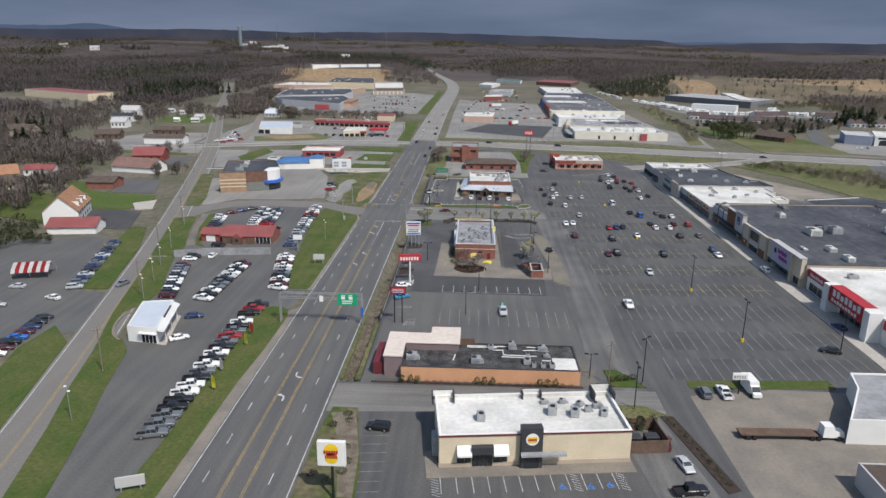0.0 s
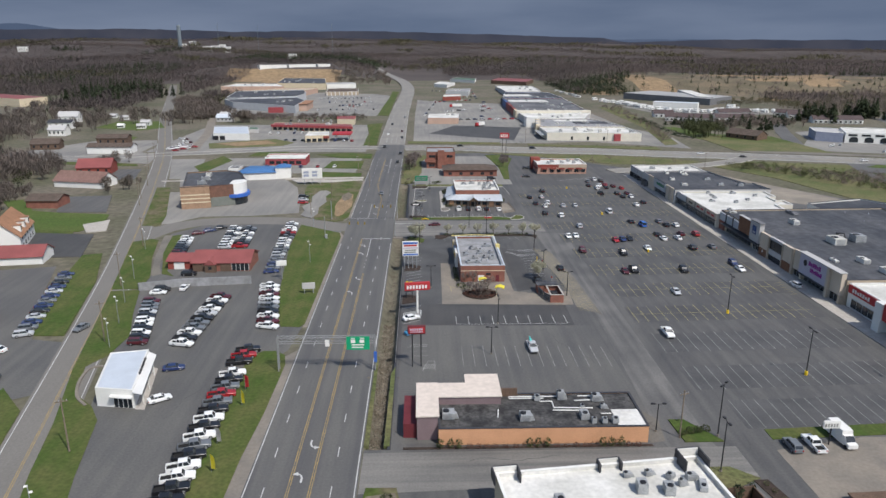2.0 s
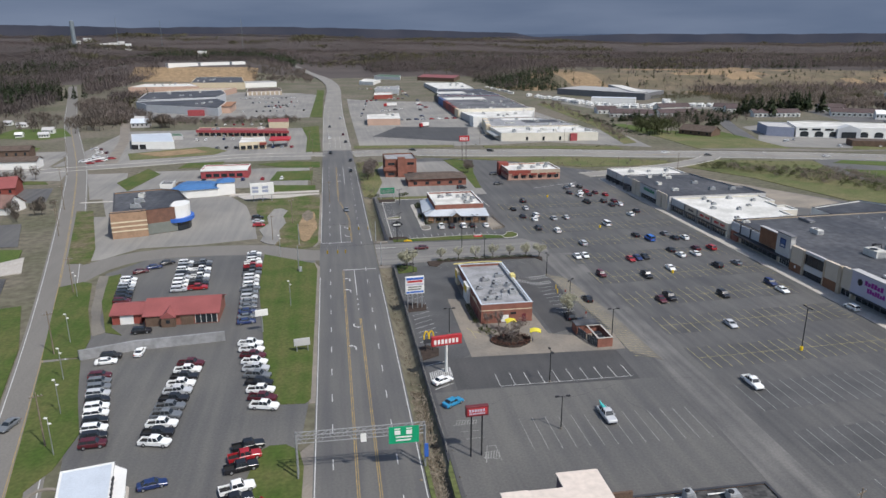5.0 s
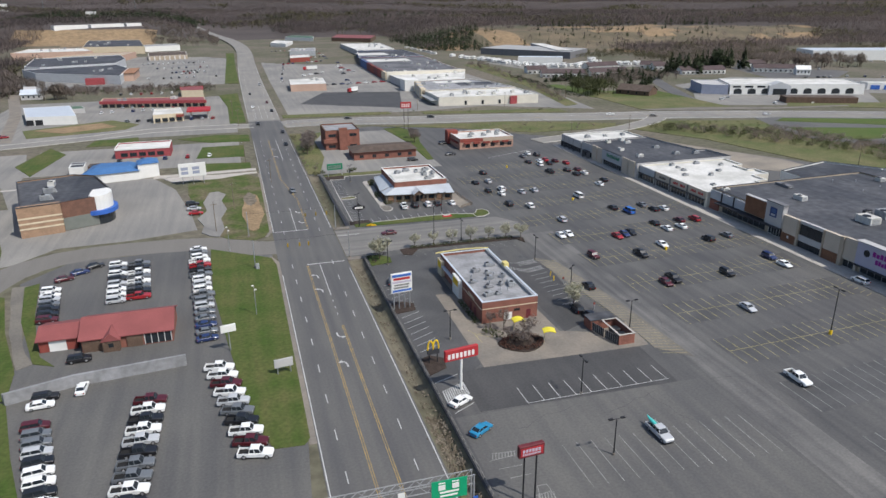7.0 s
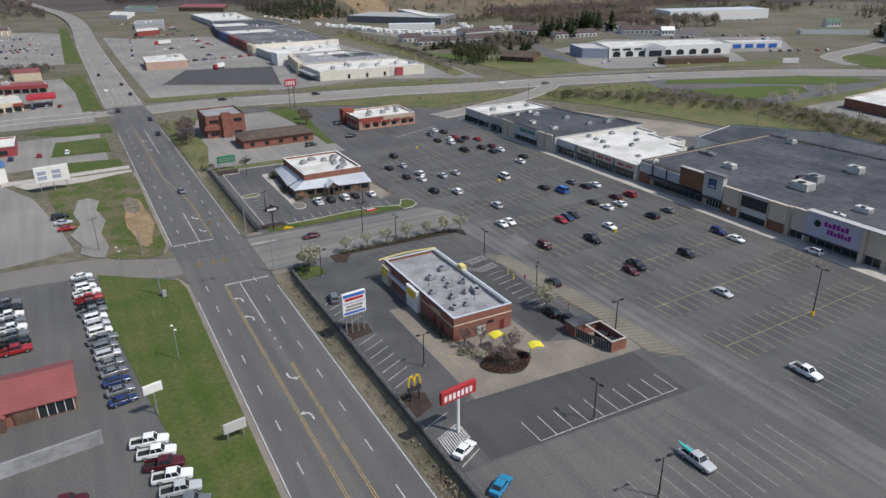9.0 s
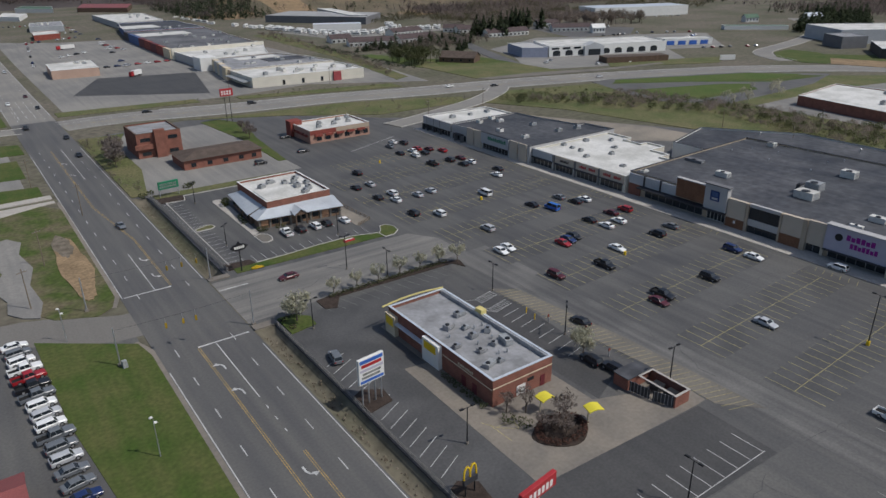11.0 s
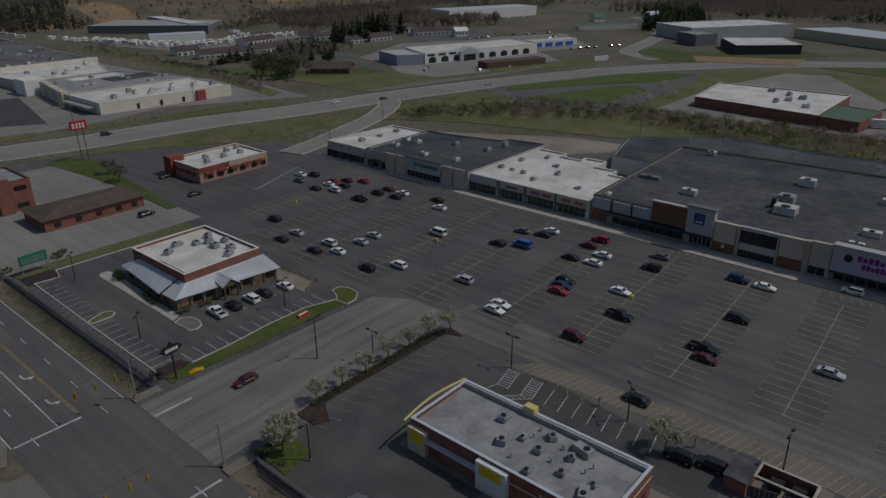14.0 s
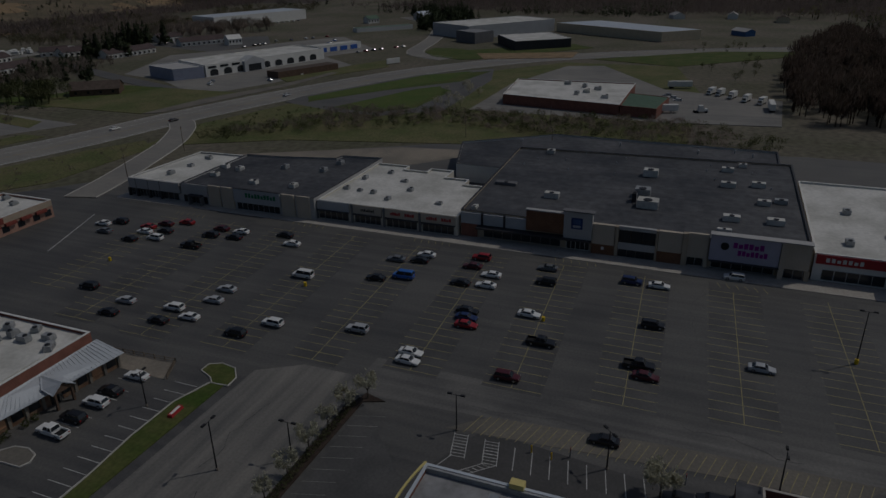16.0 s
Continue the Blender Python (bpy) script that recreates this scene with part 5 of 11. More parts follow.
COLOURS = {"white": (0.72, 0.72, 0.7), "silver": (0.42, 0.43, 0.44), "grey": (0.13, 0.14, 0.15), "black": (0.013, 0.013, 0.015), "red": (0.3, 0.015, 0.02), "maroon": (0.075, 0.01, 0.015), "blue": (0.02, 0.12, 0.42), "navy": (0.015, 0.03, 0.1), "cyan": (0.02, 0.2, 0.36), "tan": (0.3, 0.25, 0.18)}
KINDS = {"s": ("sedan", "car"), "u": ("suv", "car"), "p": ("pickup_truck", "pickup truck"), "v": ("van", "van")}
TEMPLATE = {}


def park(kind, colour, x, y, rz, place, group="cars in the big lot", z=0.055):
    name, cat = KINDS[kind]
    label = f"{colour} {name.replace('_', ' ')} {place}"
    m = pose(x, y, z, 0, 0, rz)
    if kind not in TEMPLATE:
        TEMPLATE[kind] = vehicle(name, label, cat)
        ob = TEMPLATE[kind]
        ob.matrix_basis = m
    else:
        ob = copy_thing(TEMPLATE[kind], m)
    tagged(ob, label, cat, group)
    for c in ob.children:
        if c.name.split(".")[0] == "body":
            c.color = (*COLOURS[colour], 1)
    return ob


def park_all(rows, rz, place, group="cars in the big lot", z=0.055):
    for k, c, x, y in rows:
        park(k, c, x, y, rz + random.uniform(-2, 2), place, group, z)


LOT = "parked between faded yellow lines"
park_all([("u", "black", 78.3, 392), ("s", "white", 75.5, 396), ("s", "grey", 71, 391), ("s", "red", 77.8, 381.3), ("s", "maroon", 81.2, 378), ("s", "red", 84.2, 372.9), ("s", "white", 74.4, 379.5), ("u", "white", 71.6, 373.2), ("s", "black", 68.6, 379.5), ("s", "black", 76.6, 374.2)], 90, LOT)
park_all([("p", "black", 70.3, 360), ("u", "black", 78.3, 359.8), ("s", "maroon", 83.3, 360), ("s", "white", 83.2, 353.2), ("s", "black", 79.2, 352.6), ("s", "black", 85.2, 340), ("s", "white", 80.4, 334.8)], 90, LOT)
park_all([("u", "black", 42.2, 366.2), ("s", "silver", 39.5, 352.3), ("s", "black", 33.8, 351.8), ("s", "black", 34.6, 338.7), ("u", "white", 40.3, 339.3), ("s", "white", 38, 333.3), ("s", "silver", 46.3, 333.4), ("s", "silver", 51.9, 334.1), ("u", "white", 41.8, 314.6), ("u", "black", 35.6, 319.5), ("u", "silver", 45.6, 296.5)], 90, LOT)
park("v", "white", 64.3, 321.2, 90, LOT)
park_all([("s", "black", 69, 304), ("v", "blue", 72, 298.1), ("s", "grey", 80.6, 304), ("s", "black", 81.8, 298.1), ("s", "white", 85.6, 297.8), ("u", "red", 88.4, 283.8), ("s", "maroon", 82.9, 284.4), ("s", "black", 73.2, 284), ("s", "white", 79.6, 278.5), ("s", "white", 73.9, 278), ("s", "grey", 87.9, 266.7), ("u", "black", 80.2, 265.2)], 90, LOT)
park_all([("s", "black", 60.8, 277.8), ("s", "navy", 57.9, 277), ("s", "red", 54.9, 276), ("s", "white", 63.7, 264.9), ("p", "black", 53.2, 259.7), ("u", "maroon", 39.3, 262.5), ("s", "white", 38.2, 281.8), ("s", "white", 41.1, 282.4)], -90, LOT)
park_all([("u", "navy", 87, 246.6), ("s", "white", 86.8, 240.4), ("u", "black", 67.6, 239.8), ("p", "black", 51.3, 240.6), ("s", "maroon", 48, 239), ("s", "silver", 57.8, 219.4)], -90, LOT)
park("u", "white", 97, 224.5, 90, "waiting at the store kerb")
park("p", "white", 44.8, 188.8, -90, "crossing the parking lot")
park("s", "black", 27.5, 243, 90, "on the lot's drive lane")
park_all([("u", "grey", 50.2, 136.6), ("p", "white", 54.4, 137)], 90, "parked beside a grass island")
park("s", "black", 87.9, 160.5, 160, "driving along the lot")
park("s", "navy", 97.5, 176, 100, "at the office store front")
park("u", "black", -17.6, 118.7, 172, "parked at the burger restaurant", "cars at restaurants", 0.04)
park("s", "silver", 38.4, 109.4, -80, "parked at the burger restaurant", "cars at restaurants", 0.04)
park("p", "black", 37.2, 101.8, 10, "parked at the burger restaurant", "cars at restaurants", 0.04)
park("s", "maroon", 36.8, 116.5, 80, "behind the burger restaurant", "cars at restaurants", 0.04)
kayak_truck = park("p", "silver", 8.6, 181, -88, "carrying a turquoise kayak")
park("s", "cyan", -20.6, 191, 32, "parked by the roadside fence")
park("s", "white", -21.2, 200.6, 28, "parked under the tall red sign", z=0.08)
park_all([("p", "white", -1.5, 327.9), ("u", "black", 2.6, 327.8), ("u", "white", 7.2, 327.6), ("s", "black", 10.9, 328), ("s", "white", 16.2, 327)], 90, "parked in front of the steakhouse", "cars at restaurants", 0.075)
park_all([("u", "black", 18, 231), ("u", "black", 19.2, 226.6)], 90, "parked beside the brick enclosure", "cars at restaurants", 0.085)
park("u", "grey", -20.9, 260.9, 80, "parked beside the fence", "cars at restaurants", 0.075)
park("s", "maroon", -13, 300.6, 180, "leaving the lot on the side street", "cars on the road", 0.055)
park("s", "grey", -37.9, 362, -85, "on the highway", "cars on the road", 0.08)
park_all([("s", "black", -33, 455), ("s", "black", -32, 490), ("u", "black", -44, 520), ("s", "white", -44.5, 590), ("s", "black", -33, 570), ("s", "maroon", -34, 610), ("s", "black", -44, 660), ("u", "silver", -34, 720)], -90, "on the highway", "cars on the road", 0.08)
park("s", "grey", -107, 196, -105, "on the old road", "cars on the road", 0.08)
park_all([("s", "black", 10, 524), ("u", "black", 60, 512), ("s", "white", 170, 486), ("s", "silver", 262, 455), ("s", "black", 192, 472)], -10, "on the cross road", "cars on the road", 0.075)


def car_row(p, q, kinds, colours, rz, place, group="cars at the dealership", z=0.055):
    n = len(kinds)
    for i, (k, c) in enumerate(zip(kinds, colours.split())):
        t = i / max(1, n - 1)
        park(k, c, p[0] + (q[0] - p[0]) * t, p[1] + (q[1] - p[1]) * t, rz + random.uniform(-3, 3), place, group, z)


DEAL = "in a dealer's row of vehicles"
car_row((-60.4, 181.2), (-60.9, 174.6), "ppp", "black red black", 12, DEAL)
car_row((-60.9, 168.6), (-60, 113.5), "p" * 18, "white black grey red grey black white black white grey black white white black black grey grey grey", 14, DEAL)
car_row((-77, 218), (-77.8, 188.4), "pppppppppp", "maroon white black white silver black grey grey white black", -4, DEAL)
park("p", "white", -77.6, 185.2, -14, DEAL, "cars at the dealership")
car_row((-96.3, 225), (-96.6, 222.3), "us", "black white", 4, DEAL)
car_row((-95.8, 214.8), (-89.4, 189), "uuuuuuuuuu", "maroon grey grey silver black white white black white black", 6, DEAL)
park("u", "maroon", -88.8, 186.4, 4, DEAL, "cars at the dealership")
car_row((-64.6, 227), (-58.7, 195.6), "pppppppppp", "white white maroon white silver grey black white maroon white", -12, DEAL)
car_row((-71, 303), (-67.2, 241.5), "suuppppuuupuusssss", "white grey white white red black grey white silver white grey grey silver grey grey navy grey navy", 8, DEAL, z=0.05)
car_row((-92.4, 296), (-89.6, 269.5), "uuuuuuuu", "white grey white black silver white white silver", 2, DEAL, z=0.05)
car_row((-86.8, 295), (-84.4, 270.5), "pppppppp", "grey black white grey white grey black red", 2, DEAL, z=0.05)
car_row((-106.6, 281), (-103.6, 262), "usuuuuu", "white white silver grey black black maroon", 0, DEAL, z=0.14)
car_row((-98.5, 297), (-105, 289), "sss", "black navy maroon", 25, DEAL, z=0.14)
park("s", "navy", -75.1, 172, 15, "parked by the white sales office", "cars at the dealership")
park("s", "white", -73.2, 157.6, 35, "with a black bonnet parked at the sales office", "cars at the dealership")
park("s", "white", -90.2, 226.6, 88, "in front of the retaining wall", "cars at the dealership")
park("u", "black", -92.9, 239.4, 4, "beside the red garage", "cars at the dealership")
USED = "on the used-car lot across the road"
car_row((-112, 142), (-114.5, 168), "sssusssss", "navy white maroon black blue maroon navy black black", 22, USED, "used cars")
car_row((-119.6, 192), (-132, 240), "uusssssssssss", "silver grey navy silver black navy grey navy silver navy black grey navy", 20, USED, "used cars")
car_row((-129, 152), (-133, 176), "sussss", "black blue white red navy silver", 20, USED, "used cars")
park("s", "white", -121, 183, 160, USED, "used cars")
park("s", "silver", -137, 191.5, 180, "beside a striped tent", "used cars")
car_row((-74.6, 354), (-73, 342), "uss", "black silver red", 0, "parked on gravel behind the verge", "parked cars", z=0.17)
park_all([("s", "black", 40, 406), ("s", "black", 44, 432), ("u", "black", 20, 400)], 0, "parked near the brick offices", "parked cars")

bm = bmesh.new()
rows = []
for i in range(13):
    t = i / 12
    w = 0.38 * math.sin(math.pi * min(0.97, max(0.03, t))) ** 0.6
    rows.append([bm.verts.new((-2.0 + 4.4 * t, w * math.cos(a), 0.28 * math.sin(a) * (w / 0.38) + 0.25 * (2 * t - 1) ** 4)) for a in [k * math.pi / 4 for k in range(8)]])
for a, b in zip(rows, rows[1:]):
    for k in range(8):
        bm.faces.new((a[k], a[(k + 1) % 8], b[(k + 1) % 8], b[k]))
bm.faces.new(rows[0][::-1]), bm.faces.new(rows[-1])
M_TURQ = mat("turquoise_plastic", (0.08, 0.5, 0.45), 0.35, var=0.05)
kayak = mesh_ob("kayak", bm, M_TURQ, smooth=True)
kayak.matrix_basis = pose(8.55, 182.9, 1.42, 0, 2, -88)
tagged(kayak, "turquoise plastic kayak loaded in a silver pickup bed", "kayak")


# ---- parking lines ----
def stalls(bm, x0, x1, y, z, pitch=2.75, depth=5.6, sides=(-1, 1), slope=0.045, lean=0.0, w=0.13, spine=True):
    if spine:
        stripe(bm, x0, y, x1, y + slope * (x1 - x0), w, z)
    x = x0
    while x <= x1 + 0.01:
        yy = y + slope * (x - x0)
        for s in sides:
            stripe(bm, x, yy, x + lean * s, yy + s * depth, w, z)
        x += pitch


bm = bmesh.new()
for k, (a, b) in enumerate(((40, 92), (40, 90), (38.5, 92), (37, 92), (36, 92), (33, 92), (31, 92), (29, 92), (30, 90), (40, 88))):
    stalls(bm, a, b, 203 + 19.35 * k, 0.045)
    for xe in (b + 3,)[: k % 2]:
        for i in range(6):
            stripe(bm, xe - 1.2, 203 + 19.35 * k - 5 + 2 * i, xe + 1.2, 203 + 19.35 * k - 4.2 + 2 * i, 0.12, 0.046)
for k in range(42):
    y = 205 + 1.42 * k
    xl, xr = (25.8 - 0.06 * (y - 205), 31.0 - 0.055 * (y - 205))
    stripe(bm, xl, y + 1.6, xr, y, 0.1, 0.064)
for p, q in (((-10.4, 228.8), (-9.0, 226.2)), ((-9.0, 226.2), (-6.6, 224.2)), ((-9.6, 227.4), (-9.3, 222.2)), ((-7.2, 226.2), (-9.0, 226.4)), ((-6.4, 223.9), (-5.6, 226))):
    stripe(bm, *p, *q, 0.14, 0.068)
tagged(mesh_ob("yellow_parking_lines", bm, M_FADEDYELLOW), "faded yellow parking bay lines", "parking lines", kind="stuff")
bm = bmesh.new()
stalls(bm, 41, 92, 184, 0.045, spine=False)
stalls(bm, 42, 95, 165, 0.045, spine=False)
stalls(bm, 46, 95, 149, 0.045, spine=False)
stalls(bm, -8.7, 28, 177.8, 0.045, pitch=2.65, slope=-0.03, spine=False)
for p, q in (((-21.2, 180.5), (-17.2, 180.5)), ((-20.3, 177.9), (-16.8, 178)), ((-22, 182.9), (-17.2, 183.2)), ((-21, 184.6), (-17.1, 184.2)), ((-18.4, 171.5), (-15.6, 170.7)), ((-18.1, 173), (-15.6, 173.2)), ((-17, 175), (-15.4, 174.9)), ((-18.2, 170), (-17, 175)), ((-15.4, 170), (-15.4, 175))):
    stripe(bm, *p, *q, 0.14, 0.045)
for k in range(8):
    stripe(bm, -21.4 + 0.55 * k, 183.0, -20.9 + 0.55 * k, 184.4, 0.14, 0.046)
for k in range(6):
    stripe(bm, -18.2 + 0.5 * k, 171, -17.6 + 0.5 * k, 173.1, 0.14, 0.046)
for y in np.arange(90, 124, 2.9):
    stripe(bm, -20, y, -15, y + 0.5, 0.1, 0.05)
for x in np.arange(-12, 23, 2.8):
    stripe(bm, x, 278.5, x - 1.5, 283.5, 0.09, 0.066)
tagged(mesh_ob("faded_parking_lines", bm, M_FADEDWHITE), "faint worn parking bay lines", "parking lines", kind="stuff")
bm = bmesh.new()
stalls(bm, -9.1, 21, 197, 0.07, pitch=3.3, sides=(1,), slope=0)
for y in np.arange(222, 262, 2.9):
    stripe(bm, -23.4, y, -18.4, y + 2.6, 0.13, 0.066)
for y in np.arange(235.2, 255.6, 2.8):
    stripe(bm, 16.3, y, 21.4, y + 1.0, 0.13, 0.075)
for i in range(11):
    t = (i + 0.3) / 11
    stripe(bm, -23.6 + 5 * t, 201 + 2.6 * t, -23.4 + 5 * t, 205.2 + 2.2 * t, 0.22, 0.075)
for p, q in (((-23.5, 205.4), (-18.5, 207.6)), ((-18.5, 207.6), (-18.6, 203.4)), ((-18.6, 203.4), (-23.7, 200.8)), ((-23.3, 197.7), (-18.8, 200.1)), ((-23.9, 208.9), (-18.6, 211))):
    stripe(bm, *p, *q, 0.17, 0.076)
for yb in (262.5, 257.3):
    for i in range(8):
        stripe(bm, 16.6 + 0.72 * i, yb + 0.17 * i, 16.4 + 0.72 * i, yb + 2.3 + 0.17 * i, 0.13, 0.076)
    for d in (0, 2.3):
        stripe(bm, 16.3, yb + d, 22, yb + d + 1.3, 0.12, 0.077)
for p, q in (((12.6, 266.3), (16.6, 264.6)), ((12.1, 263.8), (16.6, 259.2)), ((11.6, 262.7), (16.4, 257.6))):
    stripe(bm, *p, *q, 0.13, 0.076)
for i in range(7):
    stripe(bm, 12.2 + 0.65 * i, 263.4 - 0.66 * i, 12.0 + 0.65 * i, 262.4 - 0.7 * i, 0.11, 0.077)
for y in np.arange(316, 380, 2.75):
    stripe(bm, -22.6, y, -17.5, y, 0.13, 0.065)
for x in np.arange(-18, 20, 2.75):
    stripe(bm, x, 314.5, x, 319.6, 0.13, 0.065)
    if x > -4:
        stripe(bm, x, 325.3, x, 330.4, 0.13, 0.065)
for k in range(12):
    x, y = -4.9 + 2.72 * k, 103.8 + 0.3 * k
    stripe(bm, x, y, x + 0.5, y - 4.7, 0.13, 0.05)
for x0, y0 in ((-6.5, 103.2), (17.5, 106.1), (25.6, 106.9)):
    for k in range(7):
        stripe(bm, x0 + 0.08 * k, y0 - 0.7 * k, x0 + 1.4 + 0.08 * k, y0 - 0.55 - 0.7 * k, 0.11, 0.051)
tagged(mesh_ob("white_parking_lines", bm, M_WHITEPAINT), "white parking bay lines and hatching", "parking lines", kind="stuff")


# ---- facade, roof and street fittings ----
def west(parent, x, items, material_of=None):
    """Boxes on a front that faces -x: name, material, y0, y1, z0, z1, how far proud, label."""
    out = []
    for name, m, y0, y1, z0, z1, d, *label in items:
        bm = bmesh.new()
        box(bm, x - d, x + 0.05, y0, y1, z0, z1)
        out.append(part(name, bm, m, parent, label[0] if label else ""))
    return out


def south(parent, y, items):
    """Boxes on a front that faces -y: name, material, x0, x1, z0, z1, how far proud, label."""
    out = []
    for name, m, x0, x1, z0, z1, d, *label in items:
        bm = bmesh.new()
        box(bm, x0, x1, y - d, y + 0.05, z0, z1)
        out.append(part(name, bm, m, parent, label[0] if label else ""))
    return out


def window_west(parent, x, y0, y1, z0, z1, bays=3, frame_m=M_STEEL):
    """Storefront glazing: frame with mullions, and one pane a bay."""
    bm = bmesh.new()
    t = 0.1
    box(bm, x - 0.1, x + 0.04, y0, y1, z1 - t, z1)
    box(bm, x - 0.1, x + 0.04, y0, y1, z0, z0 + t)
    for i in range(bays + 1):
        c = y0 + (y1 - y0 - t) * i / bays
        box(bm, x - 0.1, x + 0.04, c, c + t, z0 + t, z1 - t)
    w = part("window", bm, frame_m, parent)
    for i in range(bays):
        bm = bmesh.new()
        a, b = y0 + (y1 - y0) * i / bays + t, y0 + (y1 - y0) * (i + 1) / bays
        box(bm, x - 0.05, x + 0.02, a + 0.004, b - 0.004, z0 + t + 0.004, z1 - t - 0.004)
        part("pane", bm, M_GLASS, w)
    return w


def window_south(parent, y, x0, x1, z0, z1, bays=2, frame_m=M_STEEL):
    bm = bmesh.new()
    t = 0.1
    box(bm, x0, x1, y - 0.1, y + 0.04, z1 - t, z1)
    box(bm, x0, x1, y - 0.1, y + 0.04, z0, z0 + t)
    for i in range(bays + 1):
        c = x0 + (x1 - x0 - t) * i / bays
        box(bm, c, c + t, y - 0.1, y + 0.04, z0 + t, z1 - t)
    w = part("window", bm, frame_m, parent)
    for i in range(bays):
        bm = bmesh.new()
        a, b = x0 + (x1 - x0) * i / bays + t, x0 + (x1 - x0) * (i + 1) / bays
        box(bm, a + 0.004, b - 0.004, y - 0.05, y + 0.02, z0 + t + 0.004, z1 - t - 0.004)
        part("pane", bm, M_GLASS, w)
    return w


def bars(parent, face, at, lo, hi, z0, z1, n, material, name="lettering", gap=0.35):
    """A line of plain upright bars in place of letters, on a west or south front."""
    bm = bmesh.new()
    w = (hi - lo) / n
    for i in range(n):
        a = lo + i * w
        b = a + w * (1 - gap)
        top = z1 - (0.25 * (z1 - z0) if i % 3 == 1 else 0)
        if face == "w":
            box(bm, at - 0.06, at, a, b, z0, top)
        else:
            box(bm, a, b, at - 0.06, at, z0, top)
    return part(name, bm, material, parent)


HVAC = {}


def hvac(x, y, z, sx, sy, sz, rz=0, material=M_GREYMETAL, label="grey sheet-metal rooftop air unit with fan"):
    """Rooftop unit: cabinet on a curb, louvre, fan cowl, duct."""
    e = thing("rooftop_unit", label, "air conditioner", (x, y, z), rz, "rooftop units", local=True)
    bm = bmesh.new()
    hexa(bm, (-sx / 2, sx / 2, -sy / 2, sy / 2), (-sx / 2 + 0.05, sx / 2 - 0.05, -sy / 2 + 0.05, sy / 2 - 0.05), 0.18, sz)
    box(bm, -sx / 2 + 0.1, sx / 2 - 0.1, -sy / 2 + 0.1, sy / 2 - 0.1, -0.05, 0.18)
    part("cabinet", bm, material, e)
    bm = bmesh.new()
    tube(bm, (-sx * 0.2, 0, sz), (-sx * 0.2, 0, sz + 0.16), min(sx, sy) * 0.3, None, 12)
    part("fan_cowl", bm, M_BLACK, e)
    bm = bmesh.new()
    for k in range(4):
        zz = 0.3 + (sz - 0.5) * k / 4
        box(bm, -sx * 0.35, sx * 0.35, -sy / 2 - 0.04, -sy / 2 + 0.06, zz, zz + (sz - 0.5) / 7)
    part("louvre", bm, M_STEEL, e)
    bm = bmesh.new()
    hexa(bm, (sx / 2 - 0.06, sx / 2 + 0.7, -sy * 0.25, sy * 0.25), (sx / 2 - 0.06, sx / 2 + 0.3, -sy * 0.25, sy * 0.25), 0.0, sz * 0.7)
    part("hood", bm, material, e)
    return e


def vent(x, y, z, r=0.25, h=0.8):
    e = thing("roof_vent", "small round metal roof vent with cap", "vent", (x, y, z), 0, "roof vents", local=True)
    bm = bmesh.new()
    tube(bm, (0, 0, -0.05), (0, 0, h), r * 0.6)
    part("pipe", bm, M_GREYMETAL, e)
    bm = bmesh.new()
    tube(bm, (0, 0, h), (0, 0, h + 0.25), r * 1.1, r * 0.5)
    part("cap", bm, M_STEEL, e)


def lamp_post(x, y, h, heads=2, base=None, pole=M_BLACK, rz=0, z=0.03, label="black parking-lot lamp post with box heads"):
    e = thing("street_lamp", label, "lamp post", (x, y, z), rz, "lot lamps", local=True)
    bm = bmesh.new()
    tube(bm, (0, 0, -0.1), (0, 0, 0.95 if base else 0.4), 0.36 if base else 0.25, None, 12)
    part("base", bm, base or M_CONC, e, "yellow concrete base" if base is M_YELLOW else "")
    bm = bmesh.new()
    tube(bm, (0, 0, 0.3), (0, 0, h), 0.13, 0.08, 8)
    part("pole", bm, pole, e)
    for i in range(heads):
        s = 1 if i == 0 else -1
        bm = bmesh.new()
        tube(bm, (0, 0, h - 0.1), (s * 0.9, 0, h), 0.05)
        part("arm", bm, pole, e)
        bm = bmesh.new()
        hexa(bm, (s * 1.1 - 0.4, s * 1.1 + 0.4, -0.22, 0.22), (s * 1.1 - 0.34, s * 1.1 + 0.34, -0.16, 0.16), h - 0.04, h + 0.18)
        part("lamp_head", bm, M_BLACK, e)
    return e


def utility_pole(x, y, h=11, banners=0, z=0.1):
    e = thing("utility_pole", "weathered wooden utility pole" + (" with white banners" if banners else " with crossarm"), "utility pole", (x, y, z), 20, "poles along the old road", local=True)
    bm = bmesh.new()
    tube(bm, (0, 0, -0.3), (0, 0, h), 0.16, 0.1, 8)
    part("pole", bm, M_WOOD, e)
    bm = bmesh.new()
    box(bm, -1.1, 1.1, -0.06, 0.06, h - 0.9, h - 0.75)
    part("crossarm", bm, M_WOOD, e)
    for i in (-0.9, -0.35, 0.35, 0.9):
        bm = bmesh.new()
        tube(bm, (i, 0, h - 0.76), (i, 0, h - 0.5), 0.05)
        part("insulator", bm, M_STEEL, e)
    return e


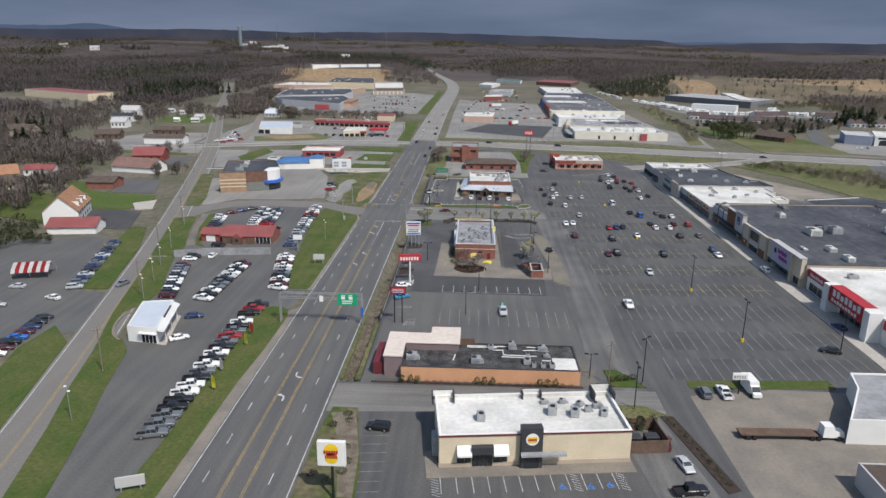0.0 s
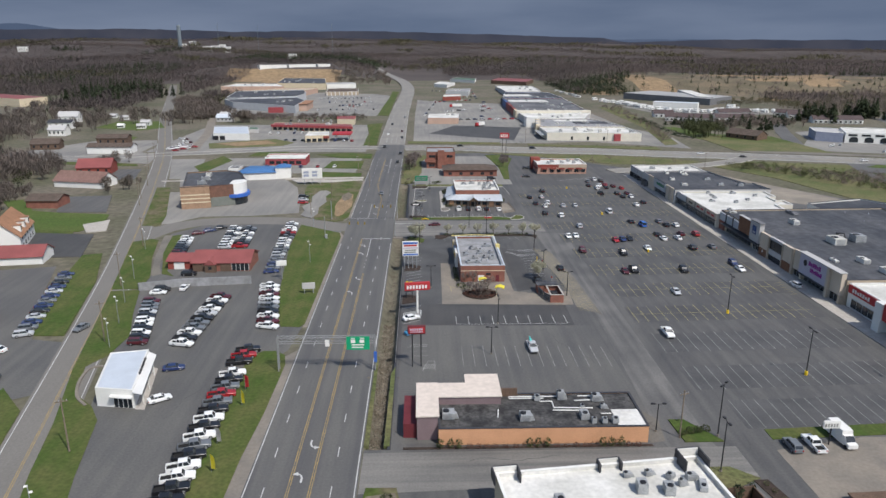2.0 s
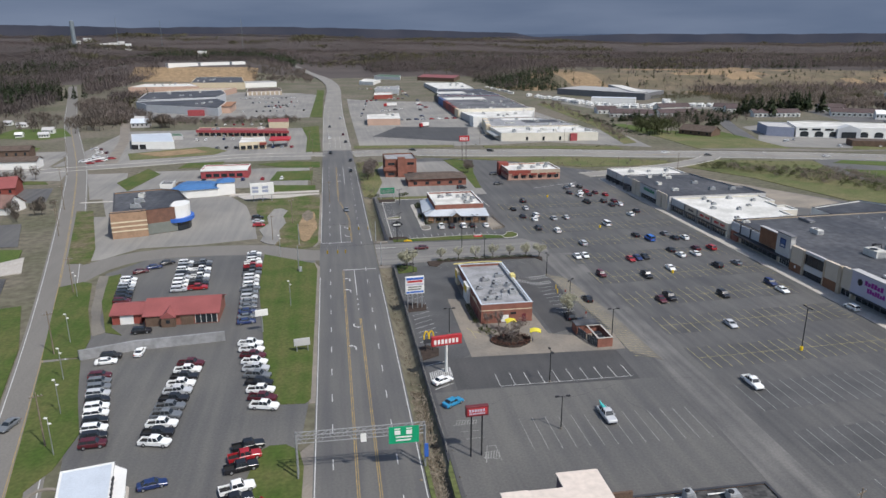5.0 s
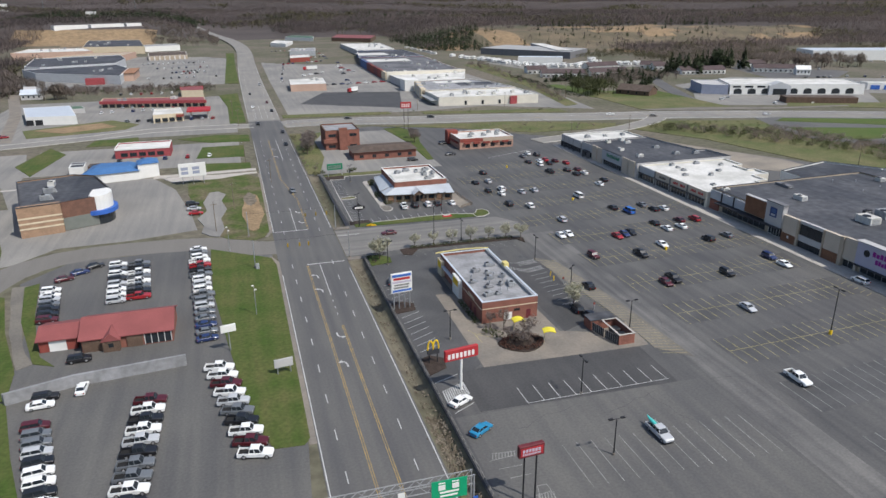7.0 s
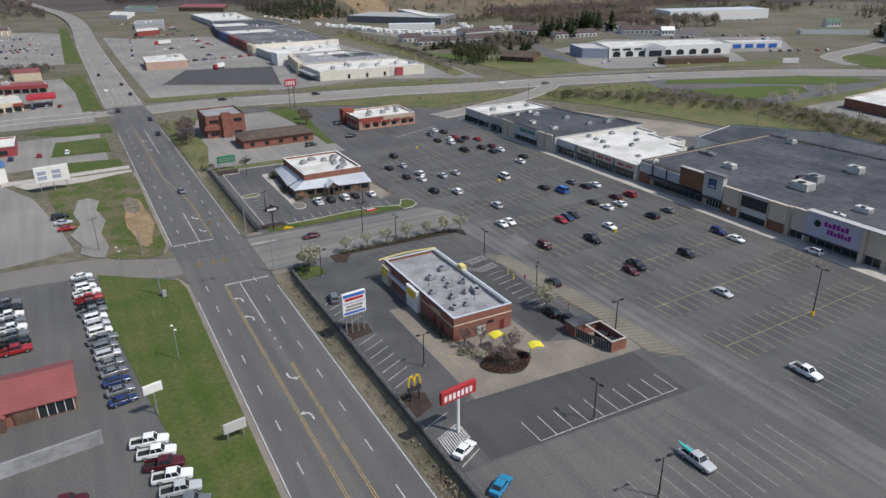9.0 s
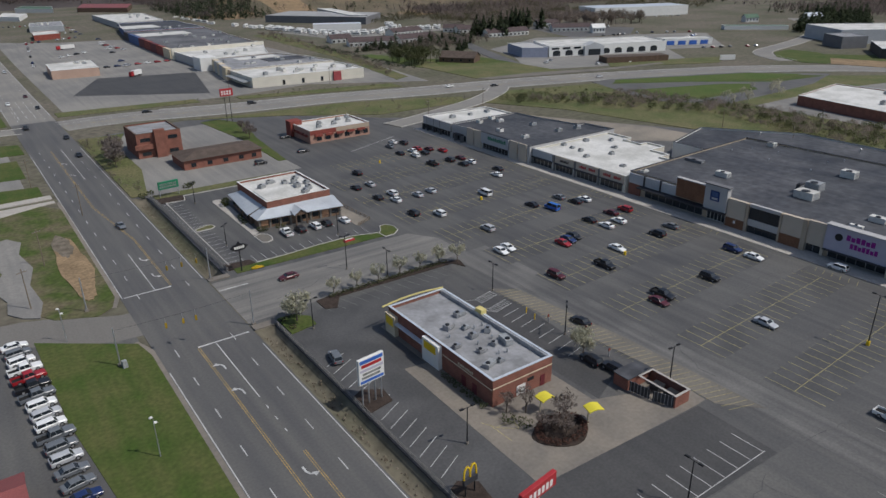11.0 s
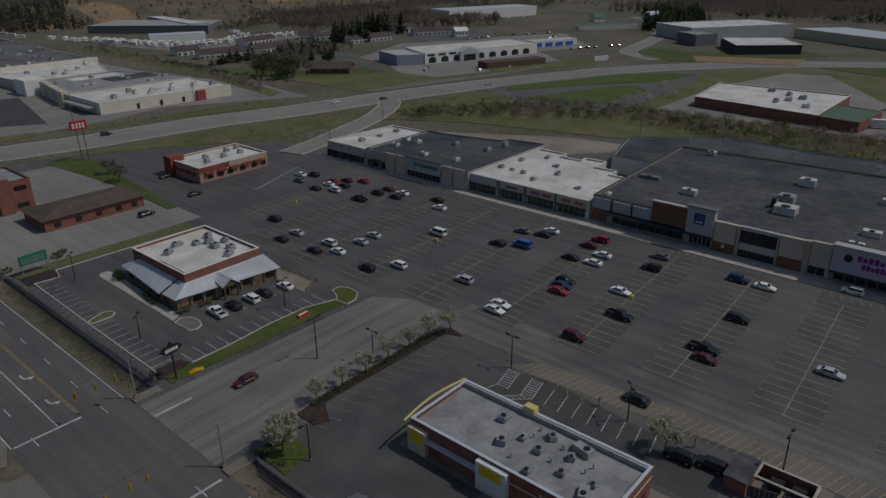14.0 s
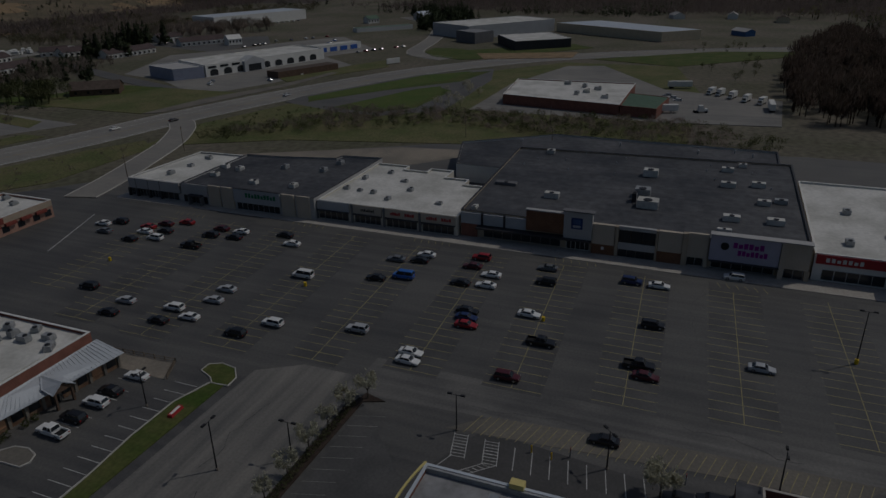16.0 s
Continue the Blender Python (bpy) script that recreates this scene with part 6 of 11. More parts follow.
def flag_pole(x, y, h=7.5, z=0.1, colour=M_WHITE):
    """Dealer light pole with two white lamp heads."""
    e = thing("street_lamp", "tall grey pole with white flood lamps", "lamp post", (x, y, z), random.uniform(-20, 20), "dealer lamps", local=True)
    bm = bmesh.new()
    tube(bm, (0, 0, -0.3), (0, 0, h), 0.1, 0.06, 8)
    part("pole", bm, M_STEEL, e)
    for k, s in enumerate((-1, 1)):
        bm = bmesh.new()
        hexa(bm, (s * 0.25 - 0.3, s * 0.25 + 0.3, -0.18, 0.18), (s * 0.25 - 0.2, s * 0.25 + 0.2, -0.12, 0.12), h - 0.1 - 1.1 * k, h + 0.12 - 1.1 * k)
        part("lamp_head", bm, colour, e)


def pole_sign(name, label, x, y, w, h, z0, material, legs, rz=0, depth=0.5, bar_m=None, leg_m=M_BLACK, rows=1, nbars=7, z=0.05, leg_r=0.14):
    """Sign cabinet on one or two poles facing -y, with plain bars as its writing."""
    e = thing(name, label, "sign", (x, y, z), rz, local=True)
    for lx in legs:
        bm = bmesh.new()
        tube(bm, (lx, 0, -0.3), (lx, 0, z0 + h * 0.3), leg_r, leg_r, 8)
        part("pole", bm, leg_m, e)
    bm = bmesh.new()
    box(bm, -w / 2, w / 2, -depth / 2, depth / 2, z0, z0 + h)
    bmesh.ops.bevel(bm, geom=bm.edges[:], offset=0.06, segments=1, affect="EDGES")
    cab = part("cabinet", bm, material, e)
    if bar_m:
        for r in range(rows):
            a = z0 + h * (0.2 + 0.62 * r / rows)
            b = z0 + h * (0.2 + 0.62 * (r + 0.75) / rows)
            for f in (-1, 1):
                bm = bmesh.new()
                for i in range(nbars):
                    c = -w * 0.42 + w * 0.84 * i / nbars
                    box(bm, c, c + w * 0.84 / nbars * 0.62, f * (depth / 2 + 0.02) - 0.03, f * (depth / 2 + 0.02) + 0.03, a, b if i % 3 else b * 0.97 + a * 0.03)
                part("lettering", bm, bar_m, cab)
    return e


# ---- plaza fronts ----
EDGES_A = (408.4, 405.1, 400.1, 395.4, 388.2)
for b, a in zip(EDGES_A, EDGES_A[1:]):
    window_west(plaza_a, 100, a + 0.9, b - 0.1, 0.3, 2.7, 3)
west(plaza_a, 100, [("fascia", M_GREYWALL, 388, 408.5, 3.0, 6.3, 0.9, "pale grey fascia over the shop windows"), ("soffit", M_DARKWALL, 388, 408.5, 2.85, 2.996, 0.8)] + [("pilaster", M_DARKWALL, yy, yy + 0.7, 0.0, 2.84, 0.9) for yy in EDGES_A[:4]] + [("fascia_joint", M_DARKGREY, yy + 0.2, yy + 0.5, 3.1, 6.2, 0.95) for yy in EDGES_A[1:4]])
west(plaza_b, 99.5, [("pilaster", M_TANPALE, a, a + 4.3, 0.0, 6.9, 0.5) for a in (367.2, 372.2, 340.4, 345.6)] + [
    ("sign_panel", M_PALEWALL, 350.4, 366.8, 2.8, 7.1, 0.8, "pale sign panel with green lettering"), ("cornice", M_DARKWALL, 350.2, 367, 7.1, 7.3, 0.95),
    ("fascia", M_GREYWALL, 377, 387, 3.1, 6.6, 0.35, "grey fascia of the shop beside"), ("canopy", M_DARKWALL, 378.8, 383.8, 3.0, 3.4, 1.9), ("canopy_post", M_DARKGREY, 378.9, 379.2, 0.0, 2.99, 1.8), ("canopy_post", M_DARKGREY, 383.4, 383.7, 0.0, 2.99, 1.8)])
bars(plaza_b, "w", 98.68, 351.8, 362.8, 4.6, 6.0, 10, M_SIGNGREEN, gap=0.3)
window_west(plaza_b, 99.5, 351, 366.4, 0.3, 2.6, 8)
window_west(plaza_b, 99.5, 377.4, 386.8, 0.3, 2.9, 6)
for a, b, c in ((328.2, 338.8, None), (317.8, 327.0, M_BLACK), (306.6, 316.8, M_RED), (295.6, 305.8, M_RED)):
    window_west(plaza_c, 101, a + 0.4, b - 0.4, 0.3, 2.6, 5)
    west(plaza_c, 101, [("pilaster", M_DARKGREY, b, b + 0.6, 0.0, 5.7, 0.5), ("fascia", M_TANPALE if c else M_PALEWALL, a + 0.05, b - 0.05, 3.1, 5.75, 0.35, "stucco shop fascia"), ("soffit", M_DARKWALL, a + 0.1, b - 0.1, 2.8, 3.096, 0.9)])
    if c is M_RED:
        bars(plaza_c, "w", 100.63, a + 1.2, a + 4.2, 4.0, 4.9, 4, c, gap=0.2)
        bars(plaza_c, "w", 100.63, a + 5.4, a + 8.6, 4.0, 4.9, 5, c, gap=0.2)
    elif c:
        bars(plaza_c, "w", 100.63, a + 2.4, b - 2.4, 4.0, 4.8, 8, c)
west(plaza_d, 102.5, [
    ("fascia", M_PALEWALL, 276.2, 294.4, 3.9, 7.0, 0.6, "pale fascia split by thin posts"), ("post", M_DARKWALL, 288.0, 288.6, 3.9, 7.2, 0.75), ("post", M_DARKWALL, 281.8, 282.4, 3.9, 7.2, 0.75),
    ("sign_panel", M_RUST, 266.1, 276, 4.4, 9.9, 1.2, "rust-brown raised panel"), ("cap", M_GREYWALL, 266.1, 276.2, 9.9, 10.15, 1.3),
    ("sign_tower", M_GREYWALL, 258.8, 266, 3.6, 10.9, 1.6, "grey entrance tower with a dark blue logo"), ("cornice", M_DARKGREY, 258.3, 266.4, 10.9, 11.2, 1.9),
    ("canopy", M_DARKWALL, 258.8, 289.6, 3.3, 3.7, 2.6), ("wall_base", M_BRICK, 289.8, 294.4, 0.0, 3.8, 0.5),
    ("pilaster", M_TANPALE, 253.2, 258.7, 0.0, 8.2, 1.0), ("stone_base", M_RUST, 253.0, 258.78, 0.0, 2.8, 1.12), ("notice", M_WHITE, 255.6, 256.3, 1.5, 2.3, 1.16),
    ("pilaster", M_TANPALE, 237.0, 242.6, 0.0, 8.3, 1.0), ("stone_base", M_RUST, 236.9, 242.7, 0.0, 3.0, 1.12), ("pier", M_TAN, 235.7, 236.9, 0.0, 8.5, 1.3), ("pier", M_TAN, 252.2, 253.0, 0.0, 8.2, 1.2), ("pier", M_TAN, 242.72, 243.2, 0.0, 8.2, 1.2),
    ("header", M_GREYWALL, 243.2, 252.2, 7.4, 8.3, 0.9), ("spandrel", M_GREYWALL, 243.2, 252.2, 2.2, 4.0, 0.9),
    ("wall_panel", M_TANPALE, 231.0, 235.7, 2.4, 8.6, 0.8), ("pier", M_TANPALE, 230.9, 231.7, 0.0, 2.39, 0.8),
    ("sign_panel", M_LILAC, 215.4, 230.7, 2.9, 9.2, 1.8, "pale panel with purple lettering"), ("canopy", M_DARKWALL, 215.2, 230.6, 2.6, 2.88, 2.4),
    ("column", M_TANPALE, 214.2, 215.3, 0.0, 9.3, 2.2), ("wall_panel", M_TANPALE, 209.0, 214.1, 2.7, 9.3, 1.4), ("pier", M_TAN, 208.6, 209.7, 0.0, 2.69, 1.4), ("cornice", M_GREYWALL, 208.8, 230.8, 9.3, 9.55, 2.3)])
bars(plaza_d, "w", 100.68, 218.9, 225.8, 6.5, 7.9, 6, M_PURPLE, gap=0.2)
bars(plaza_d, "w", 100.68, 218.0, 224.6, 4.7, 6.0, 7, M_PURPLE, gap=0.2)
bm = bmesh.new()
tube(bm, (100.64, 227.4, 6.7), (100.72, 227.4, 6.7), 0.95, None, 20)
part("logo_disc", bm, M_BLACK, plaza_d)
west(plaza_d, 100.9, [("logo", M_NAVY, 261.2, 264.1, 6.4, 9.4, 0.08, "dark blue square logo"), ("logo_bar", M_PALEWALL, 261.7, 263.6, 6.8, 7.4, 0.12), ("logo_bar", M_BLUEDULL, 261.7, 263.6, 7.7, 9.0, 0.12)])
window_west(plaza_d, 101.9, 243.3, 252.1, 4.05, 7.35, 3, M_BLACK)
window_west(plaza_d, 101.9, 243.3, 252.1, 0.2, 2.15, 4, M_BLACK)
window_west(plaza_d, 102.5, 259.4, 265.4, 0.2, 3.0, 5, M_WHITE)
window_west(plaza_d, 102.5, 216, 230, 0.2, 2.5, 6)
window_west(plaza_d, 102.2, 231.8, 235.6, 0.2, 2.35, 2)
window_west(plaza_d, 101.6, 209.9, 214.1, 0.2, 2.65, 2)
window_west(plaza_d, 102.5, 267, 288, 0.4, 3.0, 8, M_DARKGREY)
west(plaza_f, 103, [("fascia", M_RED, 192, 207.6, 4.4, 6.6, 0.35, "red fascia band"), ("fascia", M_RED, 153, 166, 4.4, 6.6, 0.35, "red fascia band"), ("portal", M_WHITE, 170, 188, 3.8, 8.2, 3.3), ("sign_panel", M_RED, 170.2, 187.8, 3.9, 8.3, 3.42, "large red sign panel with white bars"), ("column", M_WHITE, 167, 169.8, 0.0, 8.0, 3.6), ("column", M_WHITE, 188.2, 191, 0.0, 8.0, 3.6)])
bars(plaza_f, "w", 99.58, 171.5, 186.5, 6.0, 7.9, 7, M_WHITE)
bars(plaza_f, "w", 99.58, 173, 186.5, 4.4, 5.3, 9, M_WHITE)
bars(plaza_f, "w", 102.6, 198, 206, 5.0, 6.0, 7, M_WHITE)
window_west(plaza_f, 103, 171, 187, 0.2, 3.2, 6)
window_west(plaza_f, 103, 193, 206, 0.4, 3.0, 5)

for x, y, a, b, c in ((108, 398.6, 2.4, 1.6, 1.5), (117.5, 398.3, 2.0, 1.5, 1.1), (127.2, 398.5, 2.4, 1.6, 1.3)):
    hvac(x, y, 5.5, a, b, c, random.choice((0, 90)))
for x, y in ((110.3, 382.4), (119, 385), (118.2, 378.5), (107.2, 365.2), (124.8, 365.2), (108.2, 351.3), (125.8, 351.1), (135, 350)):
    hvac(x, y, 5.9, 2.5, 1.9, 1.4, random.choice((0, 90)), M_ROOFWHITE if x < 120 else M_GREYMETAL)
for x, y in ((113.9, 336), (113.5, 331.3), (125, 335.4), (112.8, 326.4), (109, 319.8), (118.4, 316.6), (110, 304), (126, 322), (133, 330)):
    hvac(x, y, 5.1, random.uniform(1.4, 2.2), 1.5, random.uniform(0.9, 1.4), random.choice((0, 90)))
for x, y, a, b, c, m, rz in ((128.7, 289.6, 2.2, 6.5, 0.9, M_DARKGREY, 0), (105.6, 291.6, 2.4, 1.4, 0.9, M_ROOFWHITE, 0), (121.3, 273.9, 2.2, 4.2, 1.6, M_ROOFWHITE, 0), (150.8, 249.9, 3, 4.4, 2.2, M_ROOFWHITE, 0), (130.8, 250.0, 3.6, 4.2, 2.4, M_GREYMETAL, 0), (122.0, 247.6, 4, 5.6, 2.2, M_ROOFWHITE, 0), (125.6, 251.6, 2.6, 1.2, 2.6, M_DARKWALL, 0), (162.7, 227.9, 2, 3.6, 1.4, M_ROOFWHITE, 0), (146.8, 227.5, 2, 4.2, 1.5, M_ROOFWHITE, 0), (149.3, 219.3, 2, 3.8, 1.5, M_ROOFWHITE, 0), (133.3, 218.2, 2, 3.4, 1.4, M_ROOFWHITE, 0), (136.1, 213.9, 2, 3.4, 1.2, M_GREYMETAL, 0), (118.1, 226.3, 2.2, 4.2, 1.5, M_ROOFWHITE, 0), (118.7, 215.9, 2.2, 4.2, 1.5, M_ROOFWHITE, 0), (169.2, 223.5, 1.6, 2.4, 1.2, M_ROOFWHITE, 0), (166.7, 284.9, 2.4, 2.6, 1.4, M_ROOFWHITE, 0), (109.9, 227.8, 1.2, 3.4, 0.7, M_ROOFWHITE, 0)):
    hvac(x, y, 7.0, a, b, c, rz, m, "weathered rooftop air unit on the dark roof")
for x, y in ((186.9, 237.7), (189.1, 264.6), (184, 300), (190.9, 225.9), (187.6, 220.1)):
    vent(x, y, 5.5, 0.4, 1.2)
for x, y in ((112, 200), (120, 190), (130, 180), (118, 172), (135, 198), (140, 168)):
    hvac(x, y, 6.3, 2.6, 1.8, 1.3, 0)
for x in (150, 160, 168):
    for y in (218, 234, 262, 276, 288):
        if (x, y) != (150, 250):
            vent(x + random.uniform(-3, 3), y + random.uniform(-3, 3), 7.0, 0.2, 0.5)

# ---- hamburger restaurant ----
west(mcd, -6.2, [("drive_bay", M_WHITE, 246, 251.4, 0.0, 5.0, 0.9, "white drive-through bay"), ("drive_bay", M_CREAM, 261.4, 265, 0.0, 4.4, 0.9, "cream drive-through bay"), ("bay_panel", M_YELLOW, 246.8, 250.6, 3.0, 4.6, 1.0, "yellow curved panel"), ("bay_panel", M_YELLOW, 261.9, 264.5, 2.2, 4.0, 1.0, "yellow curved panel"), ("canopy", M_METALROOF, 251.4, 261.4, 2.9, 3.15, 0.9), ("trim_band", M_CREAM, 231.2, 246, 3.3, 3.5, 0.06), ("door", M_MAROON, 238.6, 239.8, 0.0, 2.2, 0.08), ("door", M_MAROON, 235.4, 236.6, 0.0, 2.2, 0.08)])
bars(mcd, "w", -6.24, 236.5, 241, 3.8, 4.3, 9, M_CREAM)
south(mcd, 231, [("trim_band", M_CREAM, -6.2, 7.6, 3.6, 3.8, 0.06), ("door", M_MAROON, 4.8, 5.9, 0.0, 2.3, 0.08), ("vent_panel", M_BLACK, 1.7, 3.2, 2.3, 2.9, 0.08), ("service_panel", M_WHITE, -0.8, 1.2, 0.3, 2.2, 0.1)])
panel("parapet_box", mcd, M_PALEYELLOW, 6.8, 8.1, 250.6, 252.6, 4.7, 6.3, "pale yellow sign box on the parapet")
panel("parapet_wall", mcd, M_GREYMETAL, 6.6, 7.0, 231.5, 264.6, 4.7, 5.5)
bm = bmesh.new()
for i in range(12):
    t0, t1 = i / 12, (i + 1) / 12
    x0, x1 = -7.6 + 15.2 * t0, -7.6 + 15.2 * t1
    za, zb = 5.5, 5.5
    ya, yb = 0.9 * math.sin(math.pi * t0), 0.9 * math.sin(math.pi * t1)
    v = [bm.verts.new(p) for p in ((x0, 264.95 + ya, za), (x1, 264.95 + yb, zb), (x1, 265.25 + yb, zb), (x0, 265.25 + ya, za), (x0, 264.95 + ya, za + 0.25), (x1, 264.95 + yb, zb + 0.25), (x1, 265.25 + yb, zb + 0.25), (x0, 265.25 + ya, za + 0.25))]
    for f in ((0, 3, 2, 1), (4, 5, 6, 7), (0, 1, 5, 4), (1, 2, 6, 5), (2, 3, 7, 6), (3, 0, 4, 7)):
        bm.faces.new([v[j] for j in f])
bmesh.ops.remove_doubles(bm, verts=bm.verts[:], dist=0.001)
part("roof_arch", bm, M_PALEYELLOW, mcd, "pale yellow curved roof edge")
for x, y, a, b, c, rz in ((-1, 251, 2.2, 1.4, 1.3, 20), (3.8, 254, 2.2, 1.4, 1.2, 0), (0.7, 245.5, 1.6, 1.3, 1.2, 0), (4.4, 245.6, 1.6, 1.2, 1.3, 45), (-1.2, 240.4, 1.6, 1.2, 1.0, 0), (-2.9, 236, 2.6, 1.4, 1.0, 20), (-0.6, 235.8, 1.0, 1.0, 0.9, 0), (4.6, 240.4, 3, 1.6, 1.4, 80), (-4, 244.4, 1.4, 1.1, 0.9, 0), (2.2, 241, 1.3, 1.0, 1.1, 30), (1.6, 249, 1.3, 1, 0.9, 0)):
    hvac(x, y, 4.7, a, b, c * 0.85, rz, random.choice((M_GREYMETAL, M_STEEL, M_ROOFGREY)))
for x, y in ((0, 243), (3, 248), (2.6, 237.6), (5, 248), (-3, 248), (1, 238), (3.4, 243)):
    vent(x, y, 4.7, 0.22, 0.6)


def canopy(x, y, rz):
    e = thing("drive_canopy", "small yellow curved order canopy on a post", "canopy", (x, y, 0.06), rz, "order canopies", local=True)
    bm = bmesh.new()
    tube(bm, (-0.9, 0, -0.1), (-0.9, 0, 2.9), 0.13, None, 8)
    part("post", bm, M_CREAM, e)
    bm = bmesh.new()
    rows = []
    for i in range(9):
        t = i / 8
        xx, zz = -1.3 + 2.7 * t, 2.8 + 0.35 * math.sin(math.pi * t)
        rows.append([bm.verts.new((xx, s, zz + d)) for s, d in ((-1.1, 0), (1.1, 0), (1.1, 0.16), (-1.1, 0.16))])
    for a, b in zip(rows, rows[1:]):
        for k in range(4):
            bm.faces.new((a[k], b[k], b[(k + 1) % 4], a[(k + 1) % 4]))
    bm.faces.new(rows[0]), bm.faces.new(rows[-1][::-1])
    bmesh.ops.recalc_face_normals(bm, faces=bm.faces)
    part("roof", bm, M_LIME, e, "bright yellow curved roof")


canopy(0.2, 225, 0)
canopy(4.6, 218, -15)


def shrub(x, y, r, h, material=M_SHRUB, z=0.1, label="rounded dark green leafy shrub", tris=160, name="shrub", group=""):
    rng2 = np.random.default_rng(int(abs(x * 97 + y * 31)) % 9999)
    d = rng2.normal(size=(tris, 3))
    d /= np.linalg.norm(d, axis=1)[:, None]
    c = d * (rng2.uniform(0.4, 1, (tris, 1)) ** 0.4) * np.array((r, r, h / 2)) + np.array((0, 0, h / 2))
    e1, e2 = rng2.normal(size=(tris, 3)), rng2.normal(size=(tris, 3))
    sz = 0.16 * (r + h / 2)
    v = np.stack((c - e1 * sz * 0.5, c + e1 * sz * 0.5, c + e2 * sz * 0.6), 1).reshape(-1, 3)
    v[:, 2] = np.maximum(v[:, 2], 0.0)
    me = bpy.data.meshes.new(name)
    me.from_pydata(v.tolist(), [], np.arange(len(v)).reshape(-1, 3).tolist())
    me.materials.append(material)
    ob = new(name, me)
    ob.matrix_basis = pose(x, y, z)
    return tagged(ob, label, "shrub", group)


def tree(x, y, h, w, leaf, z=0.1, label="small tree with pale blossom", leaves=420, seed=1, group="", category="tree"):
    """Tapered trunk, forked limbs, and a crown of many small leaf or twig clumps."""
    rng2 = random.Random(seed * 77 + int(x * 3 + y))
    e = thing("tree", label, category, (x, y, z), 0, group, local=True)
    bm = bmesh.new()
    tube(bm, (0, 0, -0.3), (0.05, 0, h * 0.38), 0.02 * h + 0.04, 0.014 * h + 0.02, 7)
    tips = []

    def limb(p, d, length, r, depth):
        q = p + d * length
        tube(bm, p, q, r, r * 0.55, 5)
        tips.append(q)
        if depth:
            for _ in range(3):
                nd = (d + Vector((rng2.uniform(-0.8, 0.8), rng2.uniform(-0.8, 0.8), rng2.uniform(-0.1, 0.5)))).normalized()
                limb(q, nd, length * rng2.uniform(0.55, 0.8), r * 0.55, depth - 1)

    for k in range(5):
        a = 2 * math.pi * k / 5 + rng2.uniform(-0.4, 0.4)
        limb(Vector((0.03, 0, h * rng2.uniform(0.24, 0.38))), Vector((math.cos(a) * w / h, math.sin(a) * w / h, 0.9)).normalized(), h * 0.26, 0.012 * h, 2)
    part("trunk", bm, M_BARK, e)
    g = np.random.default_rng(seed + int(abs(x) * 13))
    T = np.array([tuple(t) for t in tips])
    c = T[g.integers(0, len(T), leaves)] + g.normal(size=(leaves, 3)) * np.array((w, w, h)) * 0.07
    e1, e2 = g.normal(size=(leaves, 3)), g.normal(size=(leaves, 3))
    sz = 0.05 * (w + h * 0.4)
    v = np.stack((c - e1 * sz * 0.5, c + e1 * sz * 0.5, c + e2 * sz * 0.6), 1).reshape(-1, 3)
    me = bpy.data.meshes.new("crown")
    me.from_pydata(v.tolist(), [], np.arange(len(v)).reshape(-1, 3).tolist())
    me.materials.append(leaf)
    ob = new("crown", me)
    ob.parent = e
    return e


bm = bmesh.new()
prism(bm, [(-1 + (5.2 + 0.4 * math.sin(3 * a)) * math.cos(a), 219.5 + (3.9 + 0.3 * math.cos(4 * a)) * math.sin(a)) for a in [k * math.pi / 16 for k in range(32)]], -0.1, 0.2)
tagged(mesh_ob("planting_bed", bm, M_MULCH), "oval mulch bed in front of the restaurant", "planting bed", kind="structure")
for x, y, r, h in ((-5, 224, 1.4, 1.1), (-4, 218.6, 0.8, 0.7), (-2.4, 217.4, 0.8, 0.7), (-0.6, 217, 0.8, 0.7), (1.2, 217.4, 0.8, 0.8), (2.8, 219, 0.7, 0.8), (-4.6, 220.6, 0.7, 0.6), (0.2, 219.4, 0.8, 0.7), (-2, 220.2, 0.7, 0.8), (-6.4, 226.5, 1.5, 1.0)):
    shrub(x, y, r, h, M_SHRUB if h > 0.9 else M_MULCH, 0.2, "low reddish-brown bedding shrub" if h < 0.9 else "low spreading green juniper shrub", 90, group="restaurant shrubs")
for x, y, h, w in ((-2.6, 226.5, 5.2, 2.2), (-3.4, 220.6, 4.2, 3.2), (1.4, 221.4, 5.0, 3.8), (-1, 218.4, 3.6, 2.8), (-5.2, 228.5, 4.2, 2.2)):
    tree(x, y, h, w, M_TWIG, 0.15, "small leafless tree with fine twigs", 480, 3)
for k in range(16):
    a = 2 * math.pi * k / 16
    shrub(-1 + 4.3 * math.cos(a), 219.5 + 3.1 * math.sin(a), 0.75, 0.8, M_REDSHRUB, 0.2, "low red-brown bedding shrub in the oval bed", 110, group="restaurant shrubs")
for k in range(7):
    shrub(-7.4, 232 + 1.9 * k, 0.8, 0.9, M_SHRUB, 0.1, "low green shrub along the brick wall", 110, group="restaurant shrubs")

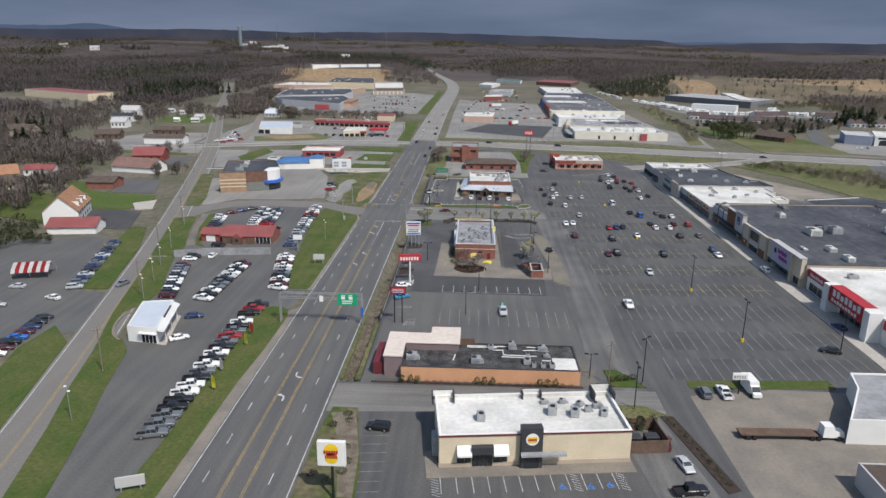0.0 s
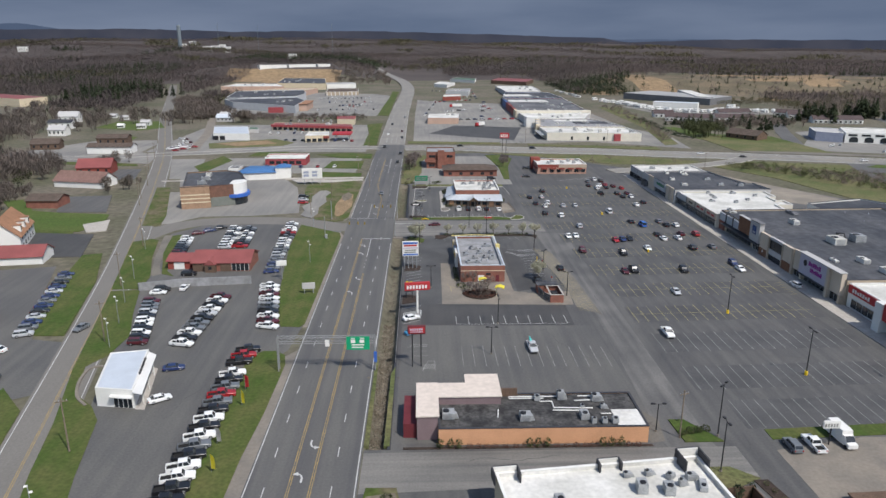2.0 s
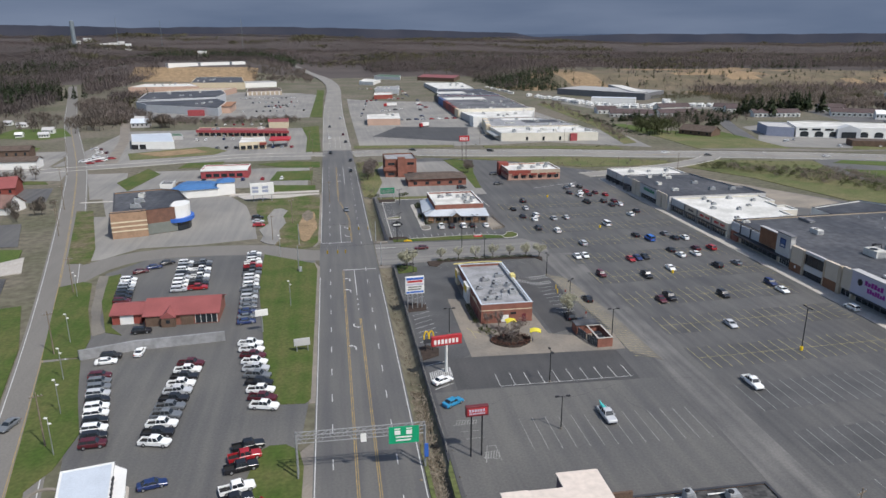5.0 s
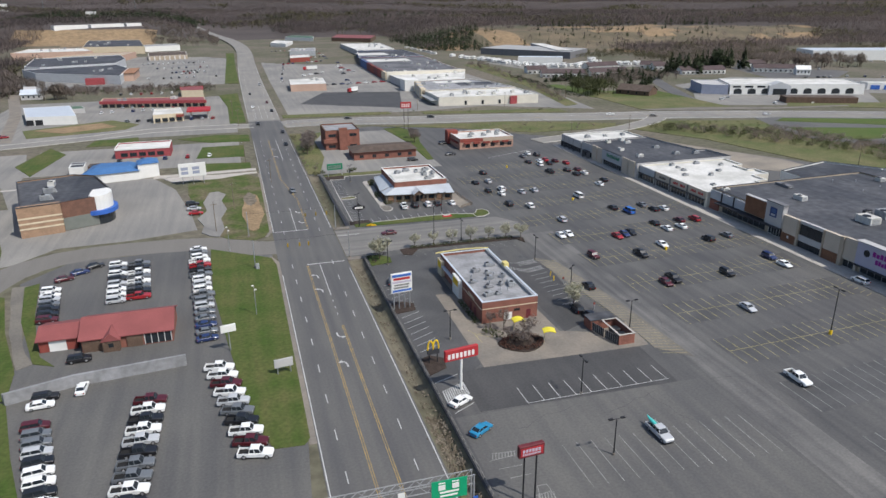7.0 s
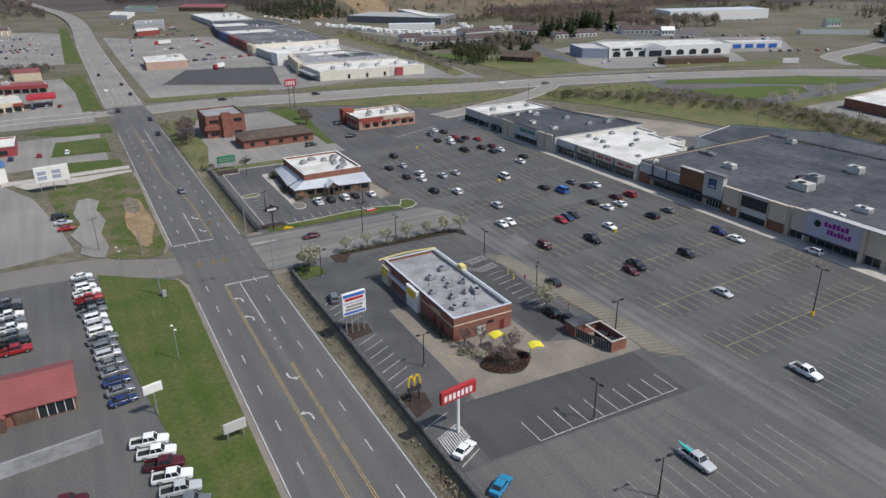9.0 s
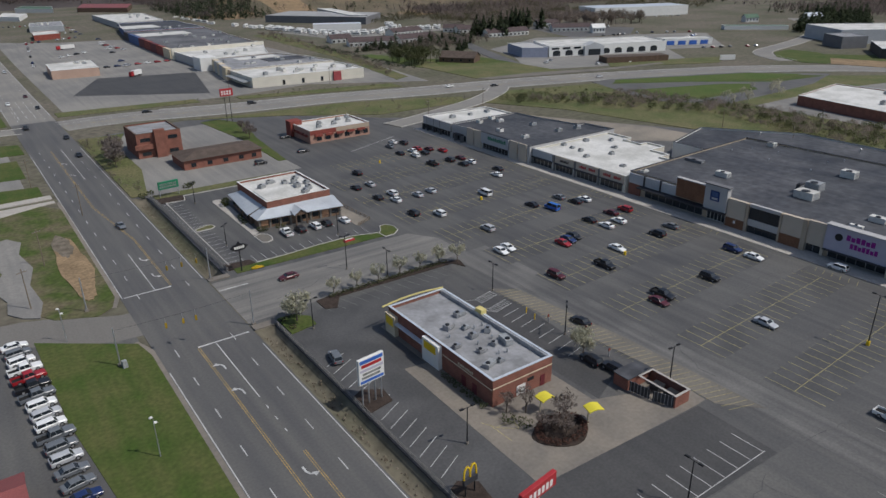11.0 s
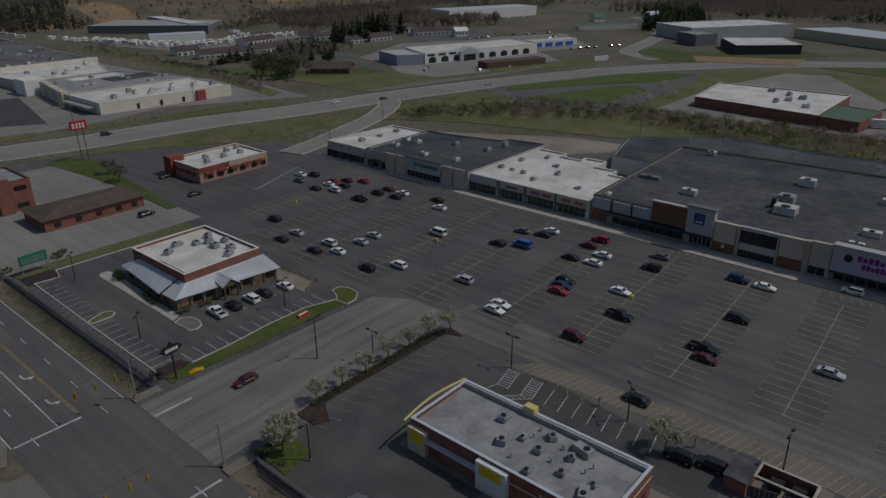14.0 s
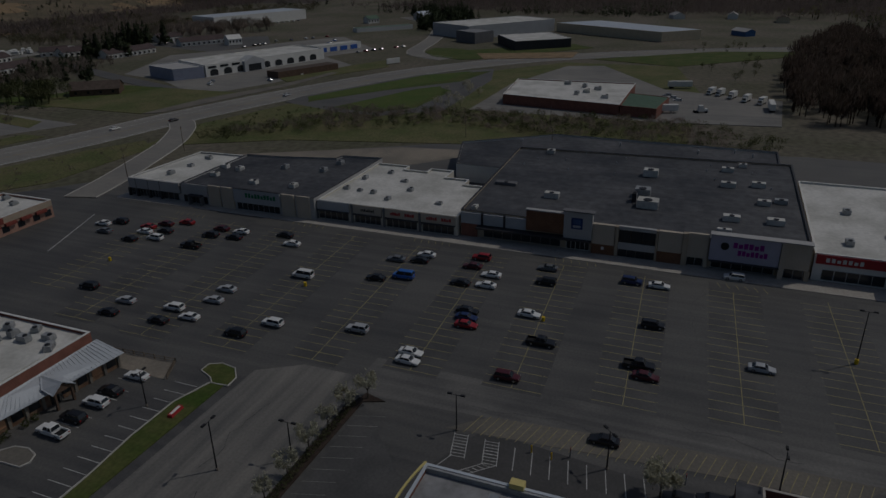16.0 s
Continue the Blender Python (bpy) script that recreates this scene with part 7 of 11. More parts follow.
enc = thing("dumpster_enclosure", "brick dumpster enclosure with a roofed store and dark gates", "enclosure", (16.4, 212.3, 0.06))
for b in ((22.2, 22.5, 212.3, 223.8), (18.7, 22.2, 212.3, 212.6), (16.2, 16.5, 220.6, 223.8), (16.5, 22.2, 223.5, 223.8), (16.5, 22.2, 220.6, 220.9)):
    bm = bmesh.new()
    box(bm, *b, 0.0, 2.4)
    part("wall", bm, M_BRICK, enc)
bm = bmesh.new()
ring(bm, rect(18.6, 212.2, 22.6, 220.5), 2.4, 2.48, 0.45)
part("coping", bm, M_SIDEWALK, enc)
bm = bmesh.new()
box(bm, 16.0, 22.4, 220.4, 223.9, 2.42, 2.6)
part("roof", bm, M_ROOFDARK, enc)
for p, q in (((16.5, 220.4), (17.3, 216.6)), ((17.4, 216.0), (18.7, 212.6))):
    d = (Vector(q) - Vector(p)).normalized()
    nn2 = Vector((-d.y, d.x)) * 0.07
    bm = bmesh.new()
    prism(bm, [tuple(Vector(w) + o) for w, o in ((p, nn2), (q, nn2), (q, -nn2), (p, -nn2))], 0.2, 2.2)
    leaf = part("gate", bm, M_DARKWALL, enc)
    for k in range(6):
        c = Vector(p) + (Vector(q) - Vector(p)) * (k + 0.5) / 6
        bm = bmesh.new()
        tube(bm, (c.x - 0.09, c.y, 0.2), (c.x - 0.09, c.y, 2.25), 0.04, None, 4)
        part("slat", bm, M_GREYMETAL, leaf)
for x, y in ((20.6, 217.6), (20.6, 214.6)):
    e = thing("dumpster", "dark steel dumpster inside the enclosure", "dumpster", (x, y, 0.06), 0, local=True)
    bm = bmesh.new()
    hexa(bm, (-0.9, 0.9, -0.8, 0.8), (-1, 1, -0.95, 0.95), 0.1, 1.4)
    part("bin", bm, M_DARKWALL, e)
    bm = bmesh.new()
    hexa(bm, (-1.02, 1.02, -0.97, 0.97), (-0.95, 0.95, -0.9, 0.9), 1.4, 1.5)
    part("lid", bm, M_BLACK, e)
for x, y, m2, lab in ((21.4, 253.2, M_YELLOW, "yellow steel bollard beside a parking bay"), (20.8, 249.9, M_YELLOW, "yellow steel bollard beside a parking bay"), (22.3, 247.3, M_BRICKRED, "red pickup-bay sign post"), (22.3, 230.4, M_BRICKRED, "red pickup-bay sign post")):
    e = thing("bollard", lab, "bollard", (x, y, 0.06), 0, "bay bollards", local=True)
    bm = bmesh.new()
    tube(bm, (0, 0, -0.1), (0, 0, 1.3), 0.12, None, 8)
    part("post", bm, m2 if m2 is M_YELLOW else M_STEEL, e)
    bm = bmesh.new()
    box(bm, -0.22, 0.22, -0.05, 0.05, 1.3, 1.9) if m2 is not M_YELLOW else tube(bm, (0, 0, 1.3), (0, 0, 1.38), 0.12, 0.04, 8)
    part("sign_plate" if m2 is not M_YELLOW else "cap", bm, m2, e)

# roadside signs
pole_sign("pole_sign", "red pylon sign with white bars on a white pole", -19.6, 205.5, 7.0, 2.3, 6.7, M_RED, (0,), 8, 0.7, M_WHITE, M_WHITE, 1, 7, 0.06, 0.28)
pole_sign("reader_board", "white reader board with blue and red bands on posts", -22, 244.8, 5.3, 5.0, 4.4, M_WHITE, (-2, -0.7, 0.7, 2), 6, 0.6, None, M_STEEL, z=0.06)
board = bpy.data.objects["reader_board"].children[-1]
for f in (-1, 1):
    for z0, z1, x0, x1, m, nm in ((8.5, 9.15, -2.4, 2.4, M_BLUE, "band"), (7.7, 8.3, -2.1, 2.1, M_RED, "band"), (6.9, 7.4, -2.4, 2.4, M_LILAC, "band"), (6.2, 6.65, -1.9, 1.9, M_FADEDWHITE, "lettering"), (5.5, 5.95, -2.1, 1.7, M_FADEDWHITE, "lettering"), (4.7, 5.2, -2.4, 2.4, M_BLUE, "band")):
        bm = bmesh.new()
        box(bm, x0, x1, f * 0.32 - 0.02, f * 0.32 + 0.02, z0, z1)
        part(nm, bm, m, board)
pole_sign("pylon_sign", "dark red cabinet sign on two black legs", -19.6, 172.3, 4.1, 2.0, 8.2, M_MAROON, (-1, 1), 3, 0.8, None, M_BLACK, z=0.04)
board = bpy.data.objects["pylon_sign"].children[-1]
for f in (-1, 1):
    bm = bmesh.new()
    box(bm, -1.8, 1.8, f * 0.41 - 0.02, f * 0.41 + 0.02, 8.5, 9.9)
    face = part("face", bm, M_RED, board, "red lettered face")
    for z0, z1, n in ((9.15, 9.65, 6), (8.65, 8.95, 9)):
        bm = bmesh.new()
        for i in range(n):
            c = -1.5 + 3.0 * i / n
            box(bm, c, c + 2.1 / n, f * 0.45 - 0.02, f * 0.45 + 0.02, z0, z1)
        part("lettering", bm, M_LILAC, face)
arch = thing("arches_sign", "yellow double-arch sign above a dark board", "sign", (-22, 216.8, 0.06), 5, local=True)
bm = bmesh.new()
for c in (-0.75, 0.75):
    prev = None
    for i in range(11):
        a = math.pi * i / 10
        p = Vector((c * 0.8 - 0.6 * math.cos(a), 0, 3.2 + 2.0 * math.sin(a) ** 0.8))
        if prev is not None:
            tube(bm, prev, p, 0.17, 0.17, 6)
        prev = p
part("arches", bm, M_YELLOW, arch, "glossy yellow arches")
bm = bmesh.new()
box(bm, -1.3, 1.3, -0.25, 0.25, 2.2, 3.2)
part("board", bm, M_DARKWALL, arch)
for x in (-0.9, 0.9):
    bm = bmesh.new()
    tube(bm, (x, 0, -0.2), (x, 0, 2.0), 0.12)
    part("leg", bm, M_BLACK, arch)
e = thing("oval_sign", "black pointed steakhouse sign on a post", "sign", (-20.6, 311.6, 0.15), 5, local=True)
bm = bmesh.new()
tube(bm, (0, 0, -0.3), (0, 0, 6.0), 0.16, None, 8)
part("pole", bm, M_BLACK, e)
bm = bmesh.new()
prism(bm, [(-2.3, 6.4), (-1.2, 5.6), (0, 5.5), (1.2, 5.6), (2.3, 6.4), (1.4, 7.1), (0.5, 7.2), (0, 7.9), (-0.5, 7.2), (-1.4, 7.1)], -0.25, 0.25)
bm.transform(Matrix.Rotation(radians(90), 4, "X"))
bmesh.ops.recalc_face_normals(bm, faces=bm.faces)
cabinet = part("cabinet", bm, M_BLACK, e)
for f in (-1, 1):
    bm = bmesh.new()
    for i in range(5):
        box(bm, -1.3 + 0.54 * i, -0.9 + 0.54 * i, f * 0.28 - 0.02, f * 0.28 + 0.02, 6.05, 6.7)
    part("lettering", bm, M_WHITE, cabinet)
pole_sign("store_sign", "green store sign on two posts", -18.3, 382.6, 6.6, 2.6, 2.6, M_SIGNGREEN, (-3, 3), 4, 0.5, M_FADEDWHITE, M_STEEL, 2, 9, 0.12)
pole_sign("pylon_sign", "red and white restaurant sign on a lattice post", 36, 478, 6, 3.4, 12, M_RED, (-1.2, 1.2), 0, 0.8, M_WHITE, M_BLACK, 2, 4, 0.1)
pole_sign("billboard", "white billboard on steel legs", -75.3, 387, 10.5, 5.4, 3.2, M_WHITE, (-4, 0, 4), 8, 0.8, M_PALEBLUE, M_STEEL, 2, 2, 0.1)
pole_sign("lawn_sign", "pale blank lawn sign on two posts", -52, 221.8, 3.8, 1.9, 1.4, M_GREYWALL, (-1.3, 1.3), 8, 0.3, None, M_STEEL, z=0.12)
pole_sign("lawn_sign", "white dealer sign on a single post", -62.4, 235, 3.2, 1.7, 4.4, M_WHITE, (0,), 12, 0.4, None, M_STEEL, z=0.12)
pole_sign("burger_sign", "white square burger sign on a black post", -22, 96.8, 4.6, 4.4, 6.4, M_WHITE, (0,), 0, 0.8, None, M_BLACK, z=0.1, leg_r=0.25)
e = bpy.data.objects["burger_sign"]
bm = bmesh.new()
for z0, z1 in ((8.9, 9.8), (7.5, 8.3)):
    tube(bm, (0, -0.44, (z0 + z1) / 2), (0, -0.4, (z0 + z1) / 2), 1.15 if z0 > 8 else 1.05, None, 20)
part("bun", bm, M_YELLOW, e)
bm = bmesh.new()
for k in range(6):
    box(bm, -1.2 + 0.4 * k, -0.92 + 0.4 * k, -0.52, -0.45, 8.7, 9.3)
    box(bm, -1.0 + 0.34 * k, -0.76 + 0.34 * k, -0.52, -0.45, 7.9, 8.5)
part("lettering", bm, M_RED, e)
pole_sign("directory_sign", "grey two-panel sign lying low in the grass", -56, 97, 4.6, 2, 0.8, M_GREYWALL, (-1.5, 1.5), 20, 0.3, None, M_STEEL, z=0.1)

# overhead highway sign
truss = thing("sign_gantry", "steel truss gantry with a green highway sign over the road", "gantry", (-51, 171, 0.05))
for x, ys2 in ((-51, (170.4, 171.6)), (-29.1, (170.4, 171.6))):
    for yy in ys2:
        bm = bmesh.new()
        tube(bm, (x, yy, -0.2), (x, yy, 8.4), 0.16)
        part("post", bm, M_GALV, truss)
for yy in (170.4, 171.6):
    for zz in (6.9, 8.3):
        bm = bmesh.new()
        tube(bm, (-51.2, yy, zz), (-28.9, yy, zz), 0.085, None, 6)
        part("chord", bm, M_GALV, truss)
bm = bmesh.new()
for i in range(16):
    x0, x1 = -51 + 21.9 * i / 16, -51 + 21.9 * (i + 1) / 16
    for yy in (170.4, 171.6):
        tube(bm, (x0, yy, 6.9 if i % 2 else 8.3), (x1, yy, 8.3 if i % 2 else 6.9), 0.05, None, 4)
    tube(bm, (x0, 170.4, 8.3), (x1, 171.6, 8.3), 0.05, None, 4)
part("lacing", bm, M_GALV, truss)
bm = bmesh.new()
box(bm, -35.4, -30.2, 170.1, 170.22, 5.4, 8.6)
part("sign_panel", bm, M_GREEN, truss, "green highway sign with white bars")
bm = bmesh.new()
for x0, x1, z0, z1 in ((-34.4, -33.4, 7.1, 7.9), (-32.4, -31.4, 7.1, 7.9), (-34.2, -31.4, 6.5, 6.75), (-34.2, -31.6, 5.9, 6.15), (-34.4, -33.4, 8.15, 8.3), (-32.4, -31.4, 8.15, 8.3)):
    box(bm, x0, x1, 170.03, 170.1, z0, z1)
part("lettering", bm, M_WHITE, truss)
bm = bmesh.new()
box(bm, -40.2, -39.2, 170.1, 170.2, 6.3, 7.9)
part("speed_panel", bm, M_WHITE, truss, "small white sign")
bm = bmesh.new()
box(bm, -29.3, -28.6, 169.9, 170.0, 2.4, 5.0)
part("shield_panel", bm, M_BLUE, truss, "small blue sign")

# steakhouse porch
def porch_y(x):
    """Front line of the enclosed porch."""
    return 336.3 - 0.13 * (x + 6)


def sheet(name, polys, t, m, label):
    bm = bmesh.new()
    for pts3 in polys:
        lo = [bm.verts.new(p) for p in pts3]
        hi = [bm.verts.new((p[0], p[1], p[2] + t)) for p in pts3]
        bm.faces.new(hi), bm.faces.new(lo[::-1])
        for i in range(len(lo)):
            bm.faces.new((lo[i], lo[(i + 1) % len(lo)], hi[(i + 1) % len(lo)], hi[i]))
    bmesh.ops.recalc_face_normals(bm, faces=bm.faces)
    return part(name, bm, m, texas, label)


sheet("porch_roof", [((-6.9, 335.4, 3.0), (18.7, 331.9, 3.0), (18.4, 337.9, 4.9), (-2.6, 337.9, 4.9)), ((-6.9, 335.4, 3.0), (-2.6, 337.9, 4.9), (-2.6, 340.8, 4.9), (-7.0, 340.8, 3.0))], 0.14, M_PORCH, "pale ribbed metal porch roof")
sheet("side_roof", [((-7.4, 341.4, 3.0), (-2.6, 341.4, 4.9), (-2.6, 359, 4.9), (-5.6, 362.8, 3.2))], 0.14, M_PORCH, "pale ribbed metal side roof")
for k in range(30):
    t = (k + 0.5) / 30
    bm = bmesh.new()
    tube(bm, (-6.9 + 25.6 * t, 335.4 - 3.5 * t, 3.17), (-2.6 + 21 * t, 337.9, 5.06), 0.045, None, 4)
    part("seam", bm, M_PORCH, texas)
for k in range(20):
    t = (k + 0.5) / 20
    bm = bmesh.new()
    tube(bm, (-7.4 + 1.8 * t, 341.4 + 21.4 * t, 3.17 + 0.2 * t), (-2.6, 341.4 + 17.6 * t, 5.06), 0.045, None, 4)
    part("seam", bm, M_PORCH, texas)
bm = bmesh.new()
prism(bm, [(-6, porch_y(-6)), (18, porch_y(18)), (18, 337.95), (-2.4, 337.95), (-2.4, 340.4), (-6, 340.4)], -0.1, 2.95)
part("porch_wall", bm, M_WOODWALL, texas, "brown timber porch wall")
bm = bmesh.new()
prism(bm, [(-6.4, 341.8), (-2.4, 341.8), (-2.4, 360.6), (-5, 360.6)], -0.1, 2.95)
part("side_wall", bm, M_WOODWALL, texas, "brown timber side wall")
for k in range(9):
    x = -6.2 + 3.0 * k
    bm = bmesh.new()
    prism(bm, [(x, porch_y(x) - 0.3), (x + 0.5, porch_y(x) - 0.36), (x + 0.5, porch_y(x) + 0.05), (x, porch_y(x) + 0.05)], 0, 2.95)
    pier = part("pier", bm, M_CONC, texas, "rough tan stone pier")
    if k in (3, 8):
        continue
    bm = bmesh.new()
    x0, x1 = x + 0.8, x + 2.7
    prism(bm, [(x0, porch_y(x0) - 0.06), (x1, porch_y(x1) - 0.06), (x1, porch_y(x1) + 0.05), (x0, porch_y(x0) + 0.05)], 0.9, 2.3)
    part("window", bm, M_GLASS if k % 3 else M_ORANGE, texas)
for k in range(5):
    y = 343.4 + 3.6 * k
    x = -6.4 + (y - 341.8) / 18.8 * 1.4
    bm = bmesh.new()
    box(bm, x - 0.06, x + 0.1, y, y + 1.9, 0.9, 2.3)
    part("window", bm, M_GLASS, texas)
sheet("entry_gable", [((3.2, 332.4, 3.15), (5.4, 332.2, 4.75), (5.4, 337.4, 4.95), (3.2, 335, 3.95)), ((7.6, 332, 3.15), (5.4, 332.2, 4.75), (5.4, 337.4, 4.95), (7.6, 334.6, 3.95))], 0.12, M_PORCH, "small gabled entry roof")
bm = bmesh.new()
v = [bm.verts.new(p) for p in ((3.5, 332.6, 3.0), (7.3, 332.4, 3.0), (5.4, 332.5, 4.6), (3.5, 332.9, 3.0), (7.3, 332.7, 3.0), (5.4, 332.8, 4.6))]
for f in ((0, 1, 2), (5, 4, 3), (0, 2, 5, 3), (1, 4, 5, 2), (0, 3, 4, 1)):
    bm.faces.new([v[i] for i in f])
bmesh.ops.recalc_face_normals(bm, faces=bm.faces)
part("gable_board", bm, M_STONEBROWN, texas)
for x in (3.5, 6.9):
    panel("post", texas, M_STONEBROWN, x, x + 0.4, 332.4, 332.8, 0, 3.1)
bm = bmesh.new()
prism(bm, [(4.4, porch_y(4.4) - 0.08), (6.6, porch_y(6.6) - 0.08), (6.6, porch_y(6.6) + 0.05), (4.4, porch_y(4.4) + 0.05)], 0, 2.4)
part("door", bm, M_BLACK, texas)
panel("roof_step", texas, M_ROOFWHITE, -2.1, 8, 338.5, 349, 6.4, 7.35)
for x, y in ((11, 341), (13.5, 344), (15, 349), (11.5, 348), (9.5, 353), (14, 355), (6, 356), (2, 353), (12, 351.5)):
    hvac(x, y, 6.4, random.uniform(1.5, 2.6), 1.5, random.uniform(1, 1.6), random.choice((0, 90, 30)))
slab("patio", [(17.6, 321.5), (23, 324), (22, 341), (18, 341)], 0.09, M_GRAVEL, "tan gravel patio beside the steakhouse")
fence_t = thing("patio_fence", "low wooden patio fence", "fence", (18, 321.5, 0.09))
for p, q in (((18, 321.6), (23, 324)), ((23, 324), (22, 341))):
    for zz in (0.4, 0.9):
        bm = bmesh.new()
        tube(bm, (*p, zz), (*q, zz), 0.06, None, 4)
        part("rail", bm, M_WOOD, fence_t)
    for i in range(8):
        t = i / 7
        bm = bmesh.new()
        xx, yy = p[0] + (q[0] - p[0]) * t, p[1] + (q[1] - p[1]) * t
        box(bm, xx - 0.08, xx + 0.08, yy - 0.08, yy + 0.08, -0.05, 1.1)
        part("post", bm, M_WOOD, fence_t)

# ---- burger restaurant ----
panel("entrance_tower", bk, M_DARKWALL, 8.3, 12.1, 106.3, 108, 0, 8.0, "charcoal entrance tower with round sign")
panel("entrance_void", bk, M_GLASS, 8.9, 11.5, 106.2, 106.28, 0.1, 2.6)
panel("entrance_canopy", bk, M_GREYMETAL, 8.2, 16.2, 105.2, 106.28, 3.0, 3.4)
bm = bmesh.new()
tube(bm, (10.2, 106.28, 5.9), (10.2, 106.16, 5.9), 1.15, None, 20)
disc = part("logo_disc", bm, M_WHITE, bk)
for zz, m in ((6.25, M_YELLOW), (5.5, M_YELLOW), (5.88, M_RED)):
    bm = bmesh.new()
    box(bm, 9.4, 11, 106.1, 106.15, zz - 0.15, zz + 0.15)
    part("logo_band", bm, m, disc)
panel("trim_band", bk, M_MAROON, -6.1, 28.4, 107.36, 107.48, 6.1, 6.42)
panel("base_band", bk, M_TAN, -6.1, 28.4, 107.3, 107.48, 0, 0.9)
for x0, x1, y0, y1, z1 in ((-6.5, -2.4, 119.8, 122.3, 7.3), (11, 14.6, 120.6, 122.4, 7.1), (24.6, 28.5, 118.6, 122.5, 7.7)):
    panel("parapet_screen", bk, M_ROOFWHITE, x0, x1, y1 - 0.3, y1, 5.6, z1, "white roof screen with dark edges")
    panel("screen_edge", bk, M_DARKWALL, x0 - 0.12, x0 + 0.12, y0, y1 + 0.02, 5.6, z1 + 0.1)
    panel("screen_edge", bk, M_DARKWALL, x1 - 0.12, x1 + 0.12, y0, y1 + 0.02, 5.6, z1 + 0.1)
    panel("screen_edge", bk, M_DARKWALL, x0 + 0.12, x1 - 0.12, y1, y1 + 0.14, 5.6, z1 + 0.1)
bm = bmesh.new()
ring(bm, inset(rect(-6, 107.5, 28.3, 122), 0.352), 5.65, 6.42, 0.03)
part("parapet_lining", bm, M_ROOFWHITE, bk)
for a, b in ((-2.9, -0.3), (3.5, 6.2)):
    bm = bmesh.new()
    v = [bm.verts.new(p) for p in ((a, 107.4, 4.4), (b, 107.4, 4.4), (b, 105.9, 3.2), (a, 105.9, 3.2), (a, 107.4, 4.2), (b, 107.4, 4.2), (b, 105.9, 2.9), (a, 105.9, 2.9))]
    for f in ((0, 1, 2, 3), (7, 6, 5, 4), (3, 2, 6, 7), (0, 3, 7, 4), (1, 5, 6, 2)):
        bm.faces.new([v[i] for i in f])
    bmesh.ops.recalc_face_normals(bm, faces=bm.faces)
    part("awning", bm, M_WHITE, bk, "white sloping awning")
    window_south(bk, 107.45, a + 0.1, b - 0.1, 0.9, 2.8, 2, M_BLACK)
window_south(bk, 107.3, -0.2, 3.4, 0.3, 3.0, 4, M_BLACK)
panel("awning", bk, M_DARKWALL, -0.3, 3.5, 106.2, 107.4, 3.1, 4.5)
panel("drive_window", bk, M_GREYMETAL, -7.0, -6, 111, 114.4, 0, 3.4)
for x, y, a, b, c, rz in ((2, 113.6, 1.8, 1.5, 1.6, 90), (15.6, 115.2, 2.0, 1.6, 1.8, 80), (19.6, 114.2, 2, 1.6, 1.6, 80), (14.8, 119, 1.2, 1, 0.9, 0), (18.4, 119, 1.2, 1, 0.9, 0), (21.4, 117.6, 1.2, 1.1, 1.1, 30), (22.4, 115.6, 1, 0.9, 1.2, 0), (25.4, 114.6, 2.6, 1.2, 0.9, 70), (24.6, 117, 1.6, 1.2, 1.1, 0)):
    hvac(x, y, 5.7, a, b, c, rz)
encl = thing("dumpster_enclosure", "dark brown wooden dumpster enclosure", "enclosure", (29.4, 110, 0.03))
for b in ((29.2, 36.4, 109.9, 110.1), (29.2, 29.4, 110.1, 118), (36.3, 36.5, 110.1, 118.4), (29.4, 36.3, 117.9, 118.1)):
    bm = bmesh.new()
    box(bm, *b, 0, 2.6)
    part("panel", bm, M_STONEBROWN, encl)
for x in (31, 34.4):
    e = thing("dumpster", "black lidded dumpster in the enclosure", "dumpster", (x, 113.5, 0.03), 0, local=True)
    bm = bmesh.new()
    hexa(bm, (-1.2, 1.2, -0.9, 0.9), (-1.3, 1.3, -1, 1), 0.1, 1.5)
    part("bin", bm, M_BLACK, e)
    bm = bmesh.new()
    hexa(bm, (-1.3, 1.3, -1.02, 1.02), (-1.25, 1.25, -0.95, 0.95), 1.5, 1.6)
    part("lid", bm, M_DARKWALL, e)
slab("sidewalk_burger", [(-7.2, 103.3), (29.6, 107.4), (29.2, 111), (-5.3, 107.0), (-6.4, 112), (-8.2, 111.4)], 0.14, M_CONC, "tan concrete walk along the restaurant front")
bm = bmesh.new()
for x, y in ((16, 102.4), (20.8, 102.7), (24.2, 103.4)):
    for k in range(8):
        a0, a1 = k * math.pi / 4, (k + 1) * math.pi / 4
        stripe(bm, x + 0.5 * math.cos(a0), y - 0.2 + 0.5 * math.sin(a0), x + 0.5 * math.cos(a1), y - 0.2 + 0.5 * math.sin(a1), 0.2, 0.05)
    stripe(bm, x - 0.1, y, x, y + 1.0, 0.22, 0.052)
    stripe(bm, x, y, x + 0.7, y - 0.6, 0.2, 0.054)
tagged(mesh_ob("accessible_bay_marks", bm, M_BLUEPAINT), "blue painted accessible bay squares", "parking lines", kind="stuff")
slab("planting_strip", [(38.4, 127), (41, 127), (46, 103), (43.6, 102)], 0.15, M_MULCH, "brown mulched planting strip", "planting bed")
for i in range(11):
    shrub(40 + 0.46 * i, 125.5 - 2.1 * i, 0.55, 0.7, M_SHRUB, 0.15, "small round shrub in the mulch strip", 60, group="strip shrubs")
slab("lawn_corner", [(29, 122), (40, 127.5), (36, 131), (29, 131)], 0.12, M_DRYGRASS, "dry grass corner lawn", "grass")
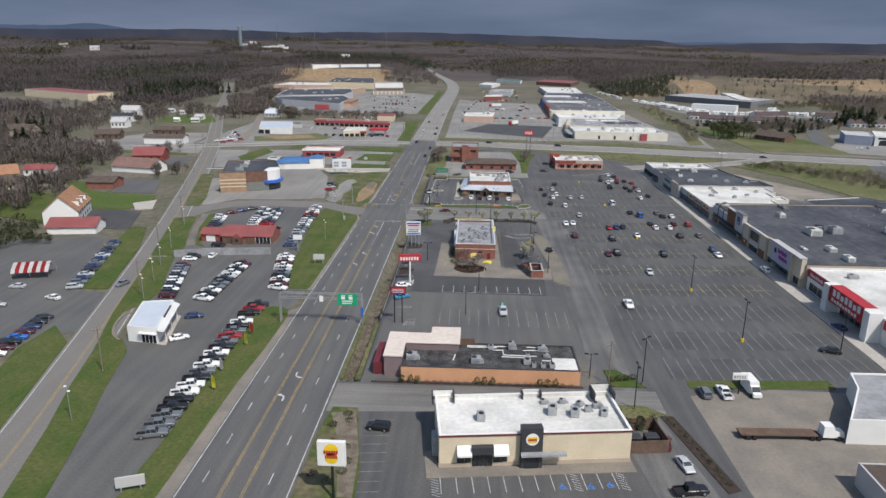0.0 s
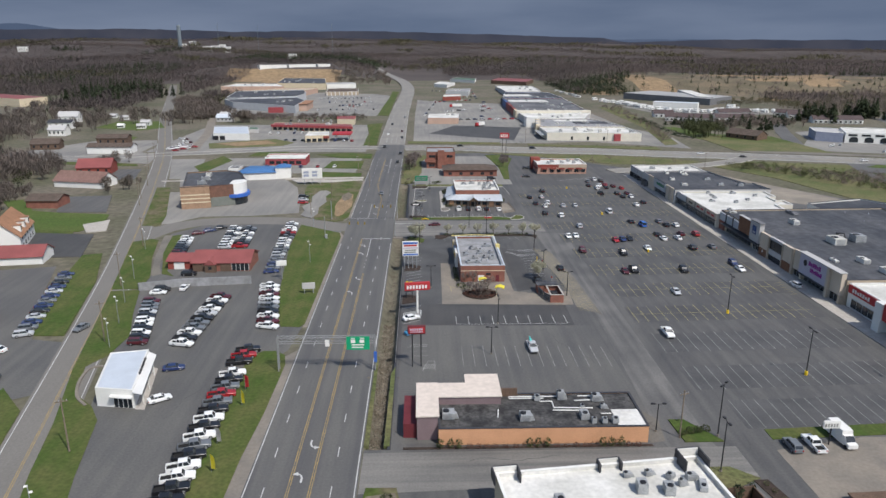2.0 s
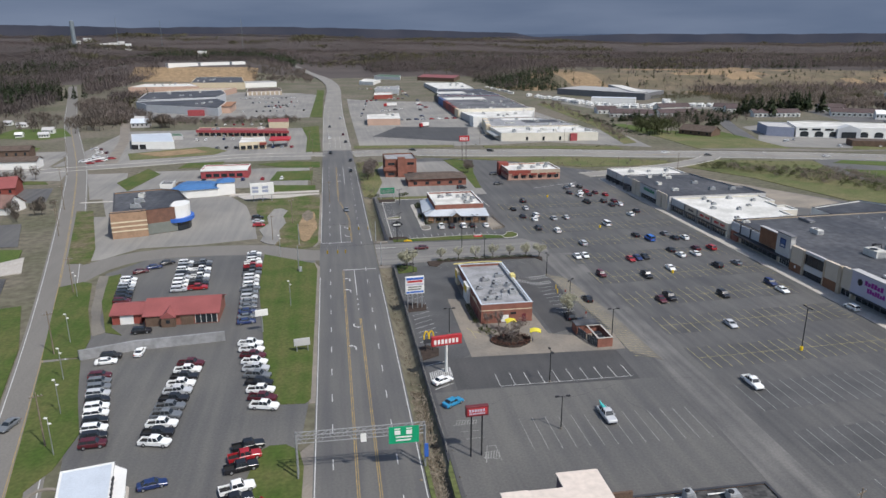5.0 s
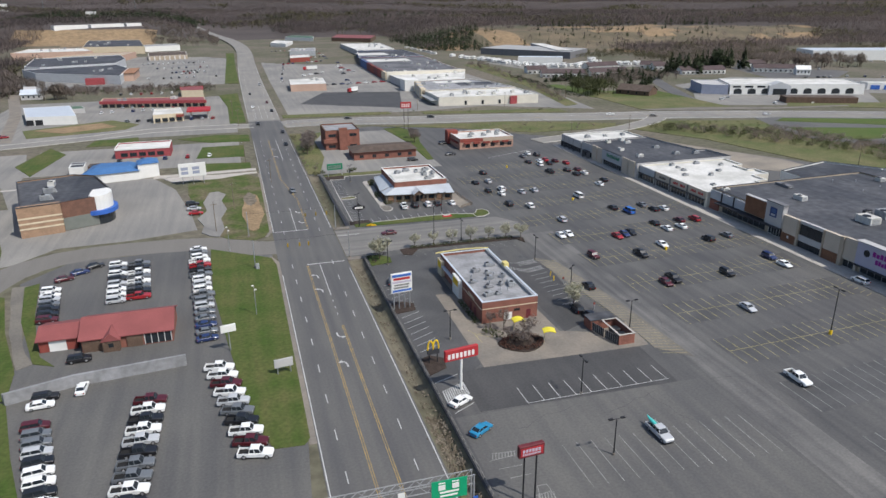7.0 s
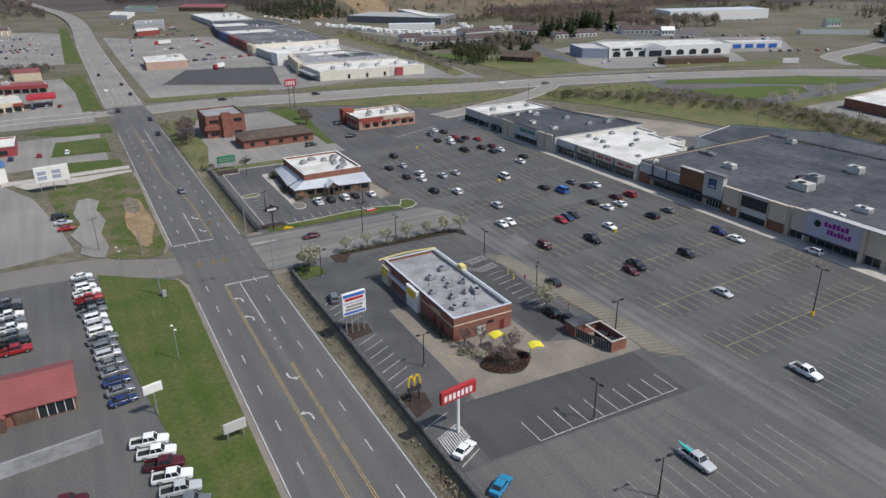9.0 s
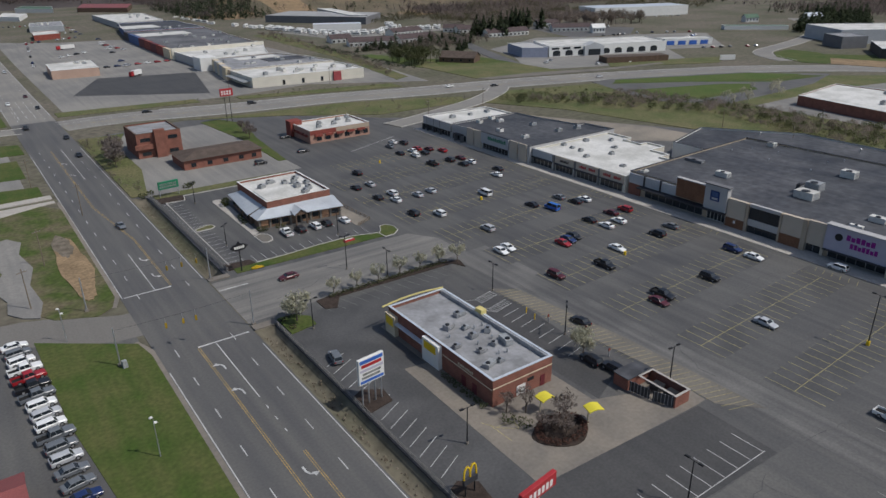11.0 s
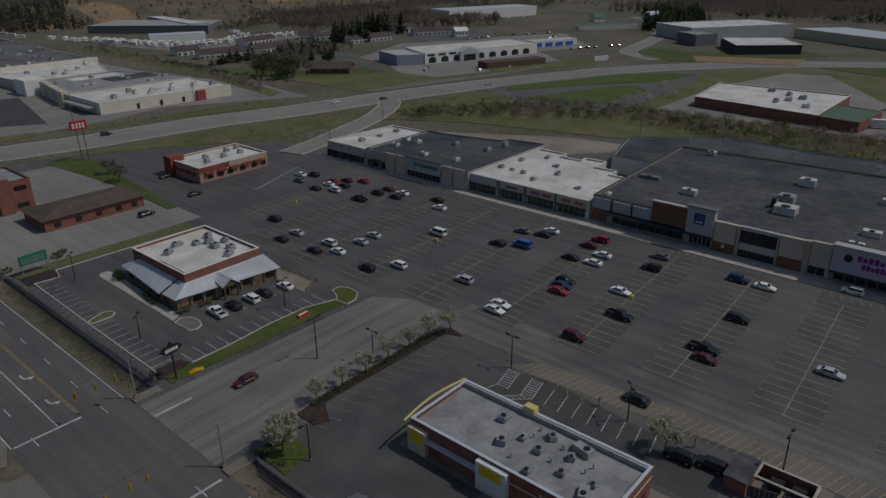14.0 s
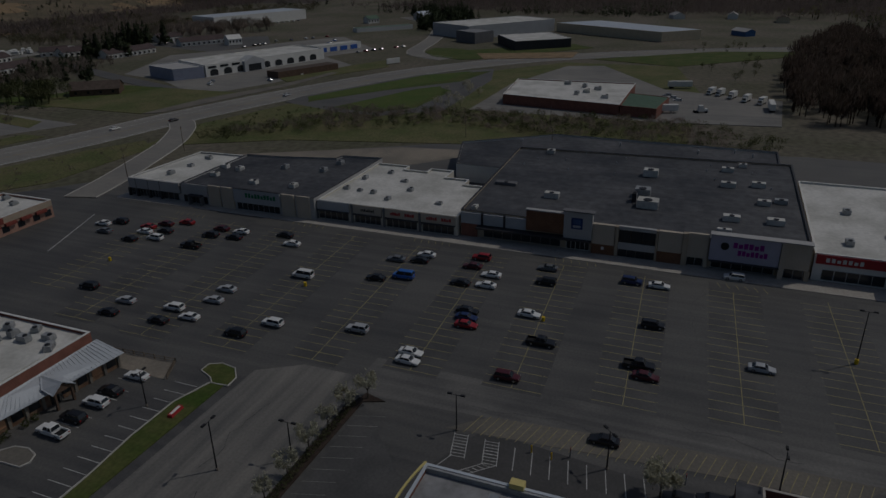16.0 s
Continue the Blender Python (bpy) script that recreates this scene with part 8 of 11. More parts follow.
for x, y, h in ((30.5, 121, 3.0), (33, 121.6, 3.2), (35.6, 122.4, 2.8), (29.6, 126, 2.2)):
    shrub(x, y, 0.9, h, M_PINE, 0.1, "conical evergreen shrub behind the restaurant", 140, "evergreen", "evergreens")
for x, y in ((-24.4, 123.4), (-23.6, 121), (-26.6, 119), (-25.6, 113), (-22.6, 111.4), (-26, 108), (-22, 104), (-24, 101), (-27, 103), (-21.6, 107)):
    shrub(x, y, 1.0, 0.9, M_MULCH if x < -25 else M_SHRUB, 0.15, "brown winter ornamental grass clump", 80, group="bed grasses")
slab("planting_strip", [(-27.9, 124), (-23, 125), (-20, 110), (-19, 97), (-21.6, 97), (-24, 112)], 0.27, M_ROCK, "stony planting bed beside the road", "planting bed")

# the restaurant and its fittings stand a little askew to the road
askew = Matrix.Translation((-5.2, 106.7, 0)) @ Matrix.Rotation(radians(6.5), 4, "Z") @ Matrix.Translation((6, -107.5, 0))
for ob in [bk, encl] + [o for o in bpy.data.objects if o.parent is None and o.name.split(".")[0] in ("rooftop_unit", "dumpster") and o.matrix_basis.translation.y < 124]:
    ob.matrix_basis = askew @ ob.matrix_basis

# ---- closed orange restaurant ----
bm = bmesh.new()
prism(bm, [(-22, 138.6), (24.6, 138.6), (24.6, 137.9), (-22, 137.9)], -0.1, 0.12)
tagged(mesh_ob("planting_strip", bm, M_MULCH), "mulch strip along the orange wall", "planting bed", kind="structure")
slab("bare_patch", [(24.6, 139), (27.4, 139.6), (28.6, 147), (25.4, 152.4), (24.4, 150)], 0.06, M_PATH, "tan worn ground beside the closed restaurant", "ground")
panel("annex_roof", orange_a, M_PINKCREAM, -19.6, -15.2, 141, 154.4, 4.9, 5.15, "pale pinkish raised roof")
panel("annex_roof", orange_a, M_PINKCREAM, -15.2, -2.6, 148.4, 154.2, 4.9, 5.15, "pale pinkish raised roof")
panel("annex_roof", orange_a, M_PINKCREAM, -9.6, -2.6, 154.2, 158, 4.9, 5.15, "pale pinkish raised roof")
panel("annex_wall", orange_a, M_MAUVE, -19.4, -15.5, 141.2, 154.2, 0, 4.9)
panel("annex_wall", orange_a, M_MAUVE, -15.2, -2.8, 148.6, 154, 0, 4.9)
panel("annex_wall", orange_a, M_MAUVE, -9.4, -2.8, 153.9, 157.8, 0, 4.9)
panel("side_porch", orange_a, M_MAROON, -22, -19.5, 142, 153, 0, 3.0)
panel("end_roof", orange_a, M_ROOFWHITE, 18.4, 23.6, 139.8, 145.6, 3.3, 3.46, "bright patched end roof")
panel("screen_wall", orange_a, M_STONEBROWN, -2.6, 0.8, 151.6, 152, 3.2, 5.0)
for x, y, a, b, c in ((-13.4, 143.8, 2.4, 2.2, 1.4), (1.2, 142.6, 2.2, 2, 1.4), (4.6, 150, 1.2, 1.2, 1.1), (9.4, 150.4, 1.4, 1.6, 1.8), (16.4, 149.6, 1.8, 1.6, 1.4), (12.6, 143, 2.2, 1.6, 1.3), (14.0, 141, 0.9, 0.9, 1.2), (16, 141, 1, 1, 1.1), (18, 141, 1.2, 1.2, 1.2), (17, 146.4, 1, 1, 1.0), (13, 146.6, 0.8, 0.8, 0.8)):
    hvac(x, y, 3.25, a, b, c, random.choice((0, 90)))
pip = thing("roof_pipes", "white insulated pipe runs across the tar roof", "pipes", (0, 148, 3.3))
for p, q in (((-1, 151), (9, 151)), ((-1, 150.3), (6, 150.3)), ((5, 149), (7.4, 149)), ((7.4, 149), (7.4, 146.5)), ((7.4, 146.5), (15, 146.2)), ((7, 145.5), (13, 145.3)), ((12, 149.2), (16, 149.4)), ((13, 151), (16, 151)), ((-4, 143), (-3.6, 146)), ((16, 144), (18, 144))):
    bm = bmesh.new()
    tube(bm, (*p, 3.5), (*q, 3.5), 0.12, None, 6)
    part("pipe", bm, M_WHITE, pip)
for x in (-15.2, -13.2, -11.6, 1.5, 3.1, 4.9, 15.2, 16.8, 18.6):
    shrub(x, 138.2, 0.6, 2.0, M_SHRUB, 0.03, "conical evergreen shrub at the orange wall", 110, "evergreen", "wall evergreens")
for x in (-9.6, -8, -6.4, -5, -3, -1, 6.6, 8.4, 10.2, 12, 13.4, 20.2, 21.8):
    shrub(x, 138.2, 0.65, 0.8, M_REDSHRUB, 0.03, "low brown clipped shrub at the orange wall", 70, group="wall shrubs")
for k in range(4):
    shrub(31.5 + 1.6 * k, 141.5 + 0.4 * k, 0.9, 1.2, M_SHRUB, 0.2, "dark leafy shrub in a grass island", 120, group="island shrubs")

# ---- lamps, signals, poles ----
for x, y in ((66.5, 203), (68.5, 165.7), (62.8, 261.6), (60.4, 318.2), (56.2, 374)):
    lamp_post(x, y, 11 if y < 210 else 0.9, 2 if y < 210 else 0, M_YELLOW, rz=90)
for x, y, h in ((24.6, 217.9, 7.5), (1.9, 197.2, 7.5), (-1.7, 178.5, 7), (22.4, 266, 7), (21.6, 241.6, 7), (0.9, 296.9, 9), (7, 287.5, 7), (-19, 274.6, 7), (33.8, 129.6, 10), (26.7, 142.9, 6), (-15.5, 226, 7), (-14, 370, 7), (10, 319, 7), (-18, 330, 6), (90, 160, 10), (38, 141, 11)):
    lamp_post(x, y, h, 2, None, rz=random.choice((0, 90, 45)))
for x, y in ((-95, 184.7), (-99, 200), (-103.6, 215.4), (-109, 236.2), (-118, 269.6), (-78.2, 118), (-56.2, 252), (-62, 300)):
    flag_pole(x, y)
for x, y in ((-97.6, 188), (-83, 139), (-110.4, 229.5), (-120.5, 274), (-147, 340), (-160, 385), (-78, 84), (-152, 355), (-176, 430), (-187, 470), (-210, 540)):
    utility_pole(x, y)
for x, y in ((30.5, 140.6), (-45, 330 - 400 + 450), (-54, 420), (-60, 345), (-66, 320), (110, 420), (150, 430), (205, 330), (190, 290), (230, 300), (120, 540), (60, 545), (175, 560), (-55, 520), (-58, 560)):
    utility_pole(x, y, 10)


def signal_pole(x, y, reach, rz):
    e = thing("traffic_signal", "steel signal pole with span wire mount", "traffic signal", (x, y, 0.1), rz, "junction signals", local=True)
    bm = bmesh.new()
    tube(bm, (0, 0, -0.2), (0, 0, 8.2), 0.17, 0.11)
    part("pole", bm, M_STEEL, e)
    bm = bmesh.new()
    box(bm, -0.4, 0.4, -0.4, 0.4, -0.1, 0.5)
    part("base", bm, M_CONC, e)
    return e


for x, y in ((-55.2, 283.7), (-28.5, 283.6), (-28.5, 311.4), (-56.1, 311.6)):
    signal_pole(x, y, 0, 0)


def signal_head(x, y, rz):
    e = thing("traffic_light", "yellow-backed traffic signal hung over the junction", "traffic signal", (x, y, 5.2), rz, "hung signals", local=True)
    bm = bmesh.new()
    box(bm, -0.2, 0.2, -0.15, 0.15, 0, 1.1)
    part("housing", bm, M_SIGNAL, e)
    for k in range(3):
        bm = bmesh.new()
        tube(bm, (0, -0.15, 0.2 + 0.35 * k), (0, -0.36, 0.2 + 0.35 * k), 0.15, None, 8)
        part("hood", bm, M_BLACK if rz else M_SIGNAL, e)
    bm = bmesh.new()
    tube(bm, (0, 0, 1.1), (0, 0, 2.3), 0.03, None, 4)
    part("hanger", bm, M_STEEL, e)


wire = thing("span_wire", "thin span wires carrying the signals", "wire", (-55.2, 283.7, 7.5))
for p, q in (((-55.2, 283.7), (-28.5, 283.6)), ((-56.1, 311.6), (-28.5, 311.4))):
    bm = bmesh.new()
    tube(bm, (*p, 7.7), ((p[0] + q[0]) / 2, p[1], 7.4), 0.02, None, 4)
    tube(bm, ((p[0] + q[0]) / 2, p[1], 7.4), (*q, 7.7), 0.02, None, 4)
    part("cable", bm, M_DARKWALL, wire)
for x, y, rz in ((-45.8, 283.6, 180), (-42.5, 283.5, 180), (-40, 283.4, 180), (-38, 311.5, 0), (-34.6, 311.5, 0), (-31.2, 311.5, 0)):
    signal_head(x, y, rz)
cab = thing("signal_cabinet", "grey metal signal control cabinet", "cabinet", (-54.6, 282.4, 0.15), 10, local=True)
bm = bmesh.new()
hexa(bm, (-0.45, 0.45, -0.4, 0.4), (-0.42, 0.42, -0.37, 0.37), 0, 1.5)
part("body", bm, M_GREYMETAL, cab)

# ---- roadside fence, retaining wall, drain stones ----
def fence_run(name, label, p, q, n, h, z=0.03):
    e = thing(name, label, "fence", (*p, z))
    for i in range(n + 1):
        t = i / n
        xx, yy = p[0] + (q[0] - p[0]) * t, p[1] + (q[1] - p[1]) * t
        bm = bmesh.new()
        tube(bm, (xx, yy, z - 0.3), (xx, yy, z + h), 0.06, None, 5)
        part("post", bm, M_FENCE, e)
    for zz in (0.35, 0.75, h - 0.06):
        bm = bmesh.new()
        tube(bm, (*p, z + zz), (*q, z + zz), 0.06, None, 5)
        part("rail", bm, M_FENCE, e)


fence_run("guard_fence", "dark three-rail guard fence beside the drain", (-24.6, 174), (-24.6, 281), 44, 1.15)
fence_run("guard_fence", "dark three-rail guard fence beside the steakhouse drain", (-23.6, 313), (-24.2, 383), 28, 1.15)
bm = bmesh.new()
box(bm, -24.9, -24.3, 138, 283, -1.8, 0.12)
box(bm, -24.9, -24.3, 311, 385, -1.8, 0.12)
tagged(mesh_ob("drain_wall", bm, M_DARKWALL), "dark concrete retaining edge of the drain", "wall", kind="structure")
bm = bmesh.new()
for x0, y0, x1, y1 in ((-29.3, 281, -24.2, 283.2), (-29.3, 310, -24.2, 312)):
    box(bm, x0, x1, y0, y1, -1.7, 0.35)
tagged(mesh_ob("culvert_headwall", bm, M_CONC), "pale concrete culvert headwall", "wall", kind="structure")
rw = slab("wall_retaining", [(-103.6, 225.4), (-103.2, 224.9), (-92, 228.6), (-71.2, 231.0), (-71.2, 231.5), (-92, 229.2)], 2.5, M_ROOFGREY, "long grey retaining wall between dealer lots", "wall")
v, f = [], []
g = np.random.default_rng(11)
for i in range(3000):
    y = g.uniform(138.5, 200) if i < 2400 else g.uniform(200, 383)
    if 279 < y < 313:
        continue
    x = -27 + g.normal() * (1.05 if y < 200 else 0.6)
    rad = 0.08 + 0.3 * g.uniform() ** 2
    zz = -1.6 + 0.55 * abs(x + 27)
    o = len(v)
    a0 = g.uniform(0, 6)
    for k in range(5):
        v.append((x + rad * math.cos(a0 + k * 1.257), y + rad * math.sin(a0 + k * 1.257), zz - 0.1))
    v.append((x + g.uniform(-0.1, 0.1), y, zz + rad * 0.45))
    f += [(o + k, o + (k + 1) % 5, o + 5) for k in range(5)]
me = bpy.data.meshes.new("drain_stones")
me.from_pydata(v, [], f)
me.materials.append(M_ROCK)
tagged(new("drain_stones", me), "loose grey-brown stones in the drain", "stones", kind="stuff")

# ---- street planter and trees ----
slab("planting_strip", [(-13, 285.6), (-8, 286.4), (21, 286.4), (26.6, 284.6), (25.4, 280.4), (24, 284), (-7.6, 284.6), (-10.5, 280), (-13, 281)], 0.2, M_MULCH, "mulched street planter with kerb", "planting bed")
for i in range(20):
    shrub(-9 + 1.65 * i, 285.4, 0.85, 0.85, M_SHRUB, 0.2, "small evergreen shrub in the street planter", 90, group="planter shrubs")
for k, (x, y, h, w) in enumerate(((-8.3, 286, 4, 2.2), (-2.3, 286, 4, 2), (3.5, 286, 4.2, 2.2), (9.6, 286, 4.4, 2.4), (15.5, 286, 4, 2), (21, 285.6, 4.4, 2.6), (25.2, 283.6, 4.6, 2.8))):
    tree(x, y, h * 1.1, w * 1.25, M_BLOSSOM, 0.2, "slender street tree in pale blossom", 900, k + 2, "street trees")
slab("planting_bed", [(-23.6, 275), (-17.6, 276), (-17.2, 280), (-20, 283), (-23.6, 283)], 0.2, M_GRASS, "raised grass bed at the lot corner", "grass")
tree(-20.4, 279.6, 6.5, 5.4, M_BLOSSOM, 0.2, "round tree in full pale blossom", 1800, 21)
tree(18.5, 233.6, 5.6, 4.0, M_BLOSSOM, 0.1, "round tree in cream blossom and young leaf", 1700, 22)
for x, y in ((-23, 281), (-21, 282.3), (-18.6, 282.4), (-22.6, 277)):
    shrub(x, y, 0.8, 0.9, M_MULCH, 0.2, "brown shrub at the lot corner", 80, group="corner shrubs")
slab("planting_bed", [(-24, 242), (-19, 243), (-18.6, 247), (-22, 249), (-24, 248)], 0.19, M_MULCH, "round mulch bed under the reader board", "planting bed")
slab("planting_bed", [(-24, 212), (-20, 214), (-19.4, 218), (-22, 220), (-24, 219)], 0.19, M_MULCH, "round mulch bed under the arches sign", "planting bed")
for k, (x, y, h, w) in enumerate(((-24, 437, 9, 8), (-22, 446, 9, 7), (-25, 428, 8, 6), (31, 440, 7, 6), (33, 452, 6, 5))):
    tree(x, y, h, w, M_TWIG, 0.1, "spreading leafless tree on a verge", 700, k + 30, "bare trees")
slab("kerb_texas_1", [(-9.3, 367.5), (-8.4, 369.4), (-6.6, 369), (-5.8, 367), (-7.0, 341), (-7.2, 334), (-9.4, 332.6)], 0.17, M_SIDEWALK, "pale concrete kerbed walk round the steakhouse", "kerb")


def island(pts, m, label):
    slab("traffic_island", pts, 0.2, m, label, "kerb")
    bm = bmesh.new()
    for p, q in zip(pts, pts[1:] + pts[:1]):
        tube(bm, (*p, 0.16), (*q, 0.16), 0.15, None, 5)
    tagged(mesh_ob("kerb_island", bm, M_KERB), "pale kerb round a lot island", "kerb", kind="structure")


island([(-9.6, 331.6), (-7.6, 332.4), (-6, 331), (-5.6, 328.6), (-6.4, 326.2), (-8, 325.4), (-9.4, 326)], M_PATH, "tan kerbed island before the steakhouse")
island([(-21.4, 346.6), (-17.4, 348.2), (-16, 347.6), (-15.8, 346), (-17, 344.8), (-21.2, 344.8)], M_DRYGRASS, "kerbed island in the steakhouse row")
island([(21, 314.2), (22.4, 317.4), (24.6, 317.4), (25.8, 315), (25.2, 311.8), (22.6, 309.6), (19.8, 309.4), (19.6, 312.8)], M_GRASS, "rounded grass island at the lot mouth")
bm = bmesh.new()
for line in ([(-15.6, 314.4), (-6.9, 314.5), (2.6, 315.4), (12.5, 315.4), (19.6, 313.2)], [(-22, 316.6), (-21.8, 346), (-21.4, 375.6), (-15.7, 375), (-14.6, 380), (5.2, 379.6), (24, 379)], [(24, 379), (25, 360)]):
    for p, q in zip(line, line[1:]):
        tube(bm, (*p, 0.14), (*q, 0.14), 0.17, None, 4)
tagged(mesh_ob("kerb", bm, M_KERB), "pale concrete kerb round the steakhouse lot", "kerb", kind="structure")
slab("planting_bed", [(-23.4, 313.6), (-23.4, 317.6), (-16.6, 317.2), (-16, 314.6), (-20, 313.4)], 0.18, M_MULCH, "black mulch bed under the steakhouse sign", "planting bed")
slab("planting_bed", [(-22.8, 375.8), (-22.8, 382), (-15, 382), (-15, 375.8)], 0.18, M_MULCH, "black mulch bed under the store sign", "planting bed")
for x, y, r, h in ((-6.6, 334.4, 1.0, 1.4), (-5, 334.3, 0.8, 1.1), (-8, 343, 0.9, 1.3), (-7.9, 345.5, 0.9, 1.2), (-7.4, 348, 0.9, 1.3), (-6.9, 361.6, 1.4, 2.6), (-6.4, 363.4, 1.2, 2.2), (-1.6, 334.0, 0.7, 1.1), (0.2, 333.9, 0.7, 1.2), (-26, 386, 1.4, 1.5), (-23, 388, 1.2, 1.2), (-11, 388, 1.6, 1.3), (-9, 390, 1.3, 1.2), (19.5, 342.5, 1.2, 2.2)):
    shrub(x, y, r, h, M_SHRUB, 0.12, "clipped dark evergreen shrub by the steakhouse", 120, group="steakhouse shrubs")
bm = bmesh.new()
g2 = np.random.default_rng(7)
gp = [[bm.verts.new((-18.4 + 3.4 * i / 7, 310.7 + 1.5 * j / 4 - 0.25 * i / 7, 0.12 + (0.55 * math.sin(math.pi * i / 7) * math.sin(math.pi * j / 4)) * g2.uniform(0.5, 1.3))) for i in range(8)] for j in range(5)]
for j in range(4):
    for i in range(7):
        bm.faces.new((gp[j][i], gp[j][i + 1], gp[j + 1][i + 1], gp[j + 1][i]))
bmesh.ops.solidify(bm, geom=bm.faces[:], thickness=0.04)
tagged(mesh_ob("tarpaulin", bm, M_YELLOW, smooth=True), "crumpled yellow tarpaulin lying on the grass", "tarpaulin")
e = thing("sidewalk_sign", "fallen red and white board on the verge", "sign", (10.1, 312.8, 0.2), 4, local=True)
bm = bmesh.new()
hexa(bm, (-1.6, 1.6, -0.5, 0.5), (-1.5, 1.5, -0.4, 0.4), 0, 0.5)
part("board", bm, M_RED, e)
bm = bmesh.new()
box(bm, -1.2, 1.2, -0.25, 0.25, 0.5, 0.53)
part("lettering", bm, M_WHITE, e)

# lane arrows
def arrow(bm, x, y, flip, rz=0):
    """Curved turn arrow painted on the road, heading +y (or -y when flipped)."""
    s = -1 if flip else 1
    pts = [(0.0, -1.6), (0.0, -0.2), (-0.35, 0.6), (-0.9, 0.9)]
    for p, q in zip(pts, pts[1:]):
        stripe(bm, x + s * p[0], y + s * p[1], x + s * q[0], y + s * q[1], 0.34, Z + 0.006)
    v = [bm.verts.new((x + s * a, y + s * b, Z + 0.01)) for a, b in ((-0.7, 0.4), (-0.9, 1.5), (-1.8, 0.8))]
    bm.faces.new(v)


bm = bmesh.new()
for y, fl in ((272, False), (262, False), (235, True), (222, False), (322, True), (334, True), (140, True), (130, False), (88, False), (428, False), (446, False)):
    arrow(bm, -39.2, y, fl)
bmesh.ops.recalc_face_normals(bm, faces=bm.faces)
tagged(mesh_ob("turn_arrows", bm, M_WHITEPAINT), "white painted turn arrows in the centre lane", "road marking", kind="stuff")

# ---- dealership and west-side fittings ----
def shed_y(x):
    return 155.8 - 0.148 * (x + 85.3)


bm = bmesh.new()
prism(bm, [(-81.6, shed_y(-81.6) - 0.07), (-77.5, shed_y(-77.5) - 0.07), (-77.5, shed_y(-77.5) + 0.05), (-81.6, shed_y(-81.6) + 0.05)], 0.1, 2.5)
part("window", bm, M_GLASS, shed, "dark entrance glazing")
for k in range(5):
    x = -81.6 + 1.0 * k
    bm = bmesh.new()
    prism(bm, [(x, shed_y(x) - 0.13), (x + 0.12, shed_y(x) - 0.14), (x + 0.12, shed_y(x) - 0.06), (x, shed_y(x) - 0.06)], 0.1, 2.5)
    part("mullion", bm, M_WHITE, shed)
bm = bmesh.new()
prism(bm, [(-82, shed_y(-82) - 1.2), (-77.1, shed_y(-77.1) - 1.2), (-77.2, shed_y(-77.2) - 0.03), (-82, shed_y(-82) - 0.03)], 2.75, 2.95)
part("canopy", bm, M_WHITE, shed)
bm = bmesh.new()
prism(bm, [(-77.2, 154.2), (-74.9, 153.3), (-78.7, 172), (-81.0, 173.6)], 3.7, 3.9)
part("overhang", bm, M_WHITE, shed, "white sloping roof overhang")
for k in range(3):
    t = 0.12 + 0.36 * k
    bm = bmesh.new()
    tube(bm, (-75.5 - 3.6 * t, 154 + 18 * t, 0), (-75.5 - 3.6 * t, 154 + 18 * t, 3.7), 0.08, None, 6)
    part("post", bm, M_WHITE, shed)
for k in range(6):
    t = 0.42 + 0.07 * k
    bm = bmesh.new()
    box(bm, -77.05 - 3.9 * t - 0.1, -77.05 - 3.9 * t + 0.1, 154 + 19 * t, 154.9 + 19 * t, 3.9, 4.5)
    part("lettering", bm, M_BLACK, shed)
slab("walk_office", [(-77.1, 154.2), (-75, 153.8), (-79, 172.6), (-81, 173.8)], 0.12, M_SIDEWALK, "pale walk beside the sales office")
bm = bmesh.new()
ribbon(bm, smooth_line([(-87.6, 155.7), (-91.2, 159.6), (-93.8, 166), (-94.6, 172.5), (-92.5, 174), (-89.4, 173)], 1.0), -0.3, 0.3, 0.34, 0.3)
tagged(mesh_ob("walk_curved", bm, M_CONC), "pale curving concrete walk round a lawn", "path", kind="structure")


def feather_flag(x, y, m, label):
    e = thing("feather_flag", label, "flag", (x, y, 0.12), random.uniform(-30, 30), "feather flags", local=True)
    bm = bmesh.new()
    tube(bm, (0, 0, -0.2), (0, 0, 3.6), 0.03, 0.02, 6)
    part("pole", bm, M_STEEL, e)
    bm = bmesh.new()
    rows = []
    for i in range(8):
        t = i / 7
        w = 0.75 * (1 - max(0.0, t - 0.7) ** 2 * 8)
        zz = 0.7 + 2.9 * t
        off = 0.12 * math.sin(5 * t)
        rows.append([bm.verts.new(p) for p in ((0.03, 0, zz), (0.03 + w * 0.5, off, zz), (0.03 + w, off * 0.4, zz))])
    for a, b in zip(rows, rows[1:]):
        for i in range(2):
            bm.faces.new((a[i], a[i + 1], b[i + 1], b[i]))
    bmesh.ops.solidify(bm, geom=bm.faces[:], thickness=0.02)
    part("cloth", bm, m, e)


feather_flag(-56.6, 140.5, M_GREYWALL, "grey feather flag on the dealer verge")
feather_flag(-55.2, 131.8, M_LIME, "lime-yellow feather flag on the dealer verge")
feather_flag(-56.4, 161.5, M_RED, "red feather flag on the dealer verge")
feather_flag(-55.6, 155, M_LIME, "thin yellow-green feather flag on the dealer verge")
e, w2, d2, tr = redroof
for x0, x1 in ((-9, -4.6), (-0.2, 3.0)):
    bm = bmesh.new()
    box(bm, x0, x1, -d2 - 0.25, -d2 + 0.05, 0, 2.6)
    part("bay", bm, M_STONEBROWN, e)
bm = bmesh.new()
box(bm, 3.4, 9.0, -d2 - 0.1, -d2 + 0.05, 0.3, 2.7)
part("window", bm, M_GLASS, e, "dark showroom glass")
